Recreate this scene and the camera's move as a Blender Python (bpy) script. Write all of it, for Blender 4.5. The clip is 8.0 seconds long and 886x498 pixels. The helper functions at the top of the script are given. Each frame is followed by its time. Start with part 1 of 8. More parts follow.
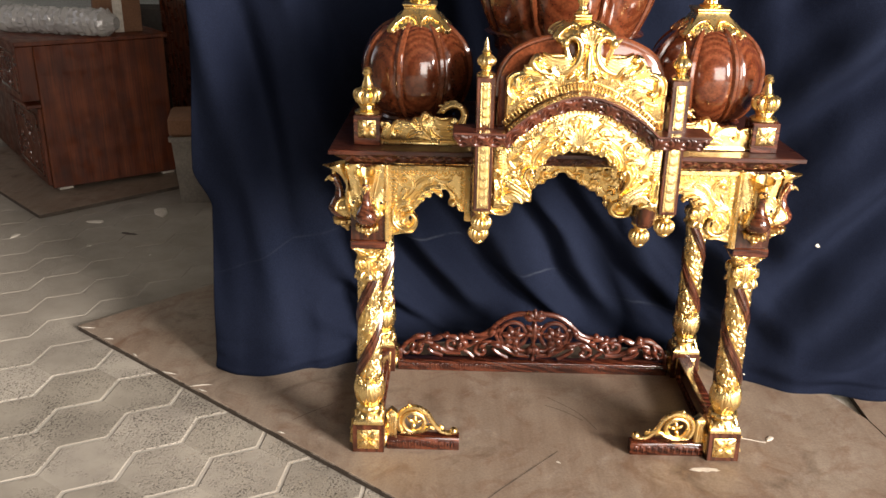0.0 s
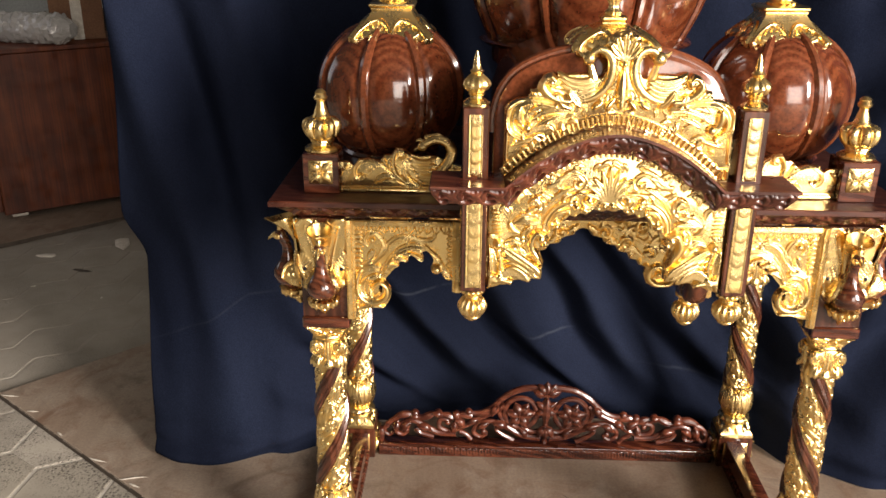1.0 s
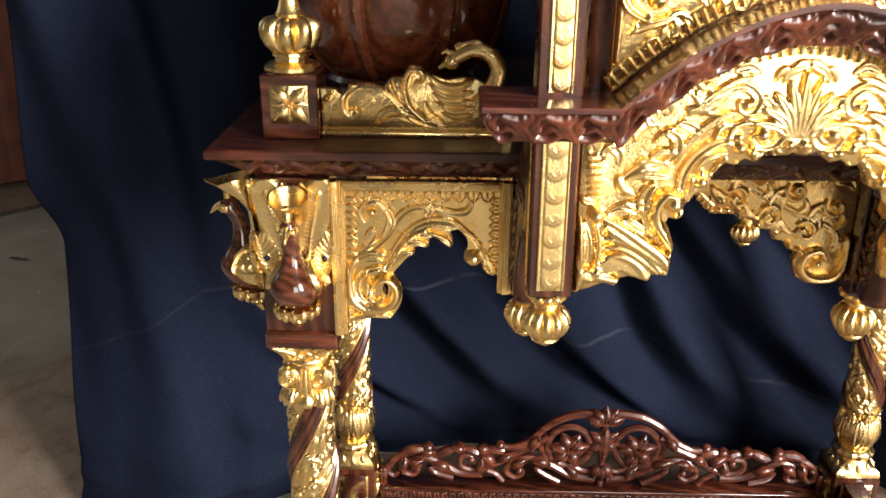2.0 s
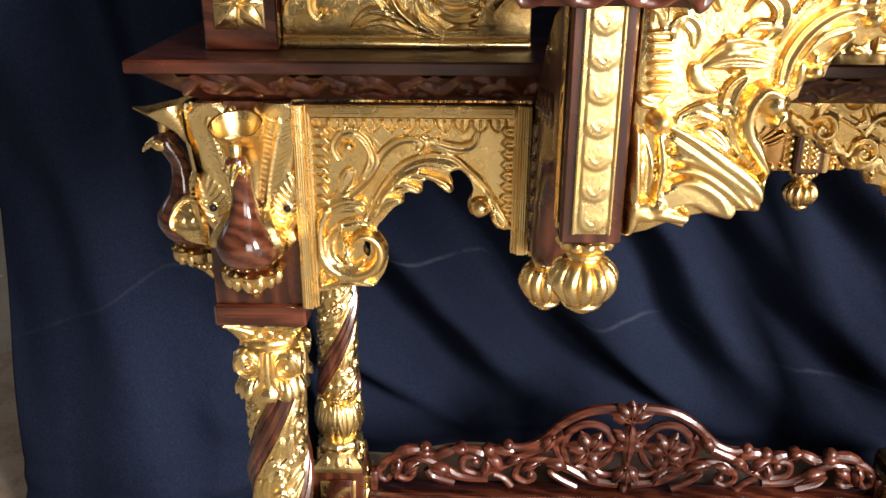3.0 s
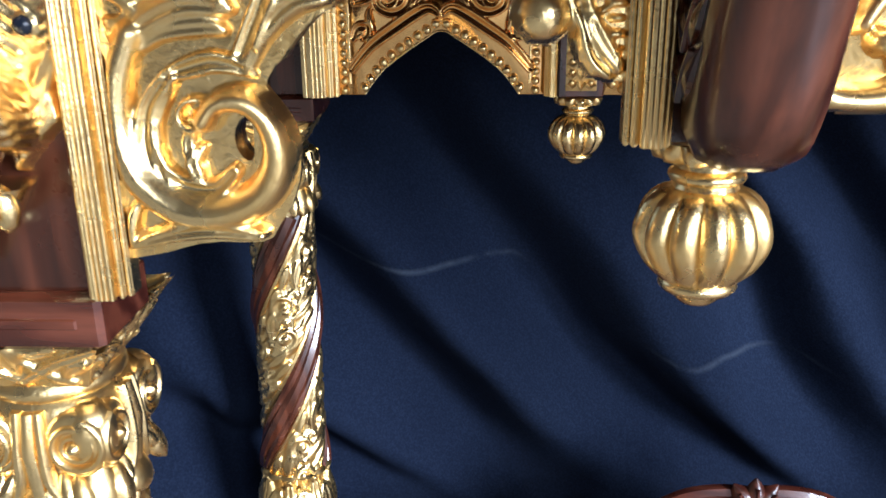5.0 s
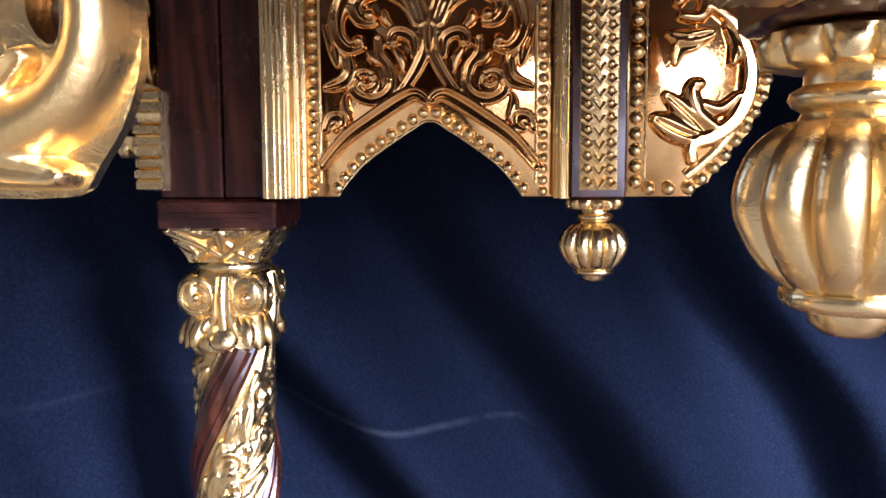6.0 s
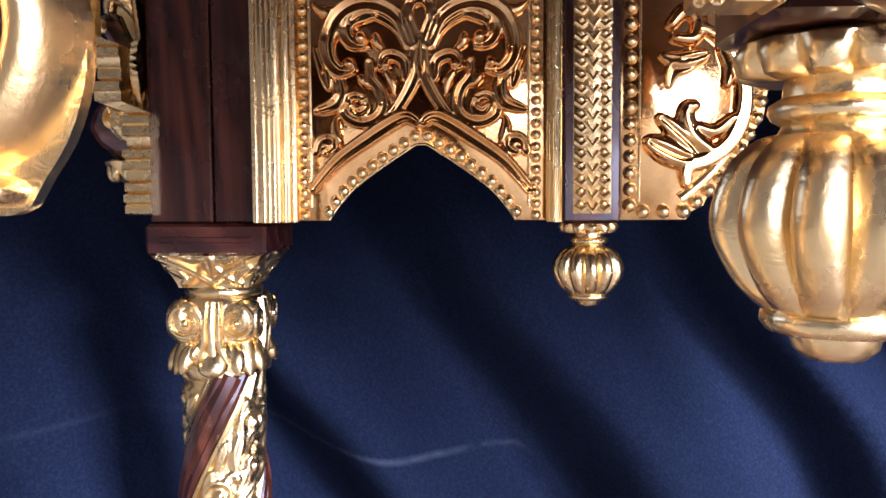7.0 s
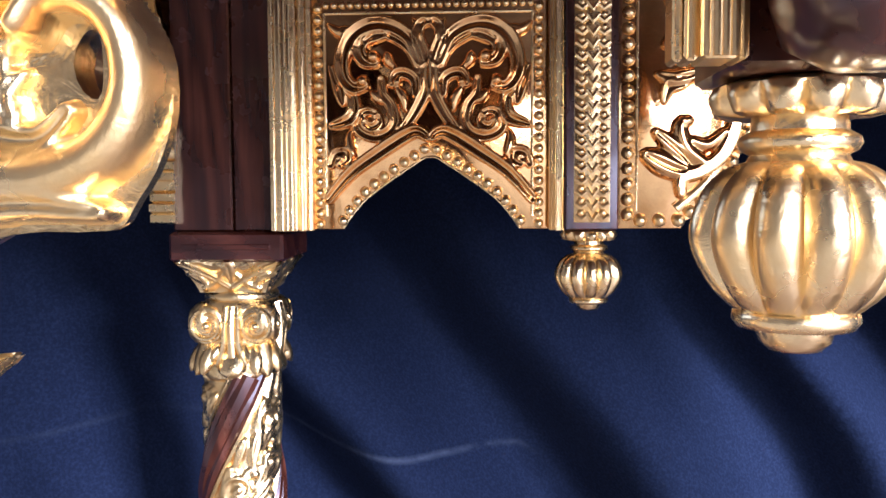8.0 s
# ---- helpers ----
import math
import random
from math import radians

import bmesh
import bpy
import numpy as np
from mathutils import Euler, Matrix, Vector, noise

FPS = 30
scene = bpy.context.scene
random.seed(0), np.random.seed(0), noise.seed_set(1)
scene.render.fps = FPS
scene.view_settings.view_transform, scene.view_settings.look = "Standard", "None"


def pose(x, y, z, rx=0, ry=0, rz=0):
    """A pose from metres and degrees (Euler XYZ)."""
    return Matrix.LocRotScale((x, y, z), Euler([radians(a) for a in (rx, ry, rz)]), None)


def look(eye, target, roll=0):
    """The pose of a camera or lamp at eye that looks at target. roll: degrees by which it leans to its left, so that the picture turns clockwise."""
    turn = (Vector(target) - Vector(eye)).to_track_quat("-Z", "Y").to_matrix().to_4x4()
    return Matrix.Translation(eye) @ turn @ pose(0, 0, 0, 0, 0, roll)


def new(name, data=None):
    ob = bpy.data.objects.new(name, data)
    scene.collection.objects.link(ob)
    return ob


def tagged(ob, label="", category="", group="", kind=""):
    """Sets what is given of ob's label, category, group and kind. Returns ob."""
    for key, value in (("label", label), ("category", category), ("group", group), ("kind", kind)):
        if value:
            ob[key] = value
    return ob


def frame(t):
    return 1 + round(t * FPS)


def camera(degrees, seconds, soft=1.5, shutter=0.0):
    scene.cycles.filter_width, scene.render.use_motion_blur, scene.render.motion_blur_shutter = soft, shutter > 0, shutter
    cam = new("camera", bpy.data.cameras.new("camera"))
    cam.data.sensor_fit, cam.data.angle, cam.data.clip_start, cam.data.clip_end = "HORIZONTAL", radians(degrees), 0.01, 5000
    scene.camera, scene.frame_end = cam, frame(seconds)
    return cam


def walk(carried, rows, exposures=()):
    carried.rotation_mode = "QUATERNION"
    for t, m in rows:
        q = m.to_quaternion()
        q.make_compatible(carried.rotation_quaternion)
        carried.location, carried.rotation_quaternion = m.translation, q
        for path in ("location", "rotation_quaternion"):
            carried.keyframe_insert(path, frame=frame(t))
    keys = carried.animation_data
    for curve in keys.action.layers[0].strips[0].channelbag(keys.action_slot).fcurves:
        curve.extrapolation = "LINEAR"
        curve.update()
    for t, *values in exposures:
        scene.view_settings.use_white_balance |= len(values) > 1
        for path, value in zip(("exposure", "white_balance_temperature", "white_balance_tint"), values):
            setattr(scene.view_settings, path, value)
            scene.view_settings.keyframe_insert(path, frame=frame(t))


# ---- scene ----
cam = camera(54.3, 8.0, shutter=0.1)
PATH = [
    (0, (-0.219, -1.724, 1.188), (-0.249, 0.14, 0.465), 0.9),
    (0.5, (-0.18, -1.481, 1.165), (-0.213, 0.382, 0.437), 0.7),
    (1, (-0.178, -1.255, 1.141), (-0.238, 0.61, 0.422), 0.4),
    (1.5, (-0.224, -0.974, 1.073), (-0.278, 0.89, 0.349), 0.1),
    (2, (-0.24, -0.802, 0.959), (-0.283, 1.05, 0.204), 0.2),
    (2.2, (-0.238, -0.741, 0.904), (-0.285, 1.11, 0.148), 0.0),
    (3.3, (-0.242, -0.603, 0.844), (-0.288, 1.243, 0.076), 0.2),
    (3.5, (-0.24, -0.571, 0.837), (-0.303, 1.274, 0.069), -0.0),
    (4, (-0.249, -0.47, 0.812), (-0.333, 1.374, 0.044), -0.2),
    (4.5, (-0.257, -0.361, 0.754), (-0.345, 1.485, -0.01), -0.5),
    (5, (-0.245, -0.255, 0.642), (-0.334, 1.629, -0.024), -0.6),
    (5.2, (-0.242, -0.217, 0.599), (-0.334, 1.727, 0.138), -0.2),
    (6.3, (-0.242, -0.139, 0.557), (-0.337, 1.85, 0.369), -0.2),
    (6.5, (-0.242, -0.137, 0.555), (-0.338, 1.854, 0.387), -0.2),
    (7, (-0.235, -0.138, 0.558), (-0.339, 1.854, 0.411), -0.3),
    (7.5, (-0.237, -0.156, 0.56), (-0.34, 1.836, 0.419), -0.3),
    (8, (-0.238, -0.168, 0.561), (-0.344, 1.825, 0.427), -0.3),
]
EXPOSURES = [(0, 0.5, 7250, 16), (0.9, 0.3, 7350, 16), (2.0, 0.3, 7000, 15), (3.3, 0.3, 6800, 14), (4.5, 0.55, 6300, 12), (4.9, 0.38, 5300, 10), (5.2, 0.38, 5050, 9), (6.3, 0.98, 5150, 30), (7, 1.15, 5100, 30), (8, 1.25, 4950, 29)]
import numpy as np

walk(cam, [(t, look(eye, target, roll)) for t, eye, target, roll in PATH], EXPOSURES)

# ---- world and light ----
world = bpy.data.worlds.new("world")
scene.world = world
world.use_nodes = True
wn = world.node_tree.nodes
sky = wn.new("ShaderNodeTexSky")
sky.sky_type, sky.sun_disc = "NISHITA", False
sky.sun_elevation, sky.sun_rotation = radians(48), radians(150)
world.node_tree.links.new(sky.outputs[0], wn["Background"].inputs[0])
wn["Background"].inputs[1].default_value = 0.10

sun_data = bpy.data.lights.new("sun", "SUN")
sun_data.energy, sun_data.angle, sun_data.color = 1.2, radians(12), (1.0, 0.95, 0.88)
sun = new("sun", sun_data)
sun.matrix_world = look((3, -5, 6), (0, 0, 0.4))


def opening_lamp(name, x, y, z, w, h, power, aim):
    """An area lamp standing in for daylight through an opening out of view."""
    d = bpy.data.lights.new(name, "AREA")
    d.shape, d.size, d.size_y, d.energy, d.color = "RECTANGLE", w, h, power, (1.0, 0.98, 0.95)
    ob = new(name, d)
    ob.matrix_world = look((x, y, z), aim)
    return ob


opening_lamp("open_east_daylight", 6.08, -5.55, 2.95, 2.3, 3.1, 1500, (0.3, 0, 0.6))
opening_lamp("open_front_shade", 2.08, -6.63, 1.95, 2.6, 3.3, 170, (0.3, 0, 0.6))
# added fill in an invented west opening, brightens the floor on the left
opening_lamp("west_window_daylight", -3.50, 1.55, 1.75, 1.3, 1.5, 4, (-1.0, 0.9, 0.0))


# ---- materials ----
def material(name, rough=0.5, metal=0.0, coat=0.0):
    m = bpy.data.materials.new(name)
    m.use_nodes = True
    b = m.node_tree.nodes["Principled BSDF"]
    b.inputs["Roughness"].default_value = rough
    b.inputs["Metallic"].default_value = metal
    b.inputs["Coat Weight"].default_value = coat
    b.inputs["Coat Roughness"].default_value = 0.09
    return m, m.node_tree, b


def node(tree, kind, **settings):
    n = tree.nodes.new("ShaderNode" + kind)
    for key, value in settings.items():
        n.inputs[key.replace("_", " ")].default_value = value
    return n


def coords(tree, scale=(1, 1, 1), turn=(0, 0, 0)):
    tc, mp = node(tree, "TexCoord"), node(tree, "Mapping")
    mp.inputs["Scale"].default_value = scale
    mp.inputs["Rotation"].default_value = [radians(a) for a in turn]
    tree.links.new(tc.outputs["Object"], mp.inputs[0])
    return mp.outputs[0]


def ramp(tree, source, stops):
    r = node(tree, "ValToRGB")
    els = r.color_ramp.elements
    while len(els) < len(stops):
        els.new(0.5)
    for e, (at, c) in zip(els, stops):
        e.position, e.color = at, (*c, 1)
    tree.links.new(source, r.inputs[0])
    return r.outputs[0]


def bump(tree, b, source, strength, distance):
    n = node(tree, "Bump", Strength=strength, Distance=distance)
    tree.links.new(source, n.inputs["Height"])
    tree.links.new(n.outputs[0], b.inputs["Normal"])
    return n


def noise_tex(tree, vec, scale, detail=4, rough=0.55, distort=0.0):
    n = node(tree, "TexNoise", Scale=scale, Detail=detail, Roughness=rough, Distortion=distort)
    tree.links.new(vec, n.inputs["Vector"])
    return n.outputs["Fac"]


def mix(tree, a, b, fac, mode="MIX"):
    m = tree.nodes.new("ShaderNodeMix")
    m.data_type, m.blend_type = "RGBA", mode
    for value, socket in ((fac, m.inputs[0]), (a, m.inputs[6]), (b, m.inputs[7])):
        if isinstance(value, (int, float)):
            socket.default_value = value
        elif isinstance(value, tuple):
            socket.default_value = (*value, 1)
        else:
            tree.links.new(value, socket)
    return m.outputs[2]


def wood(name, dark, mid, light, rough, coat, scale=(1, 1, 1), rings=9.0, turn=(0, 0, 0), laminated=False):
    """Polished wood: wandering growth bands, fine pores, blotches. laminated: bands follow the depth of the cut."""
    m, t, b = material(name, rough, 0, coat)
    v = coords(t, scale, turn)
    if laminated:
        att = node(t, "Attribute")
        att.attribute_name = "cut_depth"
        wob = node(t, "Math")
        wob.operation = "MULTIPLY_ADD"
        wob.inputs[1].default_value = 0.006
        t.links.new(noise_tex(t, coords(t), 9.0, 3), wob.inputs[0])
        t.links.new(att.outputs["Fac"], wob.inputs[2])
        mul = node(t, "Math")
        mul.operation = "MULTIPLY"
        mul.inputs[1].default_value = rings
        t.links.new(wob.outputs[0], mul.inputs[0])
        sine = node(t, "Math")
        sine.operation = "SINE"
        t.links.new(mul.outputs[0], sine.inputs[0])
        half = node(t, "Math")
        half.operation = "MULTIPLY_ADD"
        half.inputs[1].default_value = half.inputs[2].default_value = 0.5
        t.links.new(sine.outputs[0], half.inputs[0])
        band = half.outputs[0]
    else:
        wave = node(t, "TexWave", Scale=rings, Distortion=11.0, Detail=3.0, Detail_Scale=0.7, Detail_Roughness=0.6)
        wave.wave_type, wave.bands_direction = "BANDS", "DIAGONAL"
        t.links.new(v, wave.inputs["Vector"])
        band = wave.outputs["Fac"]
    fine = noise_tex(t, coords(t, tuple(s * 170 if s > 0.5 else s * 90 for s in scale), turn), 1.0, 3)
    c1 = ramp(t, band, [(0.10, dark), (0.5, mid), (0.95, light)])
    c2 = ramp(t, fine, [(0.35, (0.66, 0.64, 0.62)), (0.62, (1.12, 1.1, 1.08))])
    col = mix(t, c1, c2, 1.0, "MULTIPLY")
    blot = noise_tex(t, coords(t), 9.0, 4)
    col = mix(t, col, ramp(t, blot, [(0.3, (0.62, 0.56, 0.52)), (0.7, (1.15, 1.12, 1.1))]), 1.0, "MULTIPLY")
    t.links.new(col, b.inputs["Base Color"])
    rr = ramp(t, noise_tex(t, coords(t), 22.0, 5), [(0.3, (rough * 0.7,) * 3), (0.75, (rough * 1.6,) * 3)])
    t.links.new(rr, b.inputs["Roughness"])
    bump(t, b, fine, 0.12, 0.0005)
    return m


def gold(name, base, deep, rough, grain, strength):
    m, t, b = material(name, rough, 1.0)
    v = coords(t)
    n1 = noise_tex(t, v, 34.0, 5, 0.6)
    n2 = noise_tex(t, v, grain, 5, 0.72)
    t.links.new(ramp(t, n1, [(0.32, deep), (0.55, base)]), b.inputs["Base Color"])
    t.links.new(ramp(t, n1, [(0.3, (rough * 1.5,) * 3), (0.7, (rough * 0.75,) * 3)]), b.inputs["Roughness"])
    crinkle = noise_tex(t, v, 170.0, 3, 0.5, 1.6)
    soft = mix(t, noise_tex(t, v, 75.0, 3, 0.5), crinkle, 0.40)
    bump(t, b, mix(t, n2, soft, 0.86), strength * 1.3, 0.0022)
    return m


WOOD = wood("polished_rosewood", (0.050, 0.012, 0.006), (0.078, 0.020, 0.010), (0.125, 0.036, 0.018), 0.20, 0.7, (0.25, 1, 1), 30.0)
WOOD_FIG = wood("figured_rosewood", (0.072, 0.021, 0.011), (0.112, 0.034, 0.016), (0.160, 0.053, 0.027), 0.16, 0.8, (0.45, 0.45, 1), 48.0)
CARVED = wood("carved_rosewood", (0.066, 0.016, 0.009), (0.100, 0.026, 0.014), (0.140, 0.040, 0.022), 0.30, 0.35, (0.25, 1, 1), 30.0)
WOOD_TOP = wood("satin_rosewood_board", (0.056, 0.013, 0.007), (0.070, 0.018, 0.009), (0.090, 0.025, 0.013), 0.38, 0.16, (0.25, 1, 1), 30.0)
WOOD_UP = wood("rosewood_upright_grain", (0.046, 0.013, 0.006), (0.076, 0.022, 0.010), (0.100, 0.031, 0.015), 0.26, 0.5, (1, 1, 0.12), 30.0)
DOME = wood("turned_rosewood", (0.106, 0.026, 0.011), (0.138, 0.038, 0.016), (0.166, 0.049, 0.021), 0.15, 0.8, (1, 1, 1), 560.0, laminated=True)
CABWOOD = wood("veneered_teak", (0.098, 0.021, 0.006), (0.118, 0.027, 0.008), (0.138, 0.034, 0.010), 0.42, 0.12, (1, 1, 0.06), 6.0)
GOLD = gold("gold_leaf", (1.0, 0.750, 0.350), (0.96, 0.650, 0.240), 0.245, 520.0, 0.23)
# smoother gold for the back; its browner colour carries the dark room's reflection
BURNISHED_DARK = gold("burnished_gold_darkened", (0.90, 0.55, 0.205), (0.68, 0.36, 0.11), 0.085, 420.0, 0.075)
GOLDFLAT = gold("hammered_gold_leaf", (0.98, 0.720, 0.320), (0.92, 0.600, 0.205), 0.215, 420.0, 0.36)


def plain(name, a, b_, scale, rough, bscale, bstrength, bdist, third=None):
    m, t, b = material(name, rough)
    n = noise_tex(t, coords(t), scale, 6, 0.6)
    stops = [(0.3, a), (0.7, b_)] if third is None else [(0.25, a), (0.5, b_), (0.75, third)]
    col = ramp(t, n, stops)
    fine = noise_tex(t, coords(t), bscale, 4, 0.65)
    col = mix(t, col, ramp(t, fine, [(0.3, (0.72,) * 3), (0.65, (1.08,) * 3)]), 1.0, "MULTIPLY")
    t.links.new(col, b.inputs["Base Color"])
    bump(t, b, fine, bstrength, bdist)
    return m


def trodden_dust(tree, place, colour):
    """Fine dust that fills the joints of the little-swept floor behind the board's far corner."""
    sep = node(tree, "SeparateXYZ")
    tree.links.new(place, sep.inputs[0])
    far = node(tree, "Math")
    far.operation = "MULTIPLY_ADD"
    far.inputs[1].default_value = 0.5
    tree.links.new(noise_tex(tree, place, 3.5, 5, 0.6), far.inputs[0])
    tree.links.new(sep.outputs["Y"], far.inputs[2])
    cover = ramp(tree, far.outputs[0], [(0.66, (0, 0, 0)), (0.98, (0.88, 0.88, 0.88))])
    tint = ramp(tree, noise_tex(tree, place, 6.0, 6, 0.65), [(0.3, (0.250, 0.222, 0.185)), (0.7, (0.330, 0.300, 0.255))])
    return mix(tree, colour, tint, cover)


def joint_material():
    m, t, b = material("sandy_joint_mortar", 0.95)
    v = node(t, "NewGeometry").outputs["Position"]
    sand = ramp(t, noise_tex(t, v, 9.0, 6, 0.6), [(0.3, (0.42, 0.39, 0.34)), (0.7, (0.54, 0.505, 0.445))])
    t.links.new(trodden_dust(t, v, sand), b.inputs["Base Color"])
    bump(t, b, noise_tex(t, v, 300.0, 4, 0.65), 0.5, 0.002)
    return m


def paver_material():
    m, t, b = material("weathered_concrete_paver", 0.9)
    v = node(t, "NewGeometry").outputs["Position"]
    info = node(t, "ObjectInfo")
    own = ramp(t, info.outputs["Random"], [(0.0, (0.33, 0.305, 0.26)), (0.5, (0.40, 0.372, 0.325)), (1.0, (0.46, 0.43, 0.38))])
    dust = ramp(t, noise_tex(t, v, 3.0, 7, 0.62), [(0.33, (0.66, 0.64, 0.62)), (0.64, (1.12, 1.1, 1.06))])
    vor = node(t, "TexVoronoi", Scale=125.0, Randomness=1.0)
    t.links.new(v, vor.inputs["Vector"])
    grit = noise_tex(t, v, 190.0, 3, 0.7)
    cover = ramp(t, noise_tex(t, v, 5.0, 5, 0.6), [(0.40, (0, 0, 0)), (0.60, (1, 1, 1))])
    pits = ramp(t, vor.outputs["Distance"], [(0.18, (0.22, 0.21, 0.20)), (0.40, (1, 1, 1))])
    pits = mix(t, pits, ramp(t, grit, [(0.36, (0.55, 0.54, 0.53)), (0.52, (1, 1, 1))]), 1.0, "MULTIPLY")
    pits = mix(t, (1, 1, 1), pits, cover)
    col = mix(t, mix(t, own, dust, 1.0, "MULTIPLY"), pits, 1.0, "MULTIPLY")
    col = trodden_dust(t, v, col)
    t.links.new(col, b.inputs["Base Color"])
    bw = node(t, "RGBToBW")
    t.links.new(pits, bw.inputs[0])
    bump(t, b, bw.outputs[0], 0.8, 0.003)
    return m


PAVER = paver_material()
JOINT = joint_material()


def board_material():
    """Old plywood underfoot: brown face veneer, pale dust, dark damp stains, drag scratches."""
    m, t, b = material("dusty_plywood_sheet", 0.5)
    v = coords(t)
    base = ramp(t, noise_tex(t, coords(t, (9, 1.2, 1), (0, 0, 37)), 3.0, 5, 0.6), [(0.3, (0.190, 0.132, 0.095)), (0.7, (0.275, 0.205, 0.152))])
    dust = ramp(t, noise_tex(t, v, 2.3, 6, 0.62, 0.6), [(0.36, (0, 0, 0)), (0.70, (1, 1, 1))])
    col = mix(t, base, (0.330, 0.280, 0.225), mix(t, (0, 0, 0), dust, 0.55))
    stain = ramp(t, noise_tex(t, v, 4.6, 5, 0.6, 1.2), [(0.56, (1, 1, 1)), (0.72, (0.54, 0.49, 0.46))])
    col = mix(t, col, stain, 1.0, "MULTIPLY")
    rust = ramp(t, noise_tex(t, v, 7.5, 7, 0.68, 1.6), [(0.50, (1, 1, 1)), (0.66, (0.74, 0.60, 0.54))])
    col = mix(t, col, rust, 0.85, "MULTIPLY")
    pale = ramp(t, noise_tex(t, v, 11.0, 6, 0.7, 0.8), [(0.56, (0, 0, 0)), (0.74, (1, 1, 1))])
    col = mix(t, col, (0.40, 0.345, 0.29), mix(t, (0, 0, 0), pale, 0.45))
    drag = ramp(t, noise_tex(t, coords(t, (1.0, 46, 1), (0, 0, -33)), 2.0, 3, 0.7), [(0.66, (1, 1, 1)), (0.78, (0.70, 0.66, 0.62))])
    col = mix(t, col, drag, 0.6, "MULTIPLY")
    fine = noise_tex(t, v, 160.0, 4, 0.65)
    col = mix(t, col, ramp(t, fine, [(0.3, (0.80,) * 3), (0.65, (1.06,) * 3)]), 1.0, "MULTIPLY")
    t.links.new(col, b.inputs["Base Color"])
    t.links.new(ramp(t, dust, [(0.0, (0.42,) * 3), (1.0, (0.72,) * 3)]), b.inputs["Roughness"])
    bump(t, b, fine, 0.2, 0.0006)
    return m


BOARD = board_material()
BOARDEDGE = plain("bare_plywood_edge", (0.26, 0.20, 0.155), (0.50, 0.43, 0.35), 60, 0.9, 300, 0.4, 0.001)
# dark side colour stands in for the shadow gap below a sheet's edge
EDGESIDE = plain("shaded_plywood_side", (0.05, 0.038, 0.028), (0.10, 0.078, 0.06), 30, 0.9, 200, 0.3, 0.001)
CHIP = plain("pale_splinter", (0.55, 0.50, 0.43), (0.72, 0.68, 0.60), 50, 0.9, 300, 0.2, 0.001)
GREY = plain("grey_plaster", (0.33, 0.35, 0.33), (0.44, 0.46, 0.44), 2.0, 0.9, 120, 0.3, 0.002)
# wall colour lowered so that the gold reflects a dark room
WALL_DARKENED = plain("darkened_wall_plaster", (0.045, 0.038, 0.032), (0.075, 0.064, 0.053), 1.2, 0.95, 80, 0.3, 0.002)
ROOF = plain("dark_roof_sheet", (0.06, 0.055, 0.05), (0.10, 0.092, 0.085), 1.5, 0.8, 60, 0.2, 0.002)
CARD = plain("brown_cardboard", (0.17, 0.080, 0.042), (0.22, 0.110, 0.058), 6, 0.85, 150, 0.2, 0.0008)
BIN = plain("grimy_beige_plastic", (0.17, 0.15, 0.125), (0.25, 0.225, 0.19), 5, 0.6, 90, 0.15, 0.001)
EYE_M = plain("dark_glass_bead", (0.01, 0.012, 0.02), (0.02, 0.025, 0.04), 50, 0.1, 50, 0.0, 0.001)


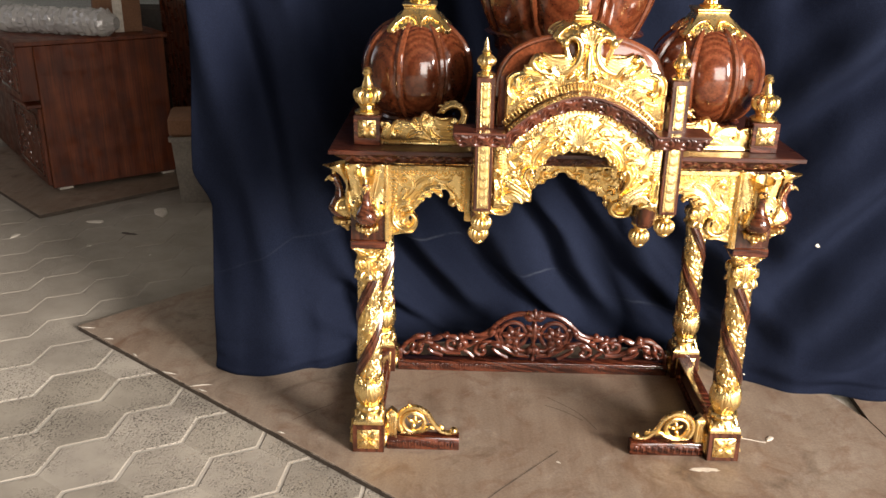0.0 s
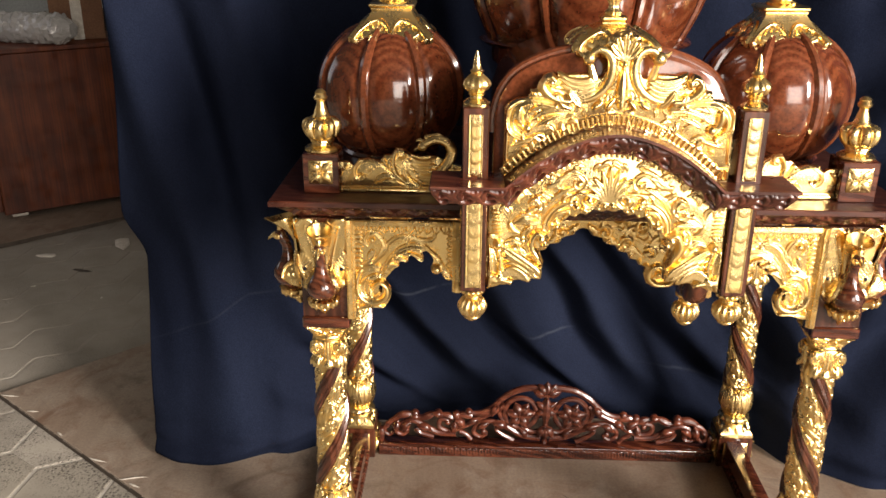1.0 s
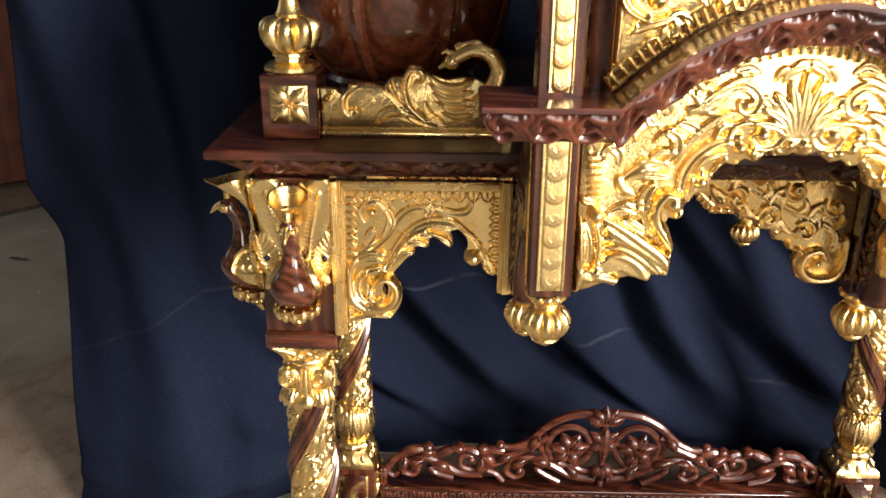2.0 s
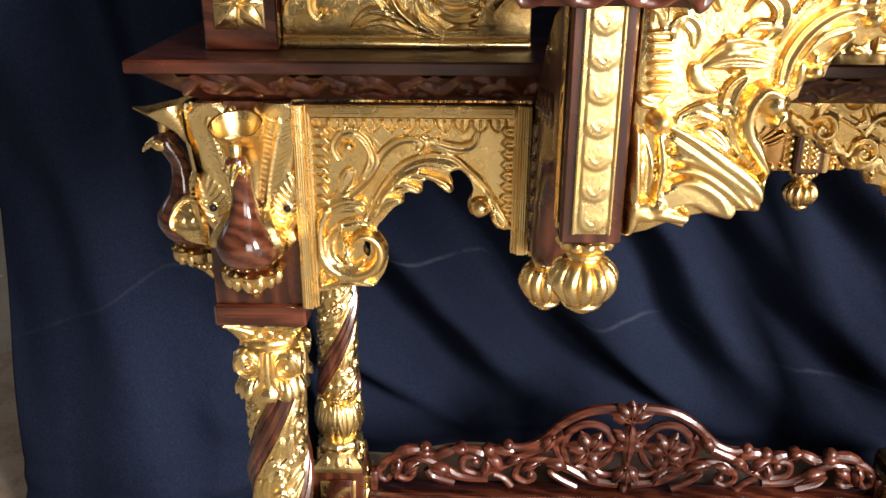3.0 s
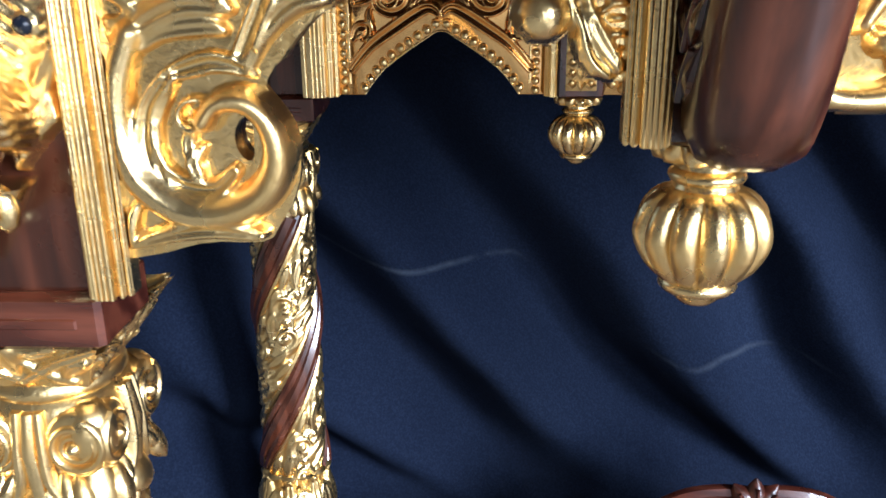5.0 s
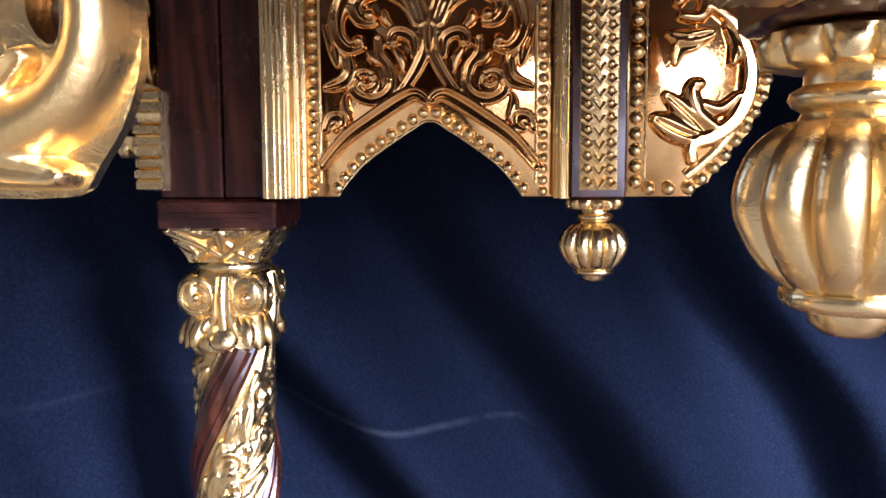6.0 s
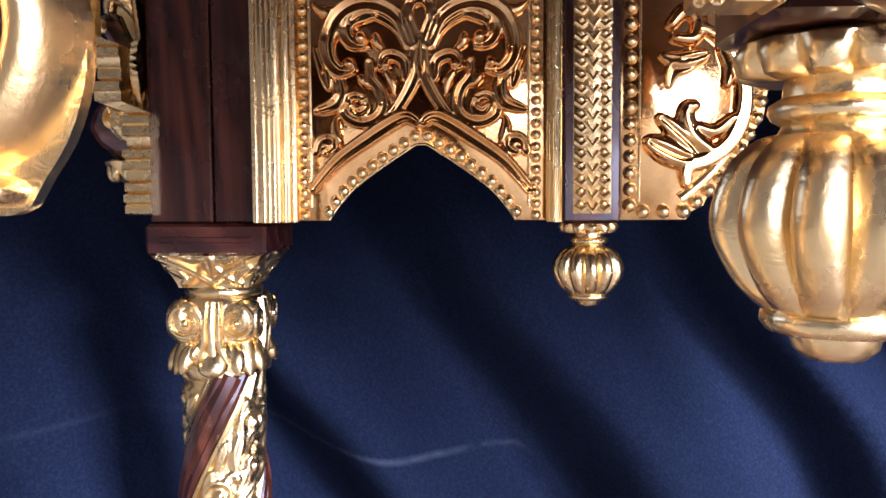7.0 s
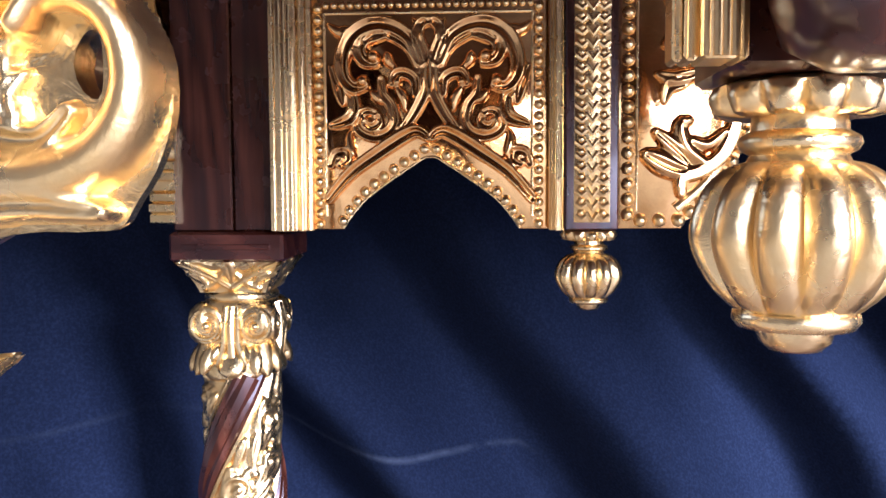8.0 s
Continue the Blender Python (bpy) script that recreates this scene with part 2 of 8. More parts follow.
def cloth_material():
    m, t, b = material("navy_cotton_cloth", 0.85)
    v = coords(t)
    base = ramp(t, noise_tex(t, v, 2.4, 5), [(0.3, (0.0070, 0.0098, 0.0205)), (0.7, (0.0112, 0.0154, 0.0300))])
    lint = ramp(t, noise_tex(t, v, 420.0, 2), [(0.4, (0.8,) * 3), (0.7, (1.3,) * 3)])
    col = mix(t, base, lint, 1.0, "MULTIPLY")
    # worn white crease where the cloth was folded, broken along its length
    sep = node(t, "SeparateXYZ")
    t.links.new(v, sep.inputs[0])
    across = node(t, "MapRange")
    across.inputs["From Min"].default_value, across.inputs["From Max"].default_value = -0.9, 0.9
    t.links.new(sep.outputs["X"], across.inputs["Value"])
    line_z = ((-0.88, 0.265), (-0.74, 0.318), (-0.66, 0.365), (-0.52, 0.385), (-0.39, 0.345), (-0.32, 0.334), (-0.21, 0.326), (-0.12, 0.272), (-0.04, 0.231), (0.10, 0.222), (0.20, 0.172), (0.30, 0.142), (0.42, 0.130), (0.88, 0.150))
    fold_line = ramp(t, across.outputs["Result"], [((a + 0.9) / 1.8, (c, c, c)) for a, c in line_z])
    wob = node(t, "TexNoise", Scale=14.0, Detail=4.0)
    t.links.new(v, wob.inputs["Vector"])
    add = node(t, "Math")
    add.operation = "MULTIPLY_ADD"
    add.inputs[1].default_value = 0.003
    t.links.new(wob.outputs["Fac"], add.inputs[0])
    t.links.new(sep.outputs["Z"], add.inputs[2])
    off = node(t, "Math")
    off.operation = "SUBTRACT"
    t.links.new(fold_line, off.inputs[1])
    t.links.new(add.outputs[0], off.inputs[0])
    near = node(t, "Math")
    near.operation = "ABSOLUTE"
    t.links.new(off.outputs[0], near.inputs[0])
    line = ramp(t, near.outputs[0], [(0.0008, (1, 1, 1)), (0.0026, (0, 0, 0))])
    broken = ramp(t, noise_tex(t, v, 9.0, 6, 0.75), [(0.36, (0, 0, 0)), (0.56, (1, 1, 1))])
    worn = ((-0.88, 0.22), (-0.62, 0.28), (-0.50, 0.12), (-0.40, 0.4), (-0.37, 1.0), (-0.22, 1.0), (-0.19, 0.0), (-0.08, 0.0), (-0.05, 0.8), (0.11, 0.7), (0.15, 0.1), (0.27, 0.2), (0.31, 0.7), (0.41, 0.5), (0.52, 0.0))
    broken = mix(t, broken, ramp(t, across.outputs["Result"], [((a + 0.9) / 1.8, (c, c, c)) for a, c in worn]), 1.0, "MULTIPLY")
    col = mix(t, col, (0.038, 0.046, 0.064), mix(t, line, broken, 1.0, "MULTIPLY"))
    t.links.new(col, b.inputs["Base Color"])
    b.inputs["Specular IOR Level"].default_value = 0.02
    bump(t, b, noise_tex(t, v, 38.0, 5, 0.6), 0.35, 0.004)
    return m


CLOTH = cloth_material()


def film_material():
    m, t, b = material("clear_wrapping_film", 0.10)
    b.inputs["Base Color"].default_value = (0.62, 0.61, 0.59, 1)
    b.inputs["Transmission Weight"].default_value = 0.35
    b.inputs["Coat Weight"].default_value = 1.0
    bump(t, b, noise_tex(t, coords(t, (9, 30, 30)), 3.0, 5), 1.0, 0.012)
    return m


FILM = film_material()


# ---- shape helpers ----
class Geo:
    """Collects verts and faces; m places what is added next."""

    def __init__(self, m=None):
        self.v, self.f, self.m = [], [], m or Matrix.Identity(4)

    def add(self, verts, faces):
        n, flip = len(self.v), self.m.determinant() < 0
        self.v += [self.m @ Vector(p) for p in verts]
        for f in faces:
            g = [n + i for i in f]
            self.f.append(g[::-1] if flip else g)
        return self

    def rings(self, rings, closed=True, caps=True):
        """Skin over rings of equal count."""
        k = len(rings[0])
        verts = [p for r in rings for p in r]
        faces = []
        for i in range(len(rings) - 1):
            for j in range(k if closed else k - 1):
                a, b = i * k + j, i * k + (j + 1) % k
                faces.append((a, b, b + k, a + k))
        if caps:
            faces.append(tuple(range(k))[::-1])
            faces.append(tuple(range((len(rings) - 1) * k, len(rings) * k)))
        return self.add(verts, faces)

    def box(self, x0, x1, y0, y1, z0, z1, b=0.0015):
        """A box with chamfered long edges on top, bottom and sides."""
        b = min(b, (x1 - x0) / 3, (y1 - y0) / 3, (z1 - z0) / 3)

        def ring(z, d, c):
            return [(x0 + d + c, y0 + d, z), (x1 - d - c, y0 + d, z), (x1 - d, y0 + d + c, z), (x1 - d, y1 - d - c, z),
                    (x1 - d - c, y1 - d, z), (x0 + d + c, y1 - d, z), (x0 + d, y1 - d - c, z), (x0 + d, y0 + d + c, z)]
        return self.rings([ring(z0, b, b), ring(z0 + b, 0, b), ring(z1 - b, 0, b), ring(z1, b, b)])

    def lathe(self, prof, cx, cy, n=24, lobes=0, depth=0.0, square=0.0, phase=0.0):
        """Turn a profile of (radius, z); lobes scallop it; square blends to a square plan."""
        rings = []
        for item in prof:
            r, z = item[0], item[1]
            d = item[2] if len(item) > 2 else depth
            q = item[3] if len(item) > 3 else square
            ring = []
            for i in range(n):
                a = 2 * math.pi * i / n + phase
                rr = r
                if lobes:
                    rr = r * (1 - d + d * abs(math.cos(lobes * (a - phase) / 2)) ** 0.7)
                c, s = math.cos(a), math.sin(a)
                k = max(abs(c), abs(s))
                rr *= (1 - q) + q / k
                ring.append((cx + rr * c, cy + rr * s, z))
            rings.append(ring)
        return self.rings(rings)

    def prism(self, pts, w0, w1, soft=0.0, back=False):
        """A flat outline (u, v) from depth w0 to w1, its front edge rounded by soft."""
        n = len(pts)
        area = sum(pts[i][0] * pts[(i + 1) % n][1] - pts[(i + 1) % n][0] * pts[i][1] for i in range(n))
        if area < 0:
            pts = pts[::-1]
        rings = [[(u, v, w0) for u, v in pts]]
        if soft:
            inner = []
            for i in range(n):
                a, p, b = Vector(pts[i - 1]), Vector(pts[i]), Vector(pts[(i + 1) % n])
                e1, e2 = (p - a).normalized(), (b - p).normalized()
                nn = Vector((-e1.y - e2.y, e1.x + e2.x))
                inner.append(p + (nn.normalized() if nn.length > 1e-6 else Vector((0, 0))) * soft)
            if back:
                rings = [[(p.x, p.y, w0) for p in inner], [(u + (p.x - u) * 0.3, v + (p.y - v) * 0.3, w0 + soft * 0.35) for (u, v), p in zip(pts, inner)], [(u, v, w0 + soft) for u, v in pts]]
            rings += [[(u, v, w1 - soft) for u, v in pts], [(u + (p.x - u) * 0.3, v + (p.y - v) * 0.3, w1 - soft * 0.35) for (u, v), p in zip(pts, inner)], [(p.x, p.y, w1) for p in inner]]
        else:
            rings.append([(u, v, w1) for u, v in pts])
        return self.rings(rings)

    def sweep(self, path, rad, w=0.0, h=1.0, seg=6):
        """A half-round ridge along (u, v) points on a flat face; rad is a number or f(t)."""
        n = len(path)
        rings = []
        for i, p in enumerate(path):
            a, b = path[max(i - 1, 0)], path[min(i + 1, n - 1)]
            tx, ty = b[0] - a[0], b[1] - a[1]
            ln = math.hypot(tx, ty) or 1
            nx, ny = -ty / ln, tx / ln
            t = i / (n - 1)
            r = rad(t) if callable(rad) else rad
            ww = w(t) if callable(w) else w
            rings.append([(p[0] - nx * r * math.cos(k * math.pi / seg), p[1] - ny * r * math.cos(k * math.pi / seg),
                           ww + h * r * math.sin(k * math.pi / seg) - (0.001 if k in (0, seg) else 0)) for k in range(seg + 1)])
        return self.rings(rings, closed=False, caps=True)

    def tube(self, path, rad, seg=8, flat=1.0):
        """A round rod along 3D points."""
        n = len(path)
        path = [Vector(p) for p in path]
        up = Vector((0.3, 0.8, 0.52)).normalized()
        rings = []
        for i, p in enumerate(path):
            t = (path[min(i + 1, n - 1)] - path[max(i - 1, 0)]).normalized()
            up = (up - t * up.dot(t)).normalized()
            side = t.cross(up)
            r = rad(i / (n - 1)) if callable(rad) else rad
            rings.append([p + (side * math.cos(2 * math.pi * k / seg) + up * math.sin(2 * math.pi * k / seg) * flat) * r for k in range(seg)])
        return self.rings(rings)

    def ball(self, c, r, n=10, k=6, s=(1, 1, 1)):
        rings = []
        for i in range(k + 1):
            a = math.pi * (0.04 + 0.92 * i / k)
            rings.append([(c[0] + s[0] * r * math.sin(a) * math.cos(2 * math.pi * j / n), c[1] + s[1] * r * math.sin(a) * math.sin(2 * math.pi * j / n),
                           c[2] - s[2] * r * math.cos(a)) for j in range(n)])
        return self.rings(rings)

    def bead(self, u, v, r, w=0.0, h=0.9, n=8):
        """Half a ball on a flat face."""
        rings = [[(u + r * c * math.cos(2 * math.pi * j / n), v + r * c * math.sin(2 * math.pi * j / n), w + h * r * s) for j in range(n)]
                 for c, s in ((1, -0.1), (0.92, 0.4), (0.7, 0.72), (0.38, 0.93), (0.08, 1.0))]
        return self.rings(rings)


def spiral(cx, cy, r0, r1, a0, a1, n=18):
    """Points of a spiral; angles in degrees."""
    return [(cx + (r0 + (r1 - r0) * i / (n - 1)) * math.cos(radians(a0 + (a1 - a0) * i / (n - 1))),
             cy + (r0 + (r1 - r0) * i / (n - 1)) * math.sin(radians(a0 + (a1 - a0) * i / (n - 1)))) for i in range(n)]


def curve(pts, n=14):
    """A smooth line through a few points (Catmull-Rom), n points in all."""
    p = [pts[0], *pts, pts[-1]]
    p = [Vector(q) for q in p]
    out = []
    segs = len(pts) - 1
    for i in range(n):
        s = min(i / (n - 1) * segs, segs - 1e-9)
        k, t = int(s), s - int(s)
        a, b, c, d = p[k], p[k + 1], p[k + 2], p[k + 3]
        out.append(tuple(0.5 * ((2 * b) + (c - a) * t + (2 * a - 5 * b + 4 * c - d) * t * t + (3 * b - a - 3 * c + d) * t ** 3)))
    return out


def taper(r, tip=0.12, peak=0.35):
    """A leaf's half width along its length."""
    return lambda t: r * (max(0.0, math.sin(math.pi * min(1, (t / peak) * 0.5 if t < peak else 0.5 + 0.5 * (t - peak) / (1 - peak)))) * (1 - tip) + tip)


def leaf(g, u, v, ang, length, half, w=0.0, h=0.8, bend=0.0, rib=True):
    pts, x, y, a = [], u, v, radians(ang)
    n = 7
    for i in range(n):
        pts.append((x, y))
        x, y = x + length / (n - 1) * math.cos(a), y + length / (n - 1) * math.sin(a)
        a += radians(bend) / (n - 1)
    g.sweep(pts, taper(half, 0.08, 0.4), w, h, 5)
    if rib and half > 0.003:
        g.sweep(pts[:-1], half * 0.16, w + half * h * 0.86, 1.0, 3)


def scroll(g, cx, cy, r, a0, a1, th, w=0.0, h=0.9, ball=True):
    """A carved spiral that winds in to an eye."""
    n = max(12, int(abs(a1 - a0) / 24))
    g.sweep(spiral(cx, cy, r, r * 0.28, a0, a1, n), lambda t: th * (1 - 0.5 * t) * (0.35 + 0.65 * min(1, t * 5)), w, h, 5)
    if ball:
        g.bead(cx, cy, r * 0.30, w, 1.0)


def acanthus(g, pts, half, lobes, side, w=0.0, h=0.8, spread=48, size=2.4):
    """A leafy stem: a tapering ridge with lobes on one side or both (side 1, -1 or 0)."""
    path = curve(pts, 16)
    g.sweep(path, taper(half, 0.15, 0.3), w, h, 5)
    for i in range(lobes):
        t = (i + 0.6) / lobes
        k = min(14, int(t * 15))
        a = math.degrees(math.atan2(path[k + 1][1] - path[k][1], path[k + 1][0] - path[k][0]))
        for s in ((1, -1) if side == 0 else (side,)):
            ln = half * size * (1.25 - 0.6 * t)
            leaf(g, path[k][0], path[k][1], a + s * spread, ln * 1.9, ln * 0.34, w, h * 0.9, -s * 35)


class Relief:
    """A carved face as a height field: strokes of the gouge joined by their highest point."""

    def __init__(self, u0, u1, v0, v1, cell, wrap=0.0):
        self.nu, self.nv = int((u1 - u0) / cell) + 1, int((v1 - v0) / cell) + 1
        self.us, self.vs = np.linspace(u0, u1, self.nu), np.linspace(v0, v1, self.nv)
        self.h = np.full((self.nv, self.nu), -0.0012)
        self.wrap, self.fat, self.hollow = wrap, 1.0, False

    def profile(self, q, kind):
        q = np.clip(q, 0, 1)
        if kind == "scoop":
            return np.clip((1 - q) / 0.30, 0, 1) ** 0.55 * (1 - 0.62 * np.clip((0.80 - q) / 0.80, 0, 1) ** 0.8)
        if kind == "vein":
            return np.sqrt(1 - q * q) * (1 - 0.42 * np.exp(-(q / 0.16) ** 2))
        if kind == "soft":
            return np.clip((1 - q) / 0.25, 0, 1) ** 0.6
        return np.sqrt(1 - q * q)

    def stroke(self, pts, rad, high, kind="round"):
        n = len(pts) - 1
        m = max(rad(i / n) for i in range(n + 1))
        for shift in ((-self.wrap, 0.0, self.wrap) if self.wrap else (0.0,)):
            xs, ys = [p[0] + shift for p in pts], [p[1] for p in pts]
            i0, i1 = np.searchsorted(self.us, (min(xs) - m, max(xs) + m))
            j0, j1 = np.searchsorted(self.vs, (min(ys) - m, max(ys) + m))
            if i1 <= i0 or j1 <= j0:
                continue
            u, v = np.meshgrid(self.us[i0:i1], self.vs[j0:j1])
            q, top = np.full(u.shape, 9.0), np.zeros(u.shape)
            for i in range(n):
                dx, dy = xs[i + 1] - xs[i], ys[i + 1] - ys[i]
                t = np.clip(((u - xs[i]) * dx + (v - ys[i]) * dy) / (dx * dx + dy * dy + 1e-12), 0, 1)
                s = (i + t) / n
                r0, r1, h0, h1 = rad(i / n), rad((i + 1) / n), high(i / n), high((i + 1) / n)
                d = np.hypot(u - xs[i] - t * dx, v - ys[i] - t * dy) / (r0 + (r1 - r0) * t)
                near = d < q
                q = np.where(near, d, q)
                top = np.where(near, h0 + (h1 - h0) * t, top)
            val = np.where(q < 1, top * self.profile(q, kind), -0.0012)
            self.h[j0:j1, i0:i1] = np.maximum(self.h[j0:j1, i0:i1], val)

    def band(self, pts, half, high, kind="round"):
        """A scroll band that swells a little in the middle and thins at both ends."""
        half, kind = half * self.fat, "scoop" if self.hollow and kind == "round" else kind
        self.stroke(curve(pts, 6 * len(pts)), lambda t: half * (0.66 + 0.40 * math.sin(math.pi * min(1, 0.08 + 0.9 * t))), lambda t: high * (0.85 + 0.15 * t), kind)

    def leaf(self, pts, half, high, kind="round"):
        """A lobe that starts thin, grows fat and ends in a blunt tip."""
        half *= self.fat
        self.stroke(curve(pts, 5 * len(pts)), lambda t: half * (0.30 + 0.70 * math.sin(math.pi / 2 * min(1, t / 0.62)) - 0.50 * max(0, (t - 0.66) / 0.34) ** 1.5), lambda t: high * (0.62 + 0.38 * math.sin(math.pi * min(1, t / 0.8) / 2)), kind)

    def bead(self, u, v, r, high):
        self.stroke([(u, v), (u + 1e-5, v)], lambda t: r, lambda t: high)

    def curl(self, cx, cy, r, a0, a1, th, high, kind="round"):
        n = max(10, int(abs(a1 - a0) / 20))
        self.stroke(spiral(cx, cy, r, r * 0.30, a0, a1, n), lambda t: th * (1 - 0.35 * t) * (0.4 + 0.6 * min(1, t * 4)), lambda t: high * (0.8 + 0.2 * t), kind)
        self.bead(cx, cy, r * 0.34, high * 1.1)

    def fill(self, count, size, high, seed, box):
        """Small leaves that fill the bare ground between the larger forms."""
        q = random.Random(seed)
        for _ in range(count * 6):
            u, v = q.uniform(box[0], box[1]), q.uniform(box[2], box[3])
            i, j = int(np.searchsorted(self.us, u)), int(np.searchsorted(self.vs, v))
            if not (0 < i < self.nu and 0 < j < self.nv) or self.h[j, i] > 0.0008:
                continue
            a = 5.0 * noise.noise((u * 22, v * 22, seed)) + 1.6
            k = q.choice((-1, 1)) * q.uniform(0.5, 1.1)
            s = size * q.uniform(0.7, 1.25)
            pts = [(u, v), (u + s * 0.5 * math.cos(a), v + s * 0.5 * math.sin(a)), (u + s * 0.5 * math.cos(a) + s * 0.5 * math.cos(a + k), v + s * 0.5 * math.sin(a) + s * 0.5 * math.sin(a + k))]
            self.leaf(pts, s * 0.25, high, q.choice(("vein", "scoop", "round")))
            count -= 1
            if count <= 0:
                return

    def mirror(self):
        self.h = np.maximum(self.h, self.h[:, ::-1])

    def clip(self, outline, soft=0.0022):
        """Round the carving off towards the panel's own outline."""
        u, v = np.meshgrid(self.us, self.vs)
        inside = np.zeros(u.shape, bool)
        dist = np.full(u.shape, 1.0)
        for (ax, ay), (bx, by) in zip(outline, outline[1:] + outline[:1]):
            hit = (ay > v) != (by > v)
            inside ^= hit & (u < (bx - ax) * (v - ay) / (by - ay + (1e-12 if by == ay else 0)) + ax)
            dx, dy = bx - ax, by - ay
            t = np.clip(((u - ax) * dx + (v - ay) * dy) / (dx * dx + dy * dy + 1e-12), 0, 1)
            dist = np.minimum(dist, np.hypot(u - ax - t * dx, v - ay - t * dy))
        k = np.where(inside, np.sqrt(np.clip(dist / soft, 0, 1)), 0.0)
        self.h = np.where(inside, self.h * np.where(self.h > 0, k, 1), -0.0012)

    def pierce(self, outline):
        """Take the carving away over a hole."""
        u, v = np.meshgrid(self.us, self.vs)
        inside = np.zeros(u.shape, bool)
        for (ax, ay), (bx, by) in zip(outline, outline[1:] + outline[:1]):
            hit = (ay > v) != (by > v)
            inside ^= hit & (u < (bx - ax) * (v - ay) / (by - ay + (1e-12 if by == ay else 0)) + ax)
        self.h = np.where(inside, -0.0012, self.h)

    def soften(self, times=1):
        for _ in range(times):
            p = np.pad(self.h, 1, "edge")
            self.h = (p[:-2, 1:-1] + p[2:, 1:-1] + p[1:-1, :-2] + p[1:-1, 2:] + 2 * self.h + 0.5 * (p[:-2, :-2] + p[2:, 2:] + p[:-2, 2:] + p[2:, :-2])) / 8

    def mesh(self, name, place, mat, whole=False, flip=False):
        """Skin the raised parts; place(u, v, w) gives the point in space."""
        up = self.h > 0.00012
        keep = np.ones((self.nv - 1, self.nu - 1), bool) if whole else (up[:-1, :-1] | up[1:, :-1] | up[:-1, 1:] | up[1:, 1:])
        jj, ii = np.nonzero(keep)
        a = jj * self.nu + ii
        quads = np.stack([a, a + 1, a + 1 + self.nu, a + self.nu], 1)
        if flip:
            quads = quads[:, ::-1]
        used, inv = np.unique(quads, return_inverse=True)
        verts = [place(self.us[k % self.nu], self.vs[k // self.nu], self.h[k // self.nu, k % self.nu]) for k in used.tolist()]
        me = bpy.data.meshes.new(name)
        me.from_pydata([tuple(p) for p in verts], [], inv.reshape(-1, 4).tolist())
        me.materials.append(mat)
        me.shade_smooth()
        me.update()
        return me

    def panel(self, name, m, w, mat, parent, label, depth=1.25):
        ob = new(name, self.mesh(name, lambda u, v, h: m @ Vector((u, v, w + h * depth)), mat, flip=m.determinant() < 0))
        ob.parent = parent
        return tagged(ob, label, kind="stuff")


def face(x, y, z=0.0, turn=0.0, mirror=False):
    """A place to carve on: u to the right, v up, w out of the face. turn 0 faces the front (-y); degrees about z."""
    m = Matrix.Translation((x, y, z)) @ Matrix.Rotation(radians(turn), 4, "Z")
    m = m @ Matrix(((1, 0, 0, 0), (0, 0, -1, 0), (0, 1, 0, 0), (0, 0, 0, 1)))
    return m @ Matrix.Diagonal((-1, 1, 1, 1)) if mirror else m


def mesh_from(name, geo, mat, smooth=40):
    me = bpy.data.meshes.new(name)
    me.from_pydata([tuple(p) for p in geo.v], [], geo.f)
    me.materials.append(mat)
    if smooth:
        me.shade_smooth()
        me.set_sharp_from_angle(angle=radians(smooth))
    me.update()
    return me


def part(name, geo, mat, parent=None, label="", smooth=40):
    ob = new(name, mesh_from(name, geo, mat, smooth))
    ob.parent = parent
    return tagged(ob, label)


def empty(name, at, label, category, kind="", group=""):
    ob = new(name)
    ob.empty_display_size = 0.05
    ob.location = at
    return tagged(ob, label, category, group, kind)


# ---- the place ----
GZ = -0.015


def wall(name, x0, x1, y0, y1, z0, z1, mat):
    return tagged(part(name, Geo().box(x0, x1, y0, y1, z0, z1, 0.004), mat, smooth=0), "plastered workshop wall, darkened where out of view", "wall", kind="structure")


ground = Geo()
ground.add([(-60, -60, GZ - 0.0022), (60, -60, GZ - 0.0022), (60, 60, GZ - 0.0022), (-60, 60, GZ - 0.0022)], [(0, 1, 2, 3)])
ground = tagged(part("ground", ground, JOINT, smooth=0), "sandy ground joints between concrete pavers", "ground", kind="structure")

H = 5.0
wall("wall_north", -3.6, 6.2, 3.2, 3.35, GZ - 0.02, H, GREY)
# west, east, south walls and the roof are out of view, added as closure
wall("wall_west_1", -3.75, -3.6, -7.0, 0.85, GZ - 0.02, H, WALL_DARKENED)
wall("wall_west_2", -3.75, -3.6, 2.25, 3.35, GZ - 0.02, H, WALL_DARKENED)
wall("wall_west_3", -3.75, -3.6, 0.85, 2.25, GZ - 0.02, 0.95, WALL_DARKENED)
wall("wall_west_4", -3.75, -3.6, 0.85, 2.25, 2.55, H, WALL_DARKENED)
wall("wall_east_1", 6.2, 6.35, -4.2, 3.35, GZ - 0.02, H, WALL_DARKENED)
wall("wall_east_2", 6.2, 6.35, -7.0, -6.75, GZ - 0.02, H, WALL_DARKENED)
wall("wall_east_3", 6.2, 6.35, -6.75, -4.2, 4.6, H, WALL_DARKENED)
wall("wall_east_4", 6.2, 6.35, -6.75, -4.2, GZ - 0.02, 1.25, WALL_DARKENED)
wall("wall_south_1", -3.75, 0.75, -7.0, -6.85, GZ - 0.02, H, WALL_DARKENED)
wall("wall_south_2", 3.4, 6.35, -7.0, -6.85, GZ - 0.02, H, WALL_DARKENED)
wall("wall_south_3", 0.75, 3.4, -7.0, -6.85, 3.85, H, WALL_DARKENED)
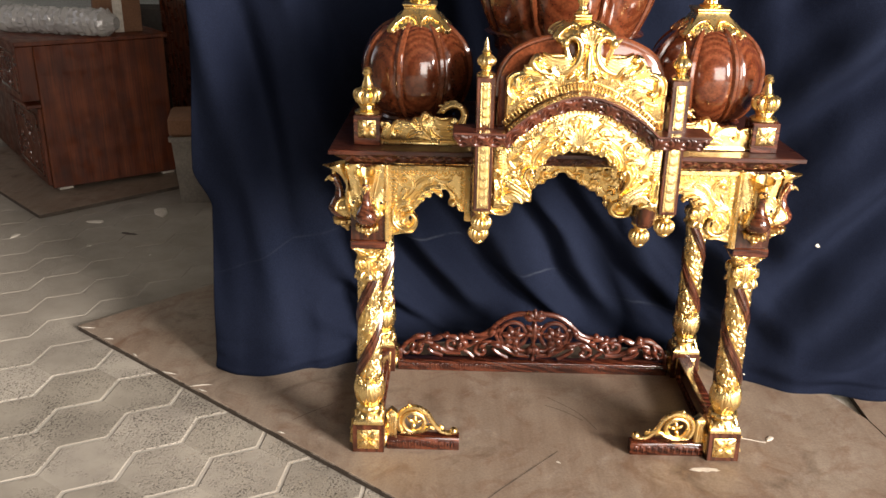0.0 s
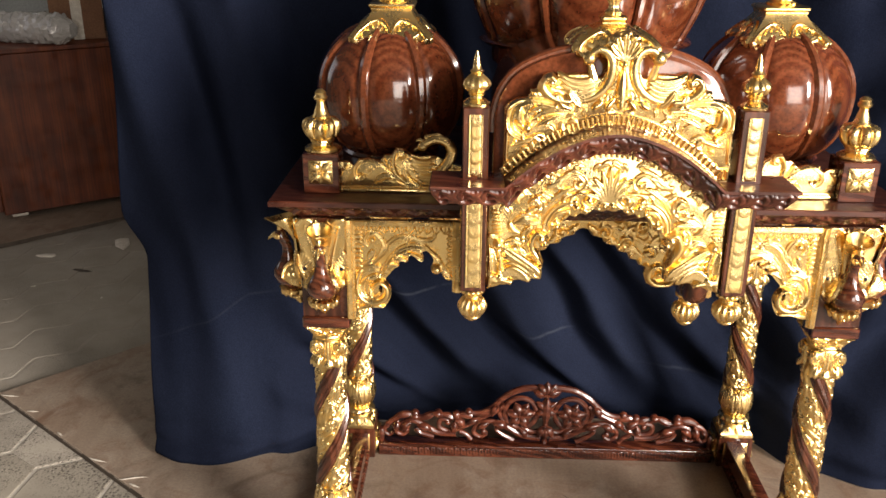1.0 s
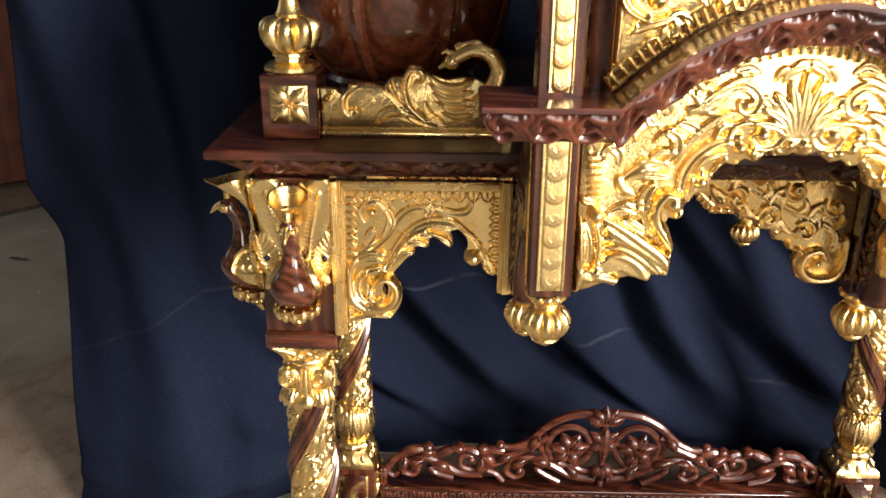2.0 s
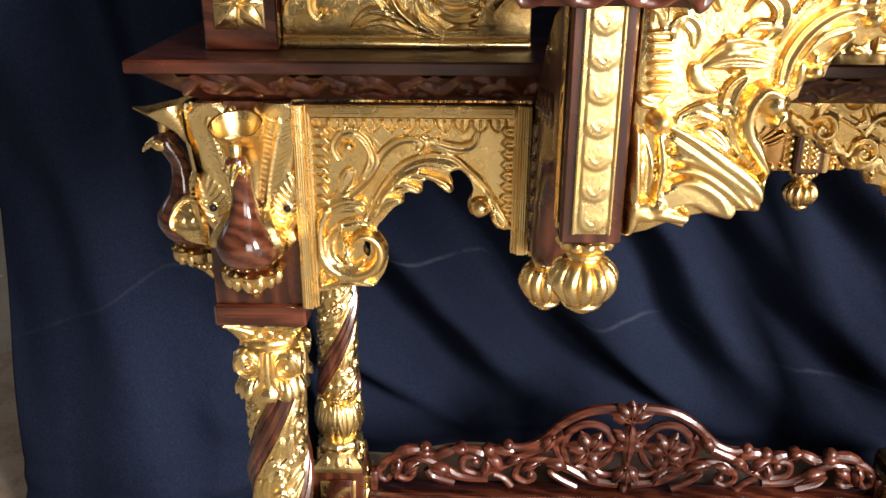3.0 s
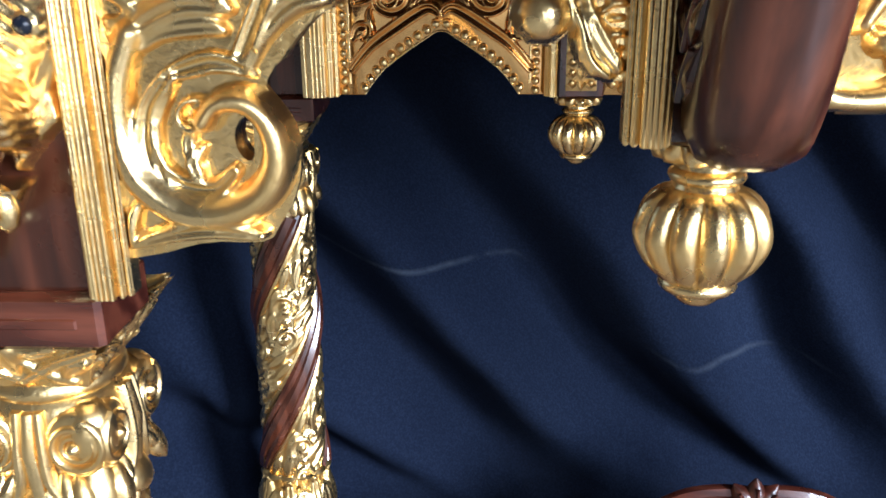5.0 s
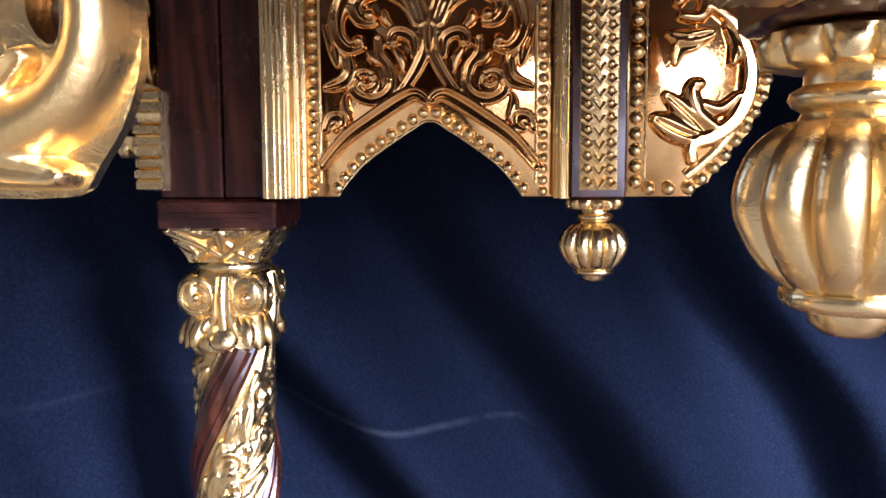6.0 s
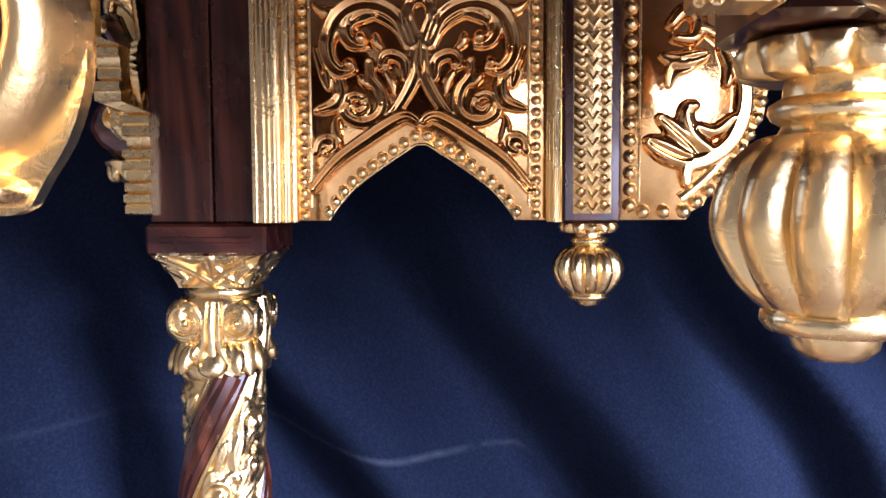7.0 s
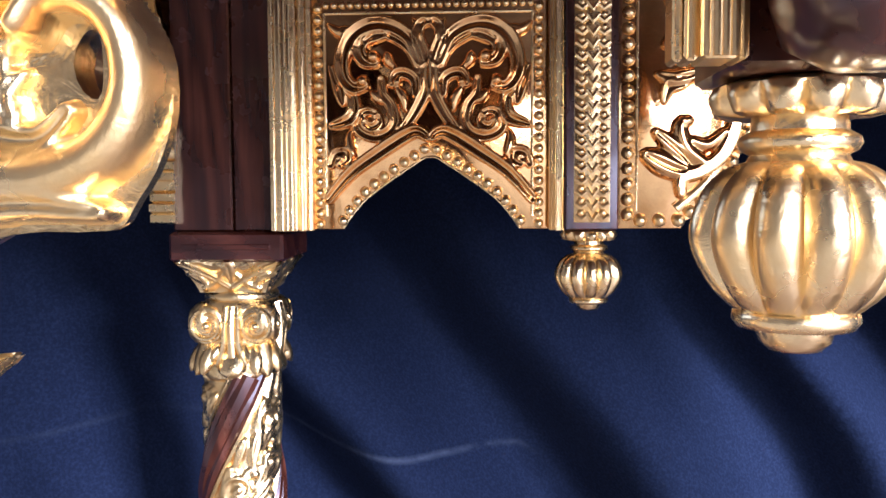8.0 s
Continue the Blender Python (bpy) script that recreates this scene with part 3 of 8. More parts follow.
tagged(part("ceiling", Geo().box(-3.75, 6.35, -7.0, 3.35, H, H + 0.1, 0.004), ROOF, smooth=0), "dark sheet roof over the workshop", "ceiling", kind="structure")


def floor_sheet(name, pts, z0, z1, label):
    g = Geo()
    n = len(pts)
    g.add([(x, y, z0) for x, y in pts] + [(x, y, z1) for x, y in pts],
          [tuple(range(n))[::-1], tuple(range(n, 2 * n))] + [(i, (i + 1) % n, n + (i + 1) % n, n + i) for i in range(n)])
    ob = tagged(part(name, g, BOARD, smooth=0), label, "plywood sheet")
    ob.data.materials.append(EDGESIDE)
    # all but the top face take the painted shade
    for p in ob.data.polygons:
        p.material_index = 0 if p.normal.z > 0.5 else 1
    return ob


sheet = floor_sheet("plywood_sheet", [(-1.368, 0.625), (-0.338, -0.168), (0.62, -0.905), (0.86, 0.06), (0.84, 0.2), (0.05, 2.1)], GZ, 0.0, "dusty brown plywood sheet lying on the pavers")
sheet_b = floor_sheet("plywood_sheet", [(0.624, -0.905), (2.6, -1.6), (3.2, 0.9), (0.9, 1.6), (0.845, 0.2), (0.865, 0.06)], GZ, -0.0015, "scuffed brown plywood sheet beside the shrine")


def edge_splinters(rng):
    """Frayed pale veneer along the sheet's front edge."""
    a, b = Vector((-1.368, 0.625, 0)), Vector((-0.338, -0.168, 0))
    d = (b - a).normalized()
    nrm = Vector((d.y, -d.x, 0))
    g = Geo()
    p = 0.0
    total = (b - a).length
    while p < total:
        ln, wd = rng.uniform(0.02, 0.09), rng.uniform(0.0015, 0.0035)
        c = a + d * p
        q = c + d * ln
        g.add([tuple(c + nrm * 0.0006 + Vector((0, 0, 0.0004 - wd))), tuple(q + nrm * 0.0006 + Vector((0, 0, 0.0004 - wd))), tuple(q - nrm * 0.0020 + Vector((0, 0, 0.0008))), tuple(c - nrm * 0.0026 + Vector((0, 0, 0.0008)))], [(0, 1, 2, 3)])
        p += ln + rng.uniform(0.0, 0.05)
    tagged(part("frayed_edge", g, BOARDEDGE, sheet, "pale frayed plywood edge", smooth=0), kind="stuff")
    for t, ln in ((0.01, 0.05), (0.11, 0.03), (0.22, 0.025), (0.335, 0.05), (0.43, 0.06), (0.455, 0.03), (0.70, 0.02)):
        c = a + (b - a) * t
        g = Geo(Matrix.Translation((c.x, c.y, 0.0)) @ Matrix.Rotation(rng.uniform(-0.5, 0.3), 4, "Z"))
        g.rings([[(ln * t, 0.0035 + w * math.cos(a) + 0.10 * ln * math.sin(3 * t + ln * 80), 0.0006 + 0.5 * w * (1 + math.sin(a))) for a in (0.3, 1.7, 2.9, 4.2, 5.3)] for t, w in ((0, 0.0004), (0.2, 0.0022), (0.55, 0.0030), (0.8, 0.0016), (1, 0.0003))])
        tagged(part("wood_splinter", g, CHIP, smooth=0), "pale wood splinter on the plywood edge", "splinter", "splinters")


rng = random.Random(4)
edge_splinters(rng)


def seam(pts, half):
    g = Geo()
    pts = [Vector((*p, 0)) for p in curve(pts, 12)]
    vs = []
    for i, p in enumerate(pts):
        d = (pts[min(i + 1, 11)] - pts[max(i - 1, 0)]).normalized()
        n = Vector((-d.y, d.x, 0))
        k = half * (0.5 + 0.5 * math.sin(3 + i * 1.7) ** 2)
        vs += [tuple(p - n * k + Vector((0, 0, 0.0006))), tuple(p + n * k + Vector((0, 0, 0.0006)))]
    g.add(vs, [(2 * i, 2 * i + 1, 2 * i + 3, 2 * i + 2) for i in range(11)])
    return g


SCRATCH = plain("worn_plywood_scratch", (0.105, 0.080, 0.062), (0.160, 0.122, 0.094), 40, 0.9, 200, 0.1, 0.0005)
DARKLINE = plain("dark_grime_line", (0.05, 0.038, 0.03), (0.09, 0.07, 0.055), 40, 0.9, 200, 0.1, 0.0005)
part("scratch", seam([(0.033, 0.024), (-0.05, -0.065), (-0.128, -0.15), (-0.2, -0.24)], 0.0022), SCRATCH, sheet, "brown scratch in the plywood", smooth=0)
part("scratch", seam([(0.11, 0.16), (0.07, 0.2), (0.02, 0.23)], 0.0016), SCRATCH, sheet, "brown scratch in the plywood", smooth=0)
part("scratch", seam([(0.03, 0.27), (0.10, 0.2), (0.14, 0.12)], 0.0014), SCRATCH, sheet, "brown scratch in the plywood", smooth=0)
part("scratch", seam([(-0.62, 0.13), (-0.58, 0.17), (-0.53, 0.21)], 0.0014), SCRATCH, sheet, "brown scratch in the plywood", smooth=0)


# ---- pavers ----
def pavers():
    s, gap = 0.108, 0.0062
    a = s * math.sqrt(3)
    rot = radians(-4.0)
    ex = Vector((math.cos(rot), math.sin(rot), 0)) * a
    ey = Vector((-math.sin(rot), math.cos(rot), 0)) * (1.5 * s)
    c0 = Vector((-0.880, -0.062, 0))
    me = []
    rr = random.Random(9)
    for k in range(6):
        def hexagon(cut, z, kk):
            half = [a / 2 - gap / 2 - cut, a / 2 - 0.0001, a / 2 - gap / 2 - cut] * 2
            out = []
            for i in range(6):
                p, q = radians(60 * i) + rot, radians(60 * (i + 1)) + rot
                det = math.cos(p) * math.sin(q) - math.sin(p) * math.cos(q)
                h1, h2 = half[i], half[(i + 1) % 6]
                out.append(((h1 * math.sin(q) - h2 * math.sin(p)) / det, (h2 * math.cos(p) - h1 * math.cos(q)) / det, z + 0.0003 * math.sin(i * 2.1 + kk)))
            return out
        g = Geo()
        g.rings([hexagon(0, GZ - 0.02, 0), hexagon(0.0006 * (k % 3), GZ - 0.0022, k), hexagon(0.0022 + 0.0004 * k, GZ - 0.0004, k)])
        me.append(mesh_from("paver", g, PAVER, 0))
    near, far = [], Geo()
    for j in range(-44, 22):
        for i in range(-18, 42):
            c = c0 + ex * (i + (0.5 if j % 2 else 0)) + ey * j
            # only where the floor is bare
            t = (c - Vector((-1.368, 0.625, 0))).dot(Vector((0.793, 1.03, 0)).normalized())
            under = t > 0.10 and (c.x > -1.25 + 0.96 * (c.y - 0.6)) and c.y < 0.9 and c.x < 1.2
            if under:
                continue
            if -2.75 < c.x < 0.2 and -0.55 < c.y < 2.6:
                near.append(c)
            elif -3.55 < c.x < 6.15 and -6.8 < c.y < 3.15:
                far.m = Matrix.Translation(c)
                src = me[(i * 3 + j) % 6]
                far.add([tuple(v.co) for v in src.vertices], [tuple(p.vertices) for p in src.polygons])
    near.sort(key=lambda c: (c - Vector((-0.9, 0.1, 0))).length)
    for n, c in enumerate(near[:300]):
        ob = new("paver", rr.choice(me))
        ob.parent = ground
        ob.location = (c.x, c.y, rr.uniform(-0.0004, 0.0003))
    for c in near[300:]:
        far.m = Matrix.Translation(c)
        far.add([tuple(v.co) for v in me[0].vertices], [tuple(p.vertices) for p in me[0].polygons])
    tagged(part("paver_field", far, PAVER, ground, smooth=0), "grey hexagonal concrete pavers", kind="stuff")


# ---- the curtain ----
def smooth01(t):
    t = max(0.0, min(1.0, t))
    return t * t * (3 - 2 * t)


def lerp_table(x, table):
    if x <= table[0][0]:
        return table[0][1]
    for (x0, y0), (x1, y1) in zip(table, table[1:]):
        if x <= x1:
            return y0 + (y1 - y0) * smooth01((x - x0) / (x1 - x0))
    return table[-1][1]


FOOT = [(-0.93, 0.425), (-0.80, 0.37), (-0.72, 0.36), (-0.60, 0.39), (-0.50, 0.44), (-0.42, 0.55), (-0.2, 0.58), (0.3, 0.57), (0.47, 0.52), (0.56, 0.40), (0.7, 0.34), (0.93, 0.285), (1.3, 0.27), (2.0, 0.3)]
HANG = [(-0.93, 0.47), (-0.70, 0.51), (-0.42, 0.625), (0.42, 0.625), (0.60, 0.54), (0.80, 0.47), (1.3, 0.44), (2.3, 0.44)]


def lerp_line(v, table):
    """Straight-line look-up, carried on past both ends."""
    for (a, b), (c, d) in zip(table, table[1:]):
        if v <= c or (c, d) == table[-1]:
            return b + (d - b) * (v - a) / (c - a)


# how far the swags run sideways at each height
SWAG = [(0.046, 0.18), (0.09, 0.11), (0.165, 0.0), (0.25, -0.105), (0.345, -0.19), (0.40, -0.245), (0.45, -0.295), (0.52, -0.35), (0.80, -0.52), (1.40, -0.74)]


def curtain_point(x, z):
    """Where the hanging cloth lies, folds and all."""
    foot, hang = lerp_table(x, FOOT), lerp_table(x, HANG)
    y = hang + (foot - hang) * smooth01(1 - z / 0.75) ** 1.3
    left = 1 - smooth01((x + 0.68) / 0.22)
    right = smooth01((x - 0.50) / 0.25)
    mid = (1 - left) * (1 - right)
    drop = smooth01(z / 0.22)
    # long folds by the free edge, leaning to the right as they fall
    dl = x + 0.20 * z
    y += left * (0.030 * math.sin(dl * 31 + 0.4 + 3 * noise.noise((x * 3, z, 2.0))) + 0.012 * math.sin(dl * 64 + 2.0 + 2 * noise.noise((x * 3, z * 1.5, 6.0)))) * (0.12 + 0.88 * smooth01((z - 0.12) / 0.6))
    # swags behind the shrine: each fold turns up sharply, then falls back slowly to the next
    run = x + 0.045 - lerp_line(z, SWAG) + 0.014 * noise.noise((x * 4, z * 3, 1.5)) + 0.006 * noise.noise((x * 11, z * 8, 4.5))
    k1, k2 = smooth01((0.28 - z) / 0.25), smooth01((0.38 - z) / 0.33)
    k3 = min(1.0, max(0.0, (z - 0.08) / 0.45))
    marks = (-0.95, -0.67, -0.44, -0.225 - 0.085 * k1 + 0.050 * k3, -0.025 + 0.065 * k3, 0.205 - 0.100 * k2 + 0.090 * k3, 0.350 + 0.080 * k3, 0.59, 0.84, 1.1, 1.4)
    deep = (0.8, 0.8, 0.9, 1.0, 0.98, 0.74, 0.66, 0.7, 0.6, 0.6)
    fold = 0.0
    for q in range(10):
        if marks[q] <= run < marks[q + 1]:
            t = (run - marks[q]) / (marks[q + 1] - marks[q])
            ease = 0.46
            amp = deep[q] + ((deep[q + 1] if q < 9 else 0.6) - deep[q]) * smooth01((t - 0.5) / 0.5)
            fold = amp * (smooth01(t / ease) if t < ease else 1 - ((t - ease) / (1 - ease)) ** 1.5 * (2.0 - (t - ease) / (1 - ease)))
            # small secondary creases on the slack side
            fold += 0.07 * math.sin((t - ease) * 27) * smooth01((t - 0.42) / 0.2) * smooth01((0.97 - t) / 0.15) * (0.4 + 0.6 * smooth01((0.34 - z) / 0.2)) * (0.5 + noise.noise((x * 3, z * 3, 7.0)))
    y += mid * drop * (0.040 - 0.084 * fold) * (0.35 + 0.65 * smooth01((0.95 - z) / 0.40))
    # broad creases beside it that rise to the right
    d2 = x * 0.62 - z * 0.60
    y += right * (0.040 * math.sin(d2 * 24 + 0.6 + 1.2 * noise.noise((x * 2, z * 2, 9.0))) + 0.016 * math.sin(d2 * 55 + 3 * noise.noise((x, z, 4)))) * (0.4 + 0.6 * drop)
    y += 0.012 * noise.noise((x * 3.1, z * 2.7, 0.0)) + 0.004 * noise.noise((x * 11, z * 9, 3.0))
    # small heaped wrinkles at the floor
    low = 1 - smooth01(z / 0.12)
    y -= low * 0.028 * (noise.noise((x * 7, z * 28, 8.0)) + 0.4)
    return Vector((x, y, z))


def curtain():
    g = Geo()
    x0, x1, nx, nz = -0.872, 2.3, 420, 190
    zs = [0.003 + 2.45 * (j / (nz - 1)) ** 1.45 for j in range(nz)]
    verts, back = [], []
    for z in zs:
        for i in range(nx):
            x = x0 + (x1 - x0) * (i / (nx - 1)) ** 1.15
            p = curtain_point(x, z)
            # a deeper turned-back hem widens the free edge higher up
            p.x -= (0.050 * smooth01((z - 0.440) / 0.11) * (1 - 0.55 * smooth01((z - 0.57) / 0.45)) + 0.006 * math.sin(z * 5.0)) * (1 - smooth01((x + 0.872) / 0.10))
            verts.append(tuple(p))
    faces = [(j * nx + i, j * nx + i + 1, (j + 1) * nx + i + 1, (j + 1) * nx + i) for j in range(nz - 1) for i in range(nx - 1)]
    g.add(verts, faces)
    ob = part("curtain", g, CLOTH, smooth=180)
    sol = ob.modifiers.new("thickness", "SOLIDIFY")
    sol.thickness, sol.offset = 0.0018, 1.0
    tagged(ob, "navy blue cotton backdrop cloth hanging in slanting folds", "curtain")
    rail = Geo().tube([(-1.05, 0.66, 2.46), (2.4, 0.66, 2.46)], 0.014, 10)
    part("curtain_pole", rail, BIN, ob, "plain pole that holds the cloth")
    for x, z, s in ((0.735, 0.385, 0.011), (0.58, 0.02, 0.004)):
        p = curtain_point(x, z)
        h = Geo(Matrix.Translation(p + Vector((0, -0.003, 0))) @ Matrix.Rotation(0.6, 4, "Y"))
        h.ball((0, 0, 0), s, 8, 5, (1.0, 0.25, 0.45))
        tagged(part("lint_fleck", h, CHIP), "white fluff fleck stuck on navy cloth", "lint", "lint")
    return ob


curtain()


# ---- the shrine ----
shrine = empty("shrine", (0, 0, 0), "carved rosewood home shrine with gilded columns, arches and ribbed domes", "shrine")
LEGW = 0.037
CX, FY, BY = 0.411, 0.037, 0.425
PORCH = -0.010


def rosette(g, u, v, s, w):
    """A square of gilt carving with a four-petalled flower."""
    g.box(u - s, u + s, v - s, v + s, w - 0.002, w + 0.0012, 0.0006)
    for k in range(4):
        leaf(g, u, v, 45 + 90 * k, s * 1.32, s * 0.42, w + 0.001, 0.6, 0)
        leaf(g, u, v, 90 * k, s * 0.98, s * 0.30, w + 0.001, 0.5, 0)
    g.bead(u, v, s * 0.20, w + 0.0015, 1.3)


def leg(sx, cy, front):
    cx = sx * (CX - (0.0035 if front else 0.001))
    h = LEGW
    base = part("leg", Geo().box(cx - h, cx + h, cy - h, cy + h, 0, 0.074), WOOD_UP, shrine, "rosewood leg with gilded carving")
    for turn, px, py in ((0, cx, cy - h), (90, cx + h, cy), (-90, cx - h, cy)):
        g = Geo(face(px, py, 0.037, turn))
        rosette(g, 0, 0, 0.0255, 0.0008)
        part("rosette", g, GOLD, base)
    g = Geo()
    g.lathe([(0.0352, 0.0742, 0, 1), (0.0352, 0.079, 0, 1), (0.0345, 0.084, 0, 0.9), (0.027, 0.096, 0, 0.3), (0.0235, 0.101, 0, 0)], cx, cy, 32)
    for k in range(4):
        g.m = face(cx, cy, 0, 90 * k)
        for du in (-0.016, 0, 0.016):
            leaf(g, du, 0.077, 90, 0.020, 0.0062, 0.0285 if du else 0.031, 0.7)
    g.m = Matrix.Identity(4)
    part("foot_flare", g, GOLD, base)
    g = Geo()
    g.lathe([(0.024, 0.100), (0.030, 0.1025), (0.0335, 0.108), (0.0335, 0.113), (0.030, 0.118), (0.024, 0.121)], cx, cy, 48, 16, 0.13)
    part("ring", g, GOLD, base)
    g = Geo()
    g.lathe([(0.0225, 0.120), (0.026, 0.124), (0.0318, 0.136), (0.0335, 0.150), (0.0315, 0.166), (0.0275, 0.178), (0.0285, 0.186), (0.0330, 0.193), (0.0300, 0.1955), (0.024, 0.193)], cx, cy, 48, 12, 0.10)
    part("vase_core", g, GOLD, base)
    rv = 0.0310
    r = Relief(-math.pi * rv, math.pi * rv, 0.121, 0.196, 0.0008, 2 * math.pi * rv)
    for k in range(8):
        u = (k - 3.5) * math.pi / 4 * rv
        r.leaf([(u, 0.124), (u, 0.148), (u, 0.176)], 0.0105, 0.0042, "vein")
        r.leaf([(u + rv * 0.3927, 0.140), (u + rv * 0.3927, 0.165), (u + rv * 0.3927, 0.190)], 0.0070, 0.0050, "vein")
        for s in (-1, 1):
            r.band([(u, 0.128), (u + s * 0.0060, 0.146), (u + s * 0.0075, 0.166), (u + s * 0.0030, 0.180)], 0.0014, 0.0050)
    r.soften(1)

    def on_vase(u, v, h_):
        t = (v - 0.121) / 0.075
        rad = 0.0228 + 0.0098 * math.sin(math.pi * min(1, t * 1.15)) ** 0.8 + 0.0055 * smooth01((t - 0.72) / 0.25) + h_
        return (cx + rad * math.cos(u / rv), cy + rad * math.sin(u / rv), v)
    va = new("vase", r.mesh("vase", on_vase, GOLD))
    va.parent = base
    # twisted shaft
    z0, z1, r = 0.192, 0.436, 0.0255
    pitch = 0.300

    def on(z, a, out=0.0):
        rr = 0.0262 - 0.0025 * (z - z0) / (z1 - z0) + out
        return (cx + rr * math.cos(a), cy + rr * math.sin(a), z)

    def turn_at(z, shift=0.0):
        # rises from lower left to upper right on the left legs as seen from the front
        return -math.pi / 2 + sx * (-2 * math.pi) * (z - 0.262) / pitch + shift
    rs = 0.0262
    r = Relief(-math.pi * rs, math.pi * rs, z0, z1, 0.0010, 2 * math.pi * rs)
    lead = -sx * 2 * math.pi * rs / pitch
    for k in range(22):
        zz = z0 + 0.006 + 0.0225 * (k // 2)
        # the middle line of each gilt field, between the two wooden bands
        cu = ((-math.pi / 2 + math.pi * (0.5 + k % 2)) * rs + lead * (zz - 0.262) + math.pi * rs) % (2 * math.pi * rs) - math.pi * rs
        d = math.atan2(1, lead)
        ex, ey = math.cos(d), math.sin(d)
        at = lambda a, n: (cu + ex * a - ey * n * 0.66, zz + ey * a + ex * n * 0.66)
        s = 1 if (k // 2) % 2 else -1
        c0 = at(0, s * 0.010)
        r.curl(c0[0], c0[1], 0.0115, math.degrees(d) + 180, math.degrees(d) + 180 - s * 400, 0.0025, 0.0050, "round")
        r.band([at(-0.020, -s * 0.012), at(-0.010, -s * 0.004), at(-0.004, s * 0.016), at(0.010, s * 0.021)], 0.0036, 0.0038, "scoop")
        r.leaf([at(-0.008, -s * 0.006), at(0.002, -s * 0.014), at(0.014, -s * 0.019)], 0.0052, 0.0048, "vein")
        r.leaf([at(0.004, -s * 0.004), at(0.014, -s * 0.008), at(0.022, -s * 0.004)], 0.0046, 0.0042, "vein")
        r.leaf([at(-0.012, s * 0.024), at(0.000, s * 0.026), at(0.010, s * 0.029)], 0.0042, 0.0042, "vein")
        r.leaf([at(-0.016, -s * 0.024), at(-0.004, -s * 0.027), at(0.006, -s * 0.030)], 0.0042, 0.0042, "vein")
        r.bead(*at(0.014, s * 0.002), 0.0034, 0.0046)
    r.h = np.maximum(r.h, 0.0)
    r.soften(1)
    sh = new("shaft", r.mesh("shaft", lambda u, v, h_: on(v, u / rs, h_ * 0.9), GOLD, True))
    sh.parent = base
    for shift in (0.58, -0.58, math.pi + 0.58, math.pi - 0.58):
        g = Geo()
        g.tube([on(z0 + (z1 - z0) * k / 60, turn_at(z0 + (z1 - z0) * k / 60, shift), 0.0002) for k in range(61)], 0.0020, 5)
        part("cord", g, GOLD, base)
    for start in (0.0, math.pi):
        g = Geo()
        for shift, fat in ((-0.32, 0.0042), (0.0, 0.0068), (0.32, 0.0042)):
            g.tube([on(z0 + (z1 - z0) * q / 60, turn_at(z0 + (z1 - z0) * q / 60, start + shift), -0.0004) for q in range(61)], fat, 8)
        part("spiral_band", g, WOOD_UP, base, "polished rosewood spiral band")
    # capital: a bell with volutes at its corners, flutes between them and curling leaves below
    g = Geo()
    g.lathe([(0.0235, 0.4320), (0.0262, 0.4350), (0.0258, 0.4400, 0, 0.2), (0.0258, 0.4560, 0, 0.35), (0.0262, 0.4720, 0, 0.45), (0.0260, 0.4810, 0, 0.45), (0.0245, 0.4868, 0, 0.2), (0.0225, 0.4885)], cx, cy, 48)
    for k in range(4):
        for s in (-1, 1):
            vo = Geo(face(cx, cy, 0, 90 * k))
            disc = [(s * 0.0166 + 0.0118 * math.cos(a), 0.4715 + 0.0135 * math.sin(a)) for a in [2 * math.pi * q / 24 for q in range(24)]]
            vo.prism(disc, 0.0160, 0.0272, 0.0018)
            vo.sweep(spiral(s * 0.0166, 0.4715, 0.0110, 0.0028, 90 - s * 20, 90 - s * 20 - s * 800, 40), lambda t: 0.0021 * (1 - 0.40 * t), 0.0266, 1.35, 5)
            vo.bead(s * 0.0166, 0.4715, 0.0032, 0.0272, 1.3)
            part("volute", vo, GOLD, base)
            # flutes that run down beside the volute
            g.m = face(cx, cy, 0, 90 * k)
            g.sweep(curve([(s * 0.0040, 0.4850), (s * 0.0046, 0.4700), (s * 0.0056, 0.4560), (s * 0.0100, 0.4450)], 12), lambda t: 0.0021 + 0.0009 * t, lambda t: 0.0252 + 0.0026 * math.sin(math.pi * t) - 0.0012 * t, 1.2, 5)
            g.sweep(curve([(s * 0.0090, 0.4590), (s * 0.0110, 0.4530), (s * 0.0150, 0.4460)], 10), taper(0.0034, 0.25, 0.6), lambda t: 0.0246 + 0.0040 * t * t, 1.2, 5)
            g.sweep(curve([(s * 0.0140, 0.4580), (s * 0.0160, 0.4500), (s * 0.0185, 0.4390)], 10), taper(0.0054, 0.15, 0.6), lambda t: 0.0246 + 0.0058 * t * t, 0.9, 6)
        g.m = face(cx, cy, 0, 90 * k)
        g.sweep([(0, 0.4845), (0, 0.4700), (0, 0.4500)], lambda t: 0.0026 + 0.0006 * t, lambda t: 0.0252 + 0.0026 * math.sin(math.pi * t), 1.1, 5)
        # the broad leaf that turns out below the flutes
        g.sweep(curve([(0, 0.4570), (0, 0.4470), (0, 0.4360)], 10), taper(0.0098, 0.20, 0.7), lambda t: 0.0222 + 0.0060 * t * t, 0.62, 8)
        # corner leaf, and the fold over the corner above it
        g.m = face(cx, cy, 0, 90 * k + 45)
        g.sweep(curve([(0, 0.4640), (0, 0.4500), (0, 0.4375)], 10), taper(0.0080, 0.12, 0.55), lambda t: 0.0272 + 0.0075 * t * t, 0.7, 7)
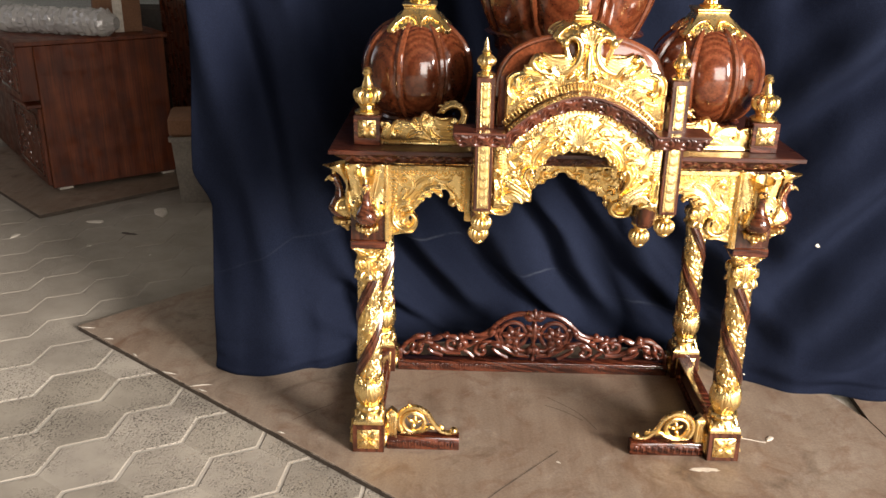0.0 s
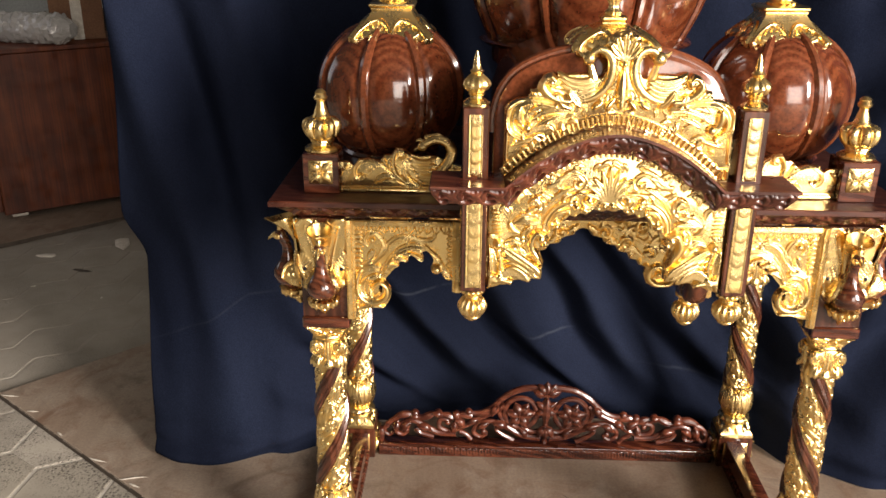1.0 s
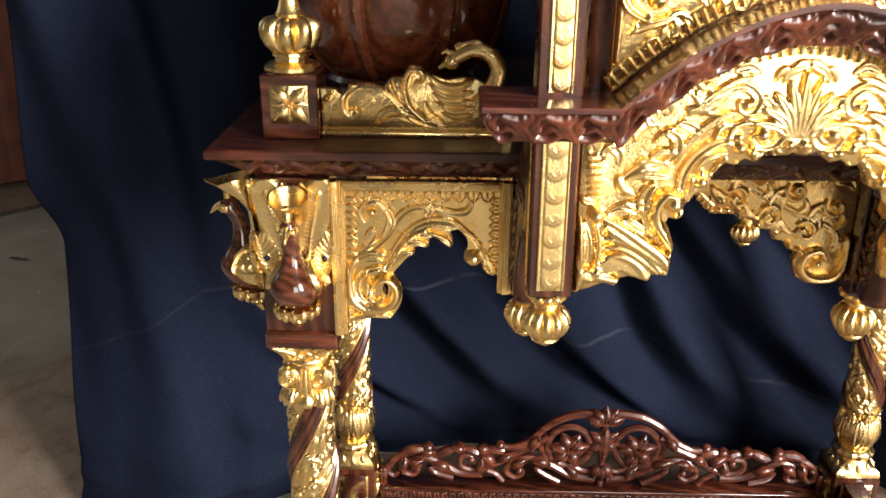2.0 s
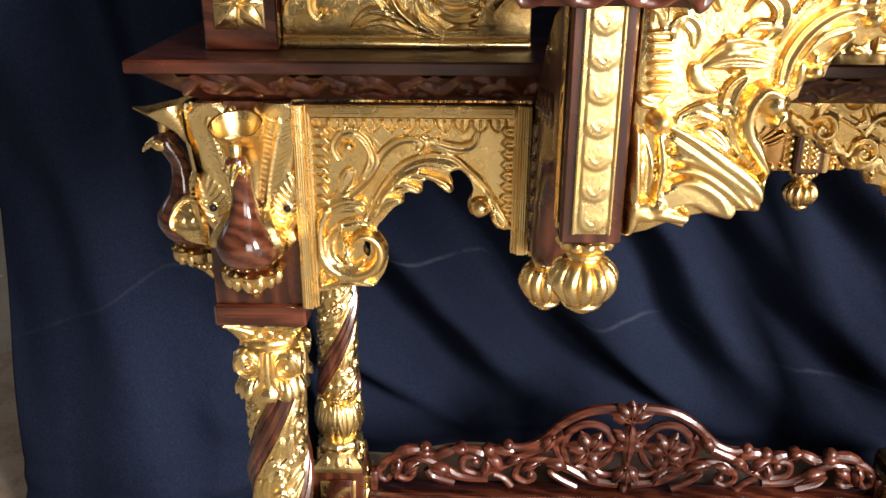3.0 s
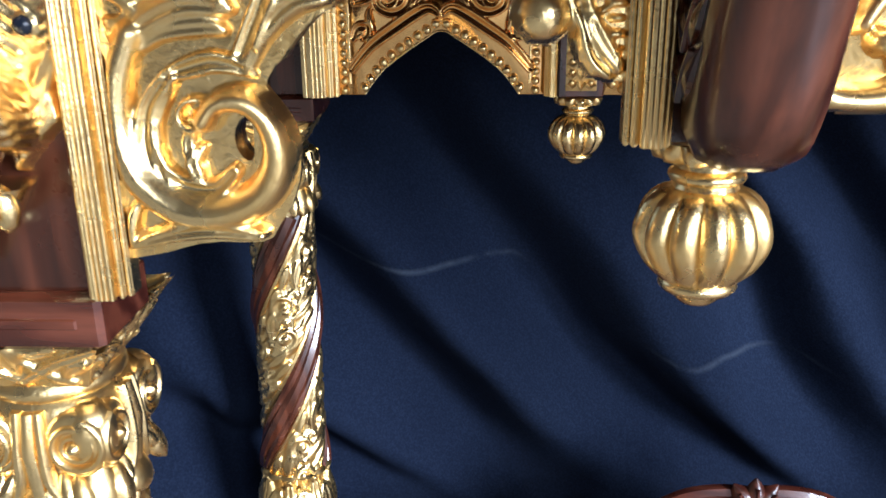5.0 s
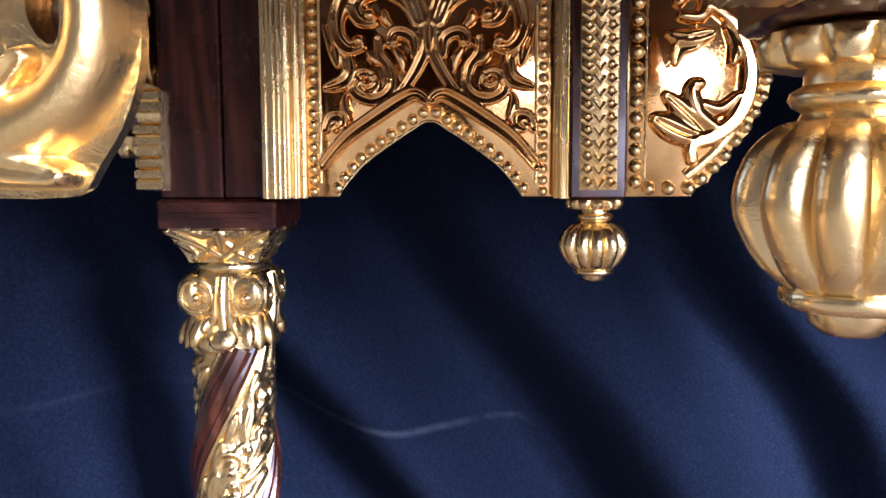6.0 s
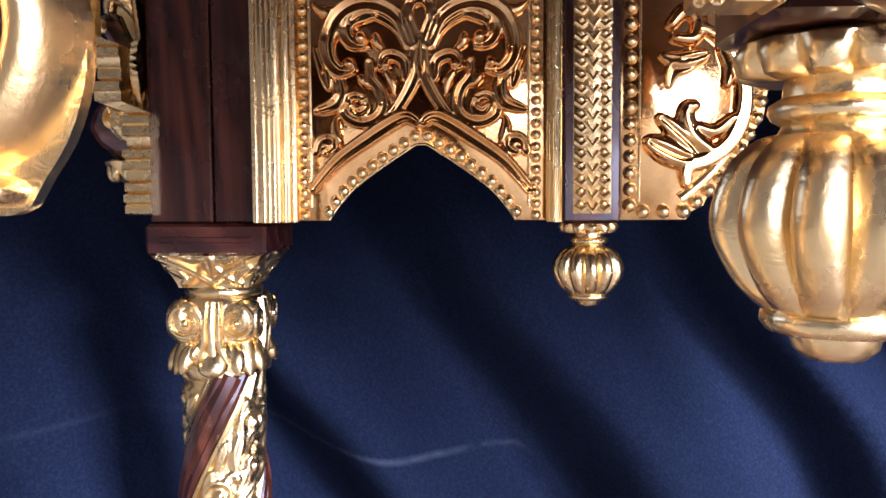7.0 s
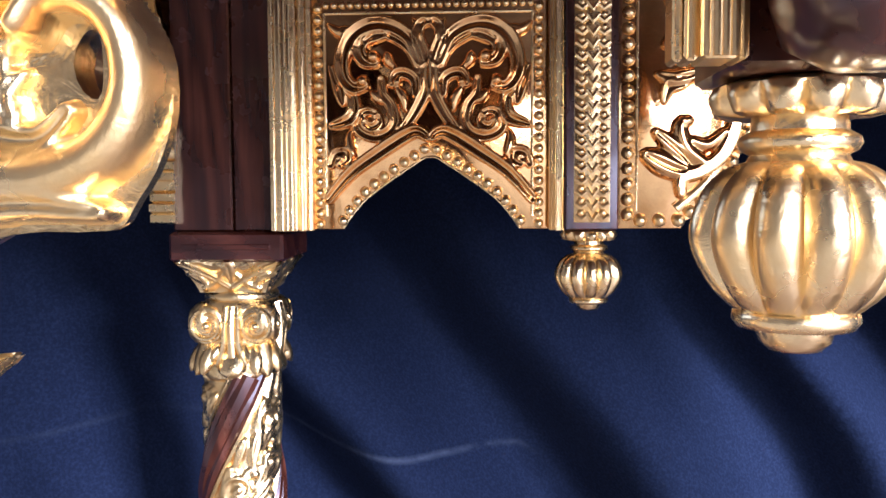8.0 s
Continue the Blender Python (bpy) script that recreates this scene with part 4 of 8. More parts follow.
        g.sweep(curve([(0, 0.4870), (0, 0.4800), (0, 0.4660), (0, 0.4560)], 10), taper(0.0085, 0.4, 0.5), lambda t: 0.0235 + 0.0085 * math.sin(math.pi * min(1, 0.2 + 0.75 * t)), 0.7, 7)
    g.m = Matrix.Identity(4)
    part("capital", g, GOLD, base)
    g = Geo()
    g.lathe([(0.0235, 0.486), (0.0255, 0.4885), (0.0255, 0.4915), (0.0235, 0.494)], cx, cy, 32)
    part("neck_ring", g, GOLD, base)
    r = Relief(-0.0360, 0.0360, 0.4935, 0.5149, 0.0007)
    for s in (-1, 1):
        r.band([(s * 0.0350, 0.5135), (s * 0.0200, 0.5065), (0.0, 0.4965)], 0.0026, 0.0036, "scoop")
        r.band([(s * 0.0300, 0.4960), (s * 0.0170, 0.4990), (s * 0.0060, 0.5060)], 0.0022, 0.0026)
        r.leaf([(s * 0.0240, 0.4985), (s * 0.0265, 0.5030), (s * 0.0330, 0.5060)], 0.0038, 0.0030, "vein")
        r.leaf([(s * 0.0030, 0.5130), (s * 0.0110, 0.5110), (s * 0.0190, 0.5135)], 0.0032, 0.0026, "vein")
    r.leaf([(0, 0.5010), (0, 0.5070), (0, 0.5130)], 0.0060, 0.0034, "vein")
    r.h = np.maximum(r.h, 0.0)
    r.soften(1)
    for k in range(4):
        f4, fl = face(cx, cy, 0, 90 * k), Geo()
        for row in range(r.nv):
            half = 0.0225 + 0.0118 * ((r.vs[row] - 0.4935) / 0.0214) ** 1.25
            fl.v += [f4 @ Vector((r.us[q] / 0.036 * half, r.vs[row], half + r.h[row, q])) for q in range(r.nu)]
        fl.f = [[row * r.nu + q, row * r.nu + q + 1, (row + 1) * r.nu + q + 1, (row + 1) * r.nu + q] for row in range(r.nv - 1) for q in range(r.nu - 1)]
        part("capital_flare", fl, GOLD, base)
    g = Geo()
    g.box(cx - h - 0.001, cx + h + 0.001, cy - h - 0.001, cy + (0.004 if front else h + 0.001), 0.5150, 0.5350, 0.002)
    g.box(cx - h * 0.8, cx + h * 0.8, cy - h - 0.0016, cy - h + 0.002, 0.523, 0.527, 0.0006)
    part("abacus", g, WOOD, base, "dark rosewood abacus block")
    if front:
        # its inner back corner is planed off
        d = h - 0.001
        plan = [(cx + sx * d, cy - h + 0.004), (cx + sx * d, cy + h), (cx - sx * (d - 0.014), cy + h), (cx - sx * d, cy + h - 0.018), (cx - sx * d, cy - h + 0.004)][::sx]
        part("upper_block", Geo().rings([[(x, y, z) for x, y in plan] for z in (0.5352, 0.7035)]), WOOD_UP, base, "upright rosewood block")
    else:
        seam_x = cx - sx * 0.004
        x0, x1 = sorted((cx + sx * (h - 0.001), seam_x + sx * 0.0004))
        part("upper_block", Geo().box(x0, x1, cy - h + 0.004, cy + h, 0.5352, 0.7035, 0.0012), WOOD_UP, base, "upright rosewood block")
        x0, x1 = sorted((cx - sx * (h - 0.001), seam_x - sx * 0.0004))
        part("upper_block", Geo().box(x0, x1, cy - h + 0.0052, cy + h, 0.5352, 0.7035, 0.0012), WOOD_UP, base, "upright rosewood block")
    # the legs splay a little towards the floor
    splay = Matrix.Identity(4)
    splay[0][2], splay[0][3] = -sx * 0.016, sx * 0.016 * 0.515
    for ob in [base] + [o for o in base.children if o.name.split(".")[0] not in ("abacus", "upper_block")]:
        ob.data.transform(splay)
    return base


def peacock(px, py, turn):
    """A peacock bracket: wooden breast, gilt scaled wings, plumes on the block behind and a trumpet-shaped leaf overhead."""
    m = face(px, py, 0, turn)
    neck = [(0.004, 0.5620, 0.008), (0.0115, 0.5650, 0.0120), (0.0180, 0.5705, 0.0175), (0.0228, 0.5790, 0.0215), (0.0247, 0.5890, 0.0238), (0.0226, 0.5985, 0.0246), (0.0176, 0.6090, 0.0244), (0.0120, 0.6210, 0.0236), (0.0088, 0.6340, 0.0232), (0.0078, 0.6455, 0.0246), (0.0086, 0.6545, 0.0290), (0.0096, 0.6620, 0.0335), (0.0075, 0.6690, 0.0340), (0.002, 0.6725, 0.0340)]
    neck = [(q, z + 0.0075 * smooth01((0.630 - z) / 0.045), w) for q, z, w in neck]
    body = Geo(m)
    body.rings([[(q * math.cos(2 * math.pi * k / 22), z, w + q * math.sin(2 * math.pi * k / 22)) for k in range(22)][::-1] for q, z, w in neck])
    ob = part("peacock", body, WOOD_FIG, shrine, "carved peacock with rosewood breast and gilt feathers")
    g = Geo(m)
    # gilt cheeks, beak and crest
    for s in (-1, 1):
        g.ball((s * 0.0058, 0.6615, 0.0365), 0.0056, 12, 8, (0.75, 0.95, 1.3))
        g.ball((s * 0.0098, 0.6635, 0.0385), 0.0016, 8, 6)
    g.tube([(0, 0.6630, 0.0410), (0, 0.6605, 0.0480), (0, 0.6545, 0.0540)], lambda t: 0.0052 * (1 - 0.80 * t), 10)
    g.tube([(0, 0.6690, 0.0350), (0, 0.6770, 0.0345), (0, 0.6850, 0.0305)], lambda t: 0.0036 + 0.0012 * math.sin(math.pi * t), 10)
    part("head", g, GOLD, ob, "gilt beak, cheeks and crest")

    def body_at(z):
        for (q0, z0, w0), (q1, z1, w1) in zip(neck, neck[1:]):
            if z0 <= z <= z1:
                t = (z - z0) / (z1 - z0)
                return q0 + (q1 - q0) * t, w0 + (w1 - w0) * t
        return 0.008, 0.02
    # wings: scales at the shoulder, long feathers behind
    for s in (-1, 1):
        r = Relief(0.0, 0.044, 0.0, 0.046, 0.0008)
        r.h[:] = 0.0010
        for row in range(3):
            for k in range(4):
                x_, z_ = 0.0065 + 0.0078 * k - 0.003 * (row % 2), 0.0345 - 0.0068 * row + 0.0010 * k
                r.leaf([(x_, z_), (x_ + 0.0055, z_ - 0.0010), (x_ + 0.0105, z_ - 0.0030)], 0.0042, 0.0046, "vein")
        for k in range(5):
            r.leaf([(0.006 + 0.002 * k, 0.018 - 0.0035 * k), (0.022, 0.016 - 0.003 * k), (0.044, 0.022 - 0.0048 * k)], 0.0034, 0.0062, "vein")
        r.band([(0.004, 0.014), (0.003, 0.026), (0.010, 0.039), (0.024, 0.040), (0.043, 0.030)], 0.0028, 0.0066)
        r.clip([(0.001, 0.018), (0.002, 0.032), (0.010, 0.043), (0.026, 0.043), (0.044, 0.033), (0.044, 0.004), (0.028, 0.001), (0.010, 0.006)], 0.0016)
        r.soften(1)

        def on_wing(u, v, h_):
            z = 0.5800 + v * 1.0 + 0.10 * (0.02 - u)
            q, mid = body_at(z)
            w = mid + q * 0.36 - u * 0.95
            x = math.sqrt(max((q - 0.0004) ** 2 - max(0.0, w - mid) ** 2, 0.0060 ** 2)) + h_
            return m @ Vector((s * x, z, w))
        wi = new("wing", r.mesh("wing", on_wing, GOLD, flip=s > 0))
        wi.parent = ob
        tagged(wi, "gilt folded wing with lapped scales")
    # lotus under the bird
    g = Geo(m @ Matrix.Translation((0, 0.0065, 0)))
    n = 54
    g.rings([[((q * (0.86 + 0.14 * abs(math.cos(9 * a / 2)) ** 0.6)) * math.cos(a), z, 0.012 + (q * 1.08 * (0.86 + 0.14 * abs(math.cos(9 * a / 2)) ** 0.6)) * math.sin(a)) for a in [2 * math.pi * k / n for k in range(n)]][::-1]
             for q, z in ((0.004, 0.5440), (0.008, 0.5470), (0.0105, 0.5500), (0.0100, 0.5515), (0.0170, 0.5550), (0.0225, 0.5605), (0.0262, 0.5680), (0.0230, 0.5678))])
    g.tube([(0, 0.538, 0.006), (0, 0.546, 0.010), (0, 0.556, 0.012)], lambda t: 0.0030 + 0.006 * t, 8)
    for k in range(7):
        a = math.pi * (0.08 + 0.84 * k / 6)
        g.ball((0.0208 * math.cos(a), 0.5620, 0.012 + 0.0225 * math.sin(a)), 0.0044, 8, 6, (1, 1.75, 0.9))
    tagged(part("lotus_base", g, GOLD, ob, "gilt lotus cup"), kind="stuff")
    # plumes carved on the block: a long barbed one and a round eyed one on each side
    r = Relief(-0.0440, 0.0440, 0.5640, 0.7030, 0.0008)
    stem = curve([(-0.0110, 0.6060), (-0.0150, 0.6380), (-0.0215, 0.6680), (-0.0275, 0.6890)], 22)
    r.stroke(stem, lambda t: 0.0034 + 0.0172 * math.sin(math.pi * min(1, 0.06 + 0.60 * t)), lambda t: 0.0046, "soft")
    for k in range(21):
        p = stem[k]
        big = 0.0036 + 0.0172 * math.sin(math.pi * min(1, 0.06 + 0.60 * k / 21))
        for s in (-1, 1):
            r.stroke(curve([p, (p[0] + s * big * 0.50, p[1] + 0.0045), (p[0] + s * big * 0.94, p[1] + 0.0130)], 6), lambda t: 0.0013, lambda t: 0.0052)
    r.stroke(stem, lambda t: 0.0013, lambda t: 0.0064)
    r.curl(-0.0268, 0.6900, 0.0050, 90, 480, 0.0013, 0.0060)
    r.leaf([(-0.0240, 0.5980), (-0.0285, 0.6180), (-0.0320, 0.6440)], 0.0125, 0.0050, "soft")
    for k in range(9):
        z = 0.6040 + 0.0042 * k
        x = -0.0255 - 0.0013 * k
        big = 0.0125 * math.sin(math.pi * (0.22 + 0.66 * k / 8))
        for s in (-1, 1):
            r.stroke([(x + s * 0.0025, z), (x + s * big * 0.6, z + 0.0030), (x + s * big, z + 0.0085)], lambda t: 0.0012, lambda t: 0.0062)
    r.bead(-0.0290, 0.6210, 0.0046, 0.0076)
    for k in range(6):
        r.leaf([(-0.0180 - 0.0024 * k, 0.6080 - 0.001 * k), (-0.0215 - 0.0020 * k, 0.5950), (-0.0190 - 0.0026 * k, 0.5780 + 0.003 * k)], 0.0034, 0.0074 - 0.0004 * k, "vein")
    r.mirror()
    r.soften(1)
    r.panel("tail", m, 0.0005, GOLD, ob, "gilt fanned tail feathers", 1.0)
    for s in (-1, 1):
        g = Geo(m)
        g.bead(s * 0.0290, 0.6210, 0.0032, 0.0076, 0.6)
        part("eye_bead", g, EYE_M, ob, "dark round inlay")
    if turn and py > 0.2:
        # the outer plume leans away from the block and shows its ribbed edge
        for s in (-1, 1):
            g = Geo(m)
            rings = []
            for k in range(23):
                for z, tuck in ((0.5400 + 0.0069 * k + 0.0004, 0.0016), (0.5400 + 0.0069 * k + 0.0016, 0.0), (0.5400 + 0.0069 * k + 0.0062, 0.0)):
                    w0 = -0.004 + 0.017 * smooth01((z - 0.603) / 0.008) + 0.017 * smooth01((z - 0.644) / 0.008)
                    wob = 0.0013 * math.sin(k * 1.9) + 0.0008 * math.sin(k * 4.1) - tuck
                    rings.append([(s * 0.0270, z, w0 - 0.001), (s * (0.0405 + wob), z, w0 - 0.001), (s * (0.0405 + wob), z, w0 + 0.0155 + wob), (s * 0.0270, z, w0 + 0.0155 + wob)][::s])
            g.rings(rings)
            part("plume_plate", g, GOLD, ob, "scalloped gilt plume edge")
    # the trumpet-shaped leaf that opens into a bowl under the slab
    g = Geo(m)
    rows = [(0.0060, 0.6300, 0.0030, 0.0070), (0.0070, 0.6500, 0.0040, 0.0095), (0.0100, 0.6640, 0.0062, 0.0125), (0.0150, 0.6755, 0.0100, 0.0150), (0.0220, 0.6850, 0.0150, 0.0168), (0.0275, 0.6925, 0.0205, 0.0180), (0.0277, 0.6937, 0.0202, 0.0177),
            (0.0274, 0.6930, 0.0188, 0.0164), (0.0250, 0.6868, 0.0150, 0.0140), (0.0215, 0.6800, 0.0102, 0.0108), (0.0185, 0.6750, 0.0055, 0.0064), (0.0172, 0.6735, 0.0018, 0.0020)]
    rings = []
    for w, z, rw, ru in rows:
        row = []
        for q in range(36):
            a = 2 * math.pi * q / 36
            tip = max(0.0, math.cos(a)) ** 6 * smooth01((z - 0.676) / 0.014)
            row.append((1.12 * ru * math.sin(a), min(0.7032, z + 0.0030 * tip + (0.0006 * math.sin(5 * a) - 0.0055 * math.cos(a)) * smooth01((z - 0.666) / 0.024)), w + (rw + 0.0095 * tip) * math.cos(a)))
        rings.append(row)
    g.rings(rings)
    part("overhead_leaf", g, GOLD, ob, "smooth gilt trumpet-shaped leaf")
    return ob


legs = [leg(-1, FY, True), leg(1, FY, True), leg(-1, BY, False), leg(1, BY, False)]
for sx in (-1, 1):
    peacock(sx * (CX - 0.004), FY - LEGW + 0.004, 0)
    peacock(sx * (CX + LEGW - 0.001), FY, 90 * sx)
    peacock(sx * (CX + LEGW - 0.001), BY, 90 * sx)


# slab with carved cavetto edge
def slab():
    g = Geo()

    def ring(d, z):
        return [(-0.482 + d, -0.028 + d, z), (0.482 - d, -0.028 + d, z), (0.482 - d, 0.492 - d, z), (-0.482 + d, 0.492 - d, z)]
    g.rings([ring(0.040, 0.7037), ring(0.036, 0.7065), ring(0.022, 0.7175), ring(0.008, 0.7285), ring(0.001, 0.7300), ring(0, 0.7310), ring(0, 0.7380), ring(0.0015, 0.7395)])
    ob = part("table_slab", g, WOOD_TOP, shrine, "polished rosewood slab with carved edge", 30)
    def strip(turn, length, cx_, cy_):
        r = Relief(0.0, length, 0.0, 0.0340, 0.0011)
        n = int(length / 0.046)
        st = length / n
        for k in range(n):
            u = (k + 0.5) * st
            s = 1 if k % 2 else -1
            r.curl(u, 0.016, 0.0110, 180 * (k % 2), 180 * (k % 2) + s * 380, 0.0025, 0.0044)
            r.band([(u - st * 0.56, 0.017 - s * 0.012), (u - st * 0.25, 0.017 - s * 0.014), (u + st * 0.25, 0.017 + s * 0.013), (u + st * 0.5, 0.017 + s * 0.012)], 0.0030, 0.0038, "scoop")
            r.leaf([(u + st * 0.15, 0.017 + s * 0.010), (u + st * 0.35, 0.017), (u + st * 0.52, 0.017 - s * 0.008)], 0.0055, 0.0048, "vein")
            r.leaf([(u - st * 0.15, 0.017 - s * 0.012), (u - st * 0.36, 0.017 + s * 0.002), (u - st * 0.50, 0.017 + s * 0.012)], 0.0050, 0.0046, "vein")
            r.leaf([(u + st * 0.05, 0.017 - s * 0.013), (u + st * 0.20, 0.017 - s * 0.013), (u + st * 0.36, 0.017 - s * 0.010)], 0.0036, 0.0042, "vein")
        r.soften(3)
        m = Matrix.Translation((cx_, cy_, 0)) @ Matrix.Rotation(radians(turn), 4, "Z")

        def on_slope(u, v, h_):
            # outward is -y here: the slope runs from the foot inside to the lip outside
            t = v / 0.0340
            return m @ Vector((u, 0.0355 - 0.0275 * t - 0.62 * (h_ - 0.0002), 0.7067 + 0.0215 * t - 0.78 * (h_ - 0.0002)))
        ca = new("carved_edge", r.mesh("carved_edge", on_slope, CARVED))
        ca.parent = ob
        tagged(ca, "leaf carving along the edge", kind="stuff")
    strip(0, 0.900, -0.450, -0.028)
    strip(-90, 0.456, -0.482, 0.460)
    strip(90, 0.456, 0.482, 0.004)
    return ob


slab()


# ---- front side panels ----
def frame_strip(g, u0, u1, v0, v1, w0, upright):
    """A stepped gilt moulding strip."""
    for t0, t1, hgt in ((0.0, 0.16, 0.0066), (0.16, 0.66, 0.0082), (0.66, 0.86, 0.0056), (0.86, 1.0, 0.0036)):
        if upright:
            g.box(u0 + (u1 - u0) * t0 if u1 > u0 else u0 + (u1 - u0) * t1, u0 + (u1 - u0) * t1 if u1 > u0 else u0 + (u1 - u0) * t0, v0, v1, w0 - 0.004, w0 + hgt, 0.0008)
        else:
            g.box(u0, u1, min(v0 + (v1 - v0) * t0, v0 + (v1 - v0) * t1), max(v0 + (v1 - v0) * t0, v0 + (v1 - v0) * t1), w0 - 0.004, w0 + hgt, 0.0008)


def side_panel(mirror):
    m = face(0, 0.004, 0, 0, mirror)
    g = Geo(m)
    edge = curve([(-0.357, 0.5475), (-0.346, 0.5495), (-0.332, 0.5530), (-0.3135, 0.5535), (-0.3085, 0.5590), (-0.3035, 0.567), (-0.3005, 0.578), (-0.3015, 0.590), (-0.3070, 0.599), (-0.3095, 0.603), (-0.306, 0.609)], 28)
    hole = [(-0.3175 + 0.0030 * math.cos(a) + 0.0012 * math.sin(a) ** 2, 0.5865 + 0.0070 * math.sin(a)) for a in [math.pi + 2 * math.pi * q / 14 for q in range(15)]]
    teeth = curve([(-0.3050, 0.6095), (-0.2995, 0.6165), (-0.2935, 0.6225), (-0.2885, 0.6250), (-0.2872, 0.6290), (-0.2895, 0.6325)], 10) + curve([(-0.2830, 0.6340), (-0.2760, 0.6328), (-0.2728, 0.6362), (-0.2742, 0.6405)], 8) + curve([(-0.2695, 0.6445), (-0.2635, 0.6425), (-0.2570, 0.6365), (-0.2515, 0.6335), (-0.2490, 0.6370), (-0.2505, 0.6430), (-0.2530, 0.6485), (-0.2475, 0.6520)], 14)
    right = curve([(-0.243, 0.6525), (-0.236, 0.645), (-0.233, 0.634), (-0.2375, 0.6235), (-0.2330, 0.6150), (-0.2240, 0.6145), (-0.2195, 0.6190), (-0.219, 0.612), (-0.213, 0.604), (-0.2035, 0.604)], 16)
    slit = min(range(len(edge)), key=lambda q: math.hypot(edge[q][0] + 0.3015, edge[q][1] - 0.586))
    ring = sorted(range(14), key=lambda q: -hole[q][0])[0]
    turn = [hole[(ring - q) % 14] for q in range(15)]
    inset = lambda d: [(u - d * smooth01((u + 0.335) / 0.015), v + (d * 0.7 if v < 0.57 else -d * 0.3 if v > 0.595 else 0.0) * smooth01((u + 0.345) / 0.015)) for u, v in edge]
    low = inset(0.0035)
    pierced = low[:slit + 1] + turn + low[slit:]
    g.prism(edge[:slit + 1] + turn + edge[slit:] + teeth + right + [(-0.2035, 0.692), (-0.357, 0.692)], -0.0015, 0.002, 0.0)
    g.prism(pierced + teeth + right + [(-0.2035, 0.692), (-0.357, 0.692)], -0.007, -0.0016, 0.0)
    ob = part("bracket_panel", g, GOLDFLAT, shrine, "gilded carved bracket panel with volute")
    # added back layer: the rear panels then mirror dark wood instead of gilt
    k = Geo(m)
    low = inset(0.0065)
    k.prism(low[:slit + 1] + turn + low[slit:] + teeth + right + [(-0.2035, 0.692), (-0.357, 0.692)], -0.0110, -0.0072, 0.0)
    part("backing_board", k, WOOD_UP, ob, "dark wooden back added to darken reflections")
    for a in ((-0.3705, -0.357, 0.5355, 0.7035, 0.002, True), (-0.357, -0.2035, 0.7035, 0.6935, 0.002, False), (-0.1900, -0.2035, 0.585, 0.7035, 0.002, True)):
        f = Geo(m)
        frame_strip(f, *a)
        wide = a[1] - a[0] if a[5] else a[3] - a[2]
        for q in (0.10, 0.24, 0.36, 0.48, 0.62, 0.78, 0.92):
            up_ = a[4] + (0.0066 if q < 0.16 else 0.0082 if q < 0.66 else 0.0056 if q < 0.86 else 0.0036) - 0.0002
            line = [(a[0] + wide * q, a[2] + 0.0004), (a[0] + wide * q, a[3] - 0.0004)] if a[5] else [(a[0] + 0.0004, a[2] + wide * q), (a[1] - 0.0004, a[2] + wide * q)]
            f.sweep(line, 0.0008, up_, 1.0, 4)
        part("frame_moulding", f, GOLD, ob, "stepped gilt moulding")
    # leaf scrolls, the big volute and the acanthus that leaps over the opening
    r = Relief(-0.3570, -0.2030, 0.5440, 0.6935, 0.0007)
    r.band([(-0.352, 0.616), (-0.342, 0.624), (-0.328, 0.632), (-0.313, 0.647), (-0.303, 0.664), (-0.291, 0.674), (-0.279, 0.676), (-0.272, 0.673), (-0.275, 0.668)], 0.0042, 0.0040, "scoop")
    r.band([(-0.316, 0.612), (-0.31, 0.624), (-0.3, 0.641), (-0.287, 0.655), (-0.271, 0.662), (-0.254, 0.662), (-0.244, 0.657), (-0.234, 0.648), (-0.223, 0.636), (-0.217, 0.624), (-0.216, 0.615)], 0.0040, 0.0042, "scoop")
    r.leaf([(-0.314, 0.607), (-0.308, 0.619), (-0.299, 0.627), (-0.289, 0.628)], 0.0046, 0.0050, "vein")
    r.leaf([(-0.309, 0.621), (-0.3, 0.635), (-0.287, 0.64), (-0.274, 0.635)], 0.0050, 0.0052, "vein")
    r.leaf([(-0.298, 0.64), (-0.285, 0.648), (-0.271, 0.647), (-0.258, 0.642), (-0.251, 0.636)], 0.0052, 0.0056, "vein")
    r.leaf([(-0.289, 0.65), (-0.273, 0.657), (-0.258, 0.656), (-0.248, 0.653)], 0.0046, 0.0050, "vein")
    r.band([(-0.311, 0.614), (-0.302, 0.632), (-0.289, 0.646), (-0.275, 0.653)], 0.0016, 0.0054)
    r.stroke(curve([(-0.348, 0.618), (-0.3535, 0.604), (-0.3545, 0.588), (-0.350, 0.5745), (-0.339, 0.5655), (-0.325, 0.5640), (-0.3125, 0.5695), (-0.3065, 0.5800), (-0.3075, 0.5915), (-0.3140, 0.5985), (-0.3225, 0.5985), (-0.3270, 0.5930)], 60), lambda t: 0.0040 + 0.0022 * math.sin(math.pi * min(1.0, 0.1 + 0.95 * t)), lambda t: 0.0060 + 0.0045 * t)
    r.leaf([(-0.336, 0.604), (-0.344, 0.590), (-0.341, 0.572), (-0.330, 0.563)], 0.0034, 0.0048, "vein")
    r.leaf([(-0.328, 0.596), (-0.334, 0.586), (-0.331, 0.574)], 0.0030, 0.0044, "vein")
    r.band([(-0.338, 0.606), (-0.3455, 0.596), (-0.3460, 0.583), (-0.3385, 0.5735), (-0.3270, 0.5715), (-0.3205, 0.5770)], 0.0034, 0.0060, "scoop")
    r.curl(-0.3310, 0.5935, 0.0062, 40, 420, 0.0018, 0.0066)
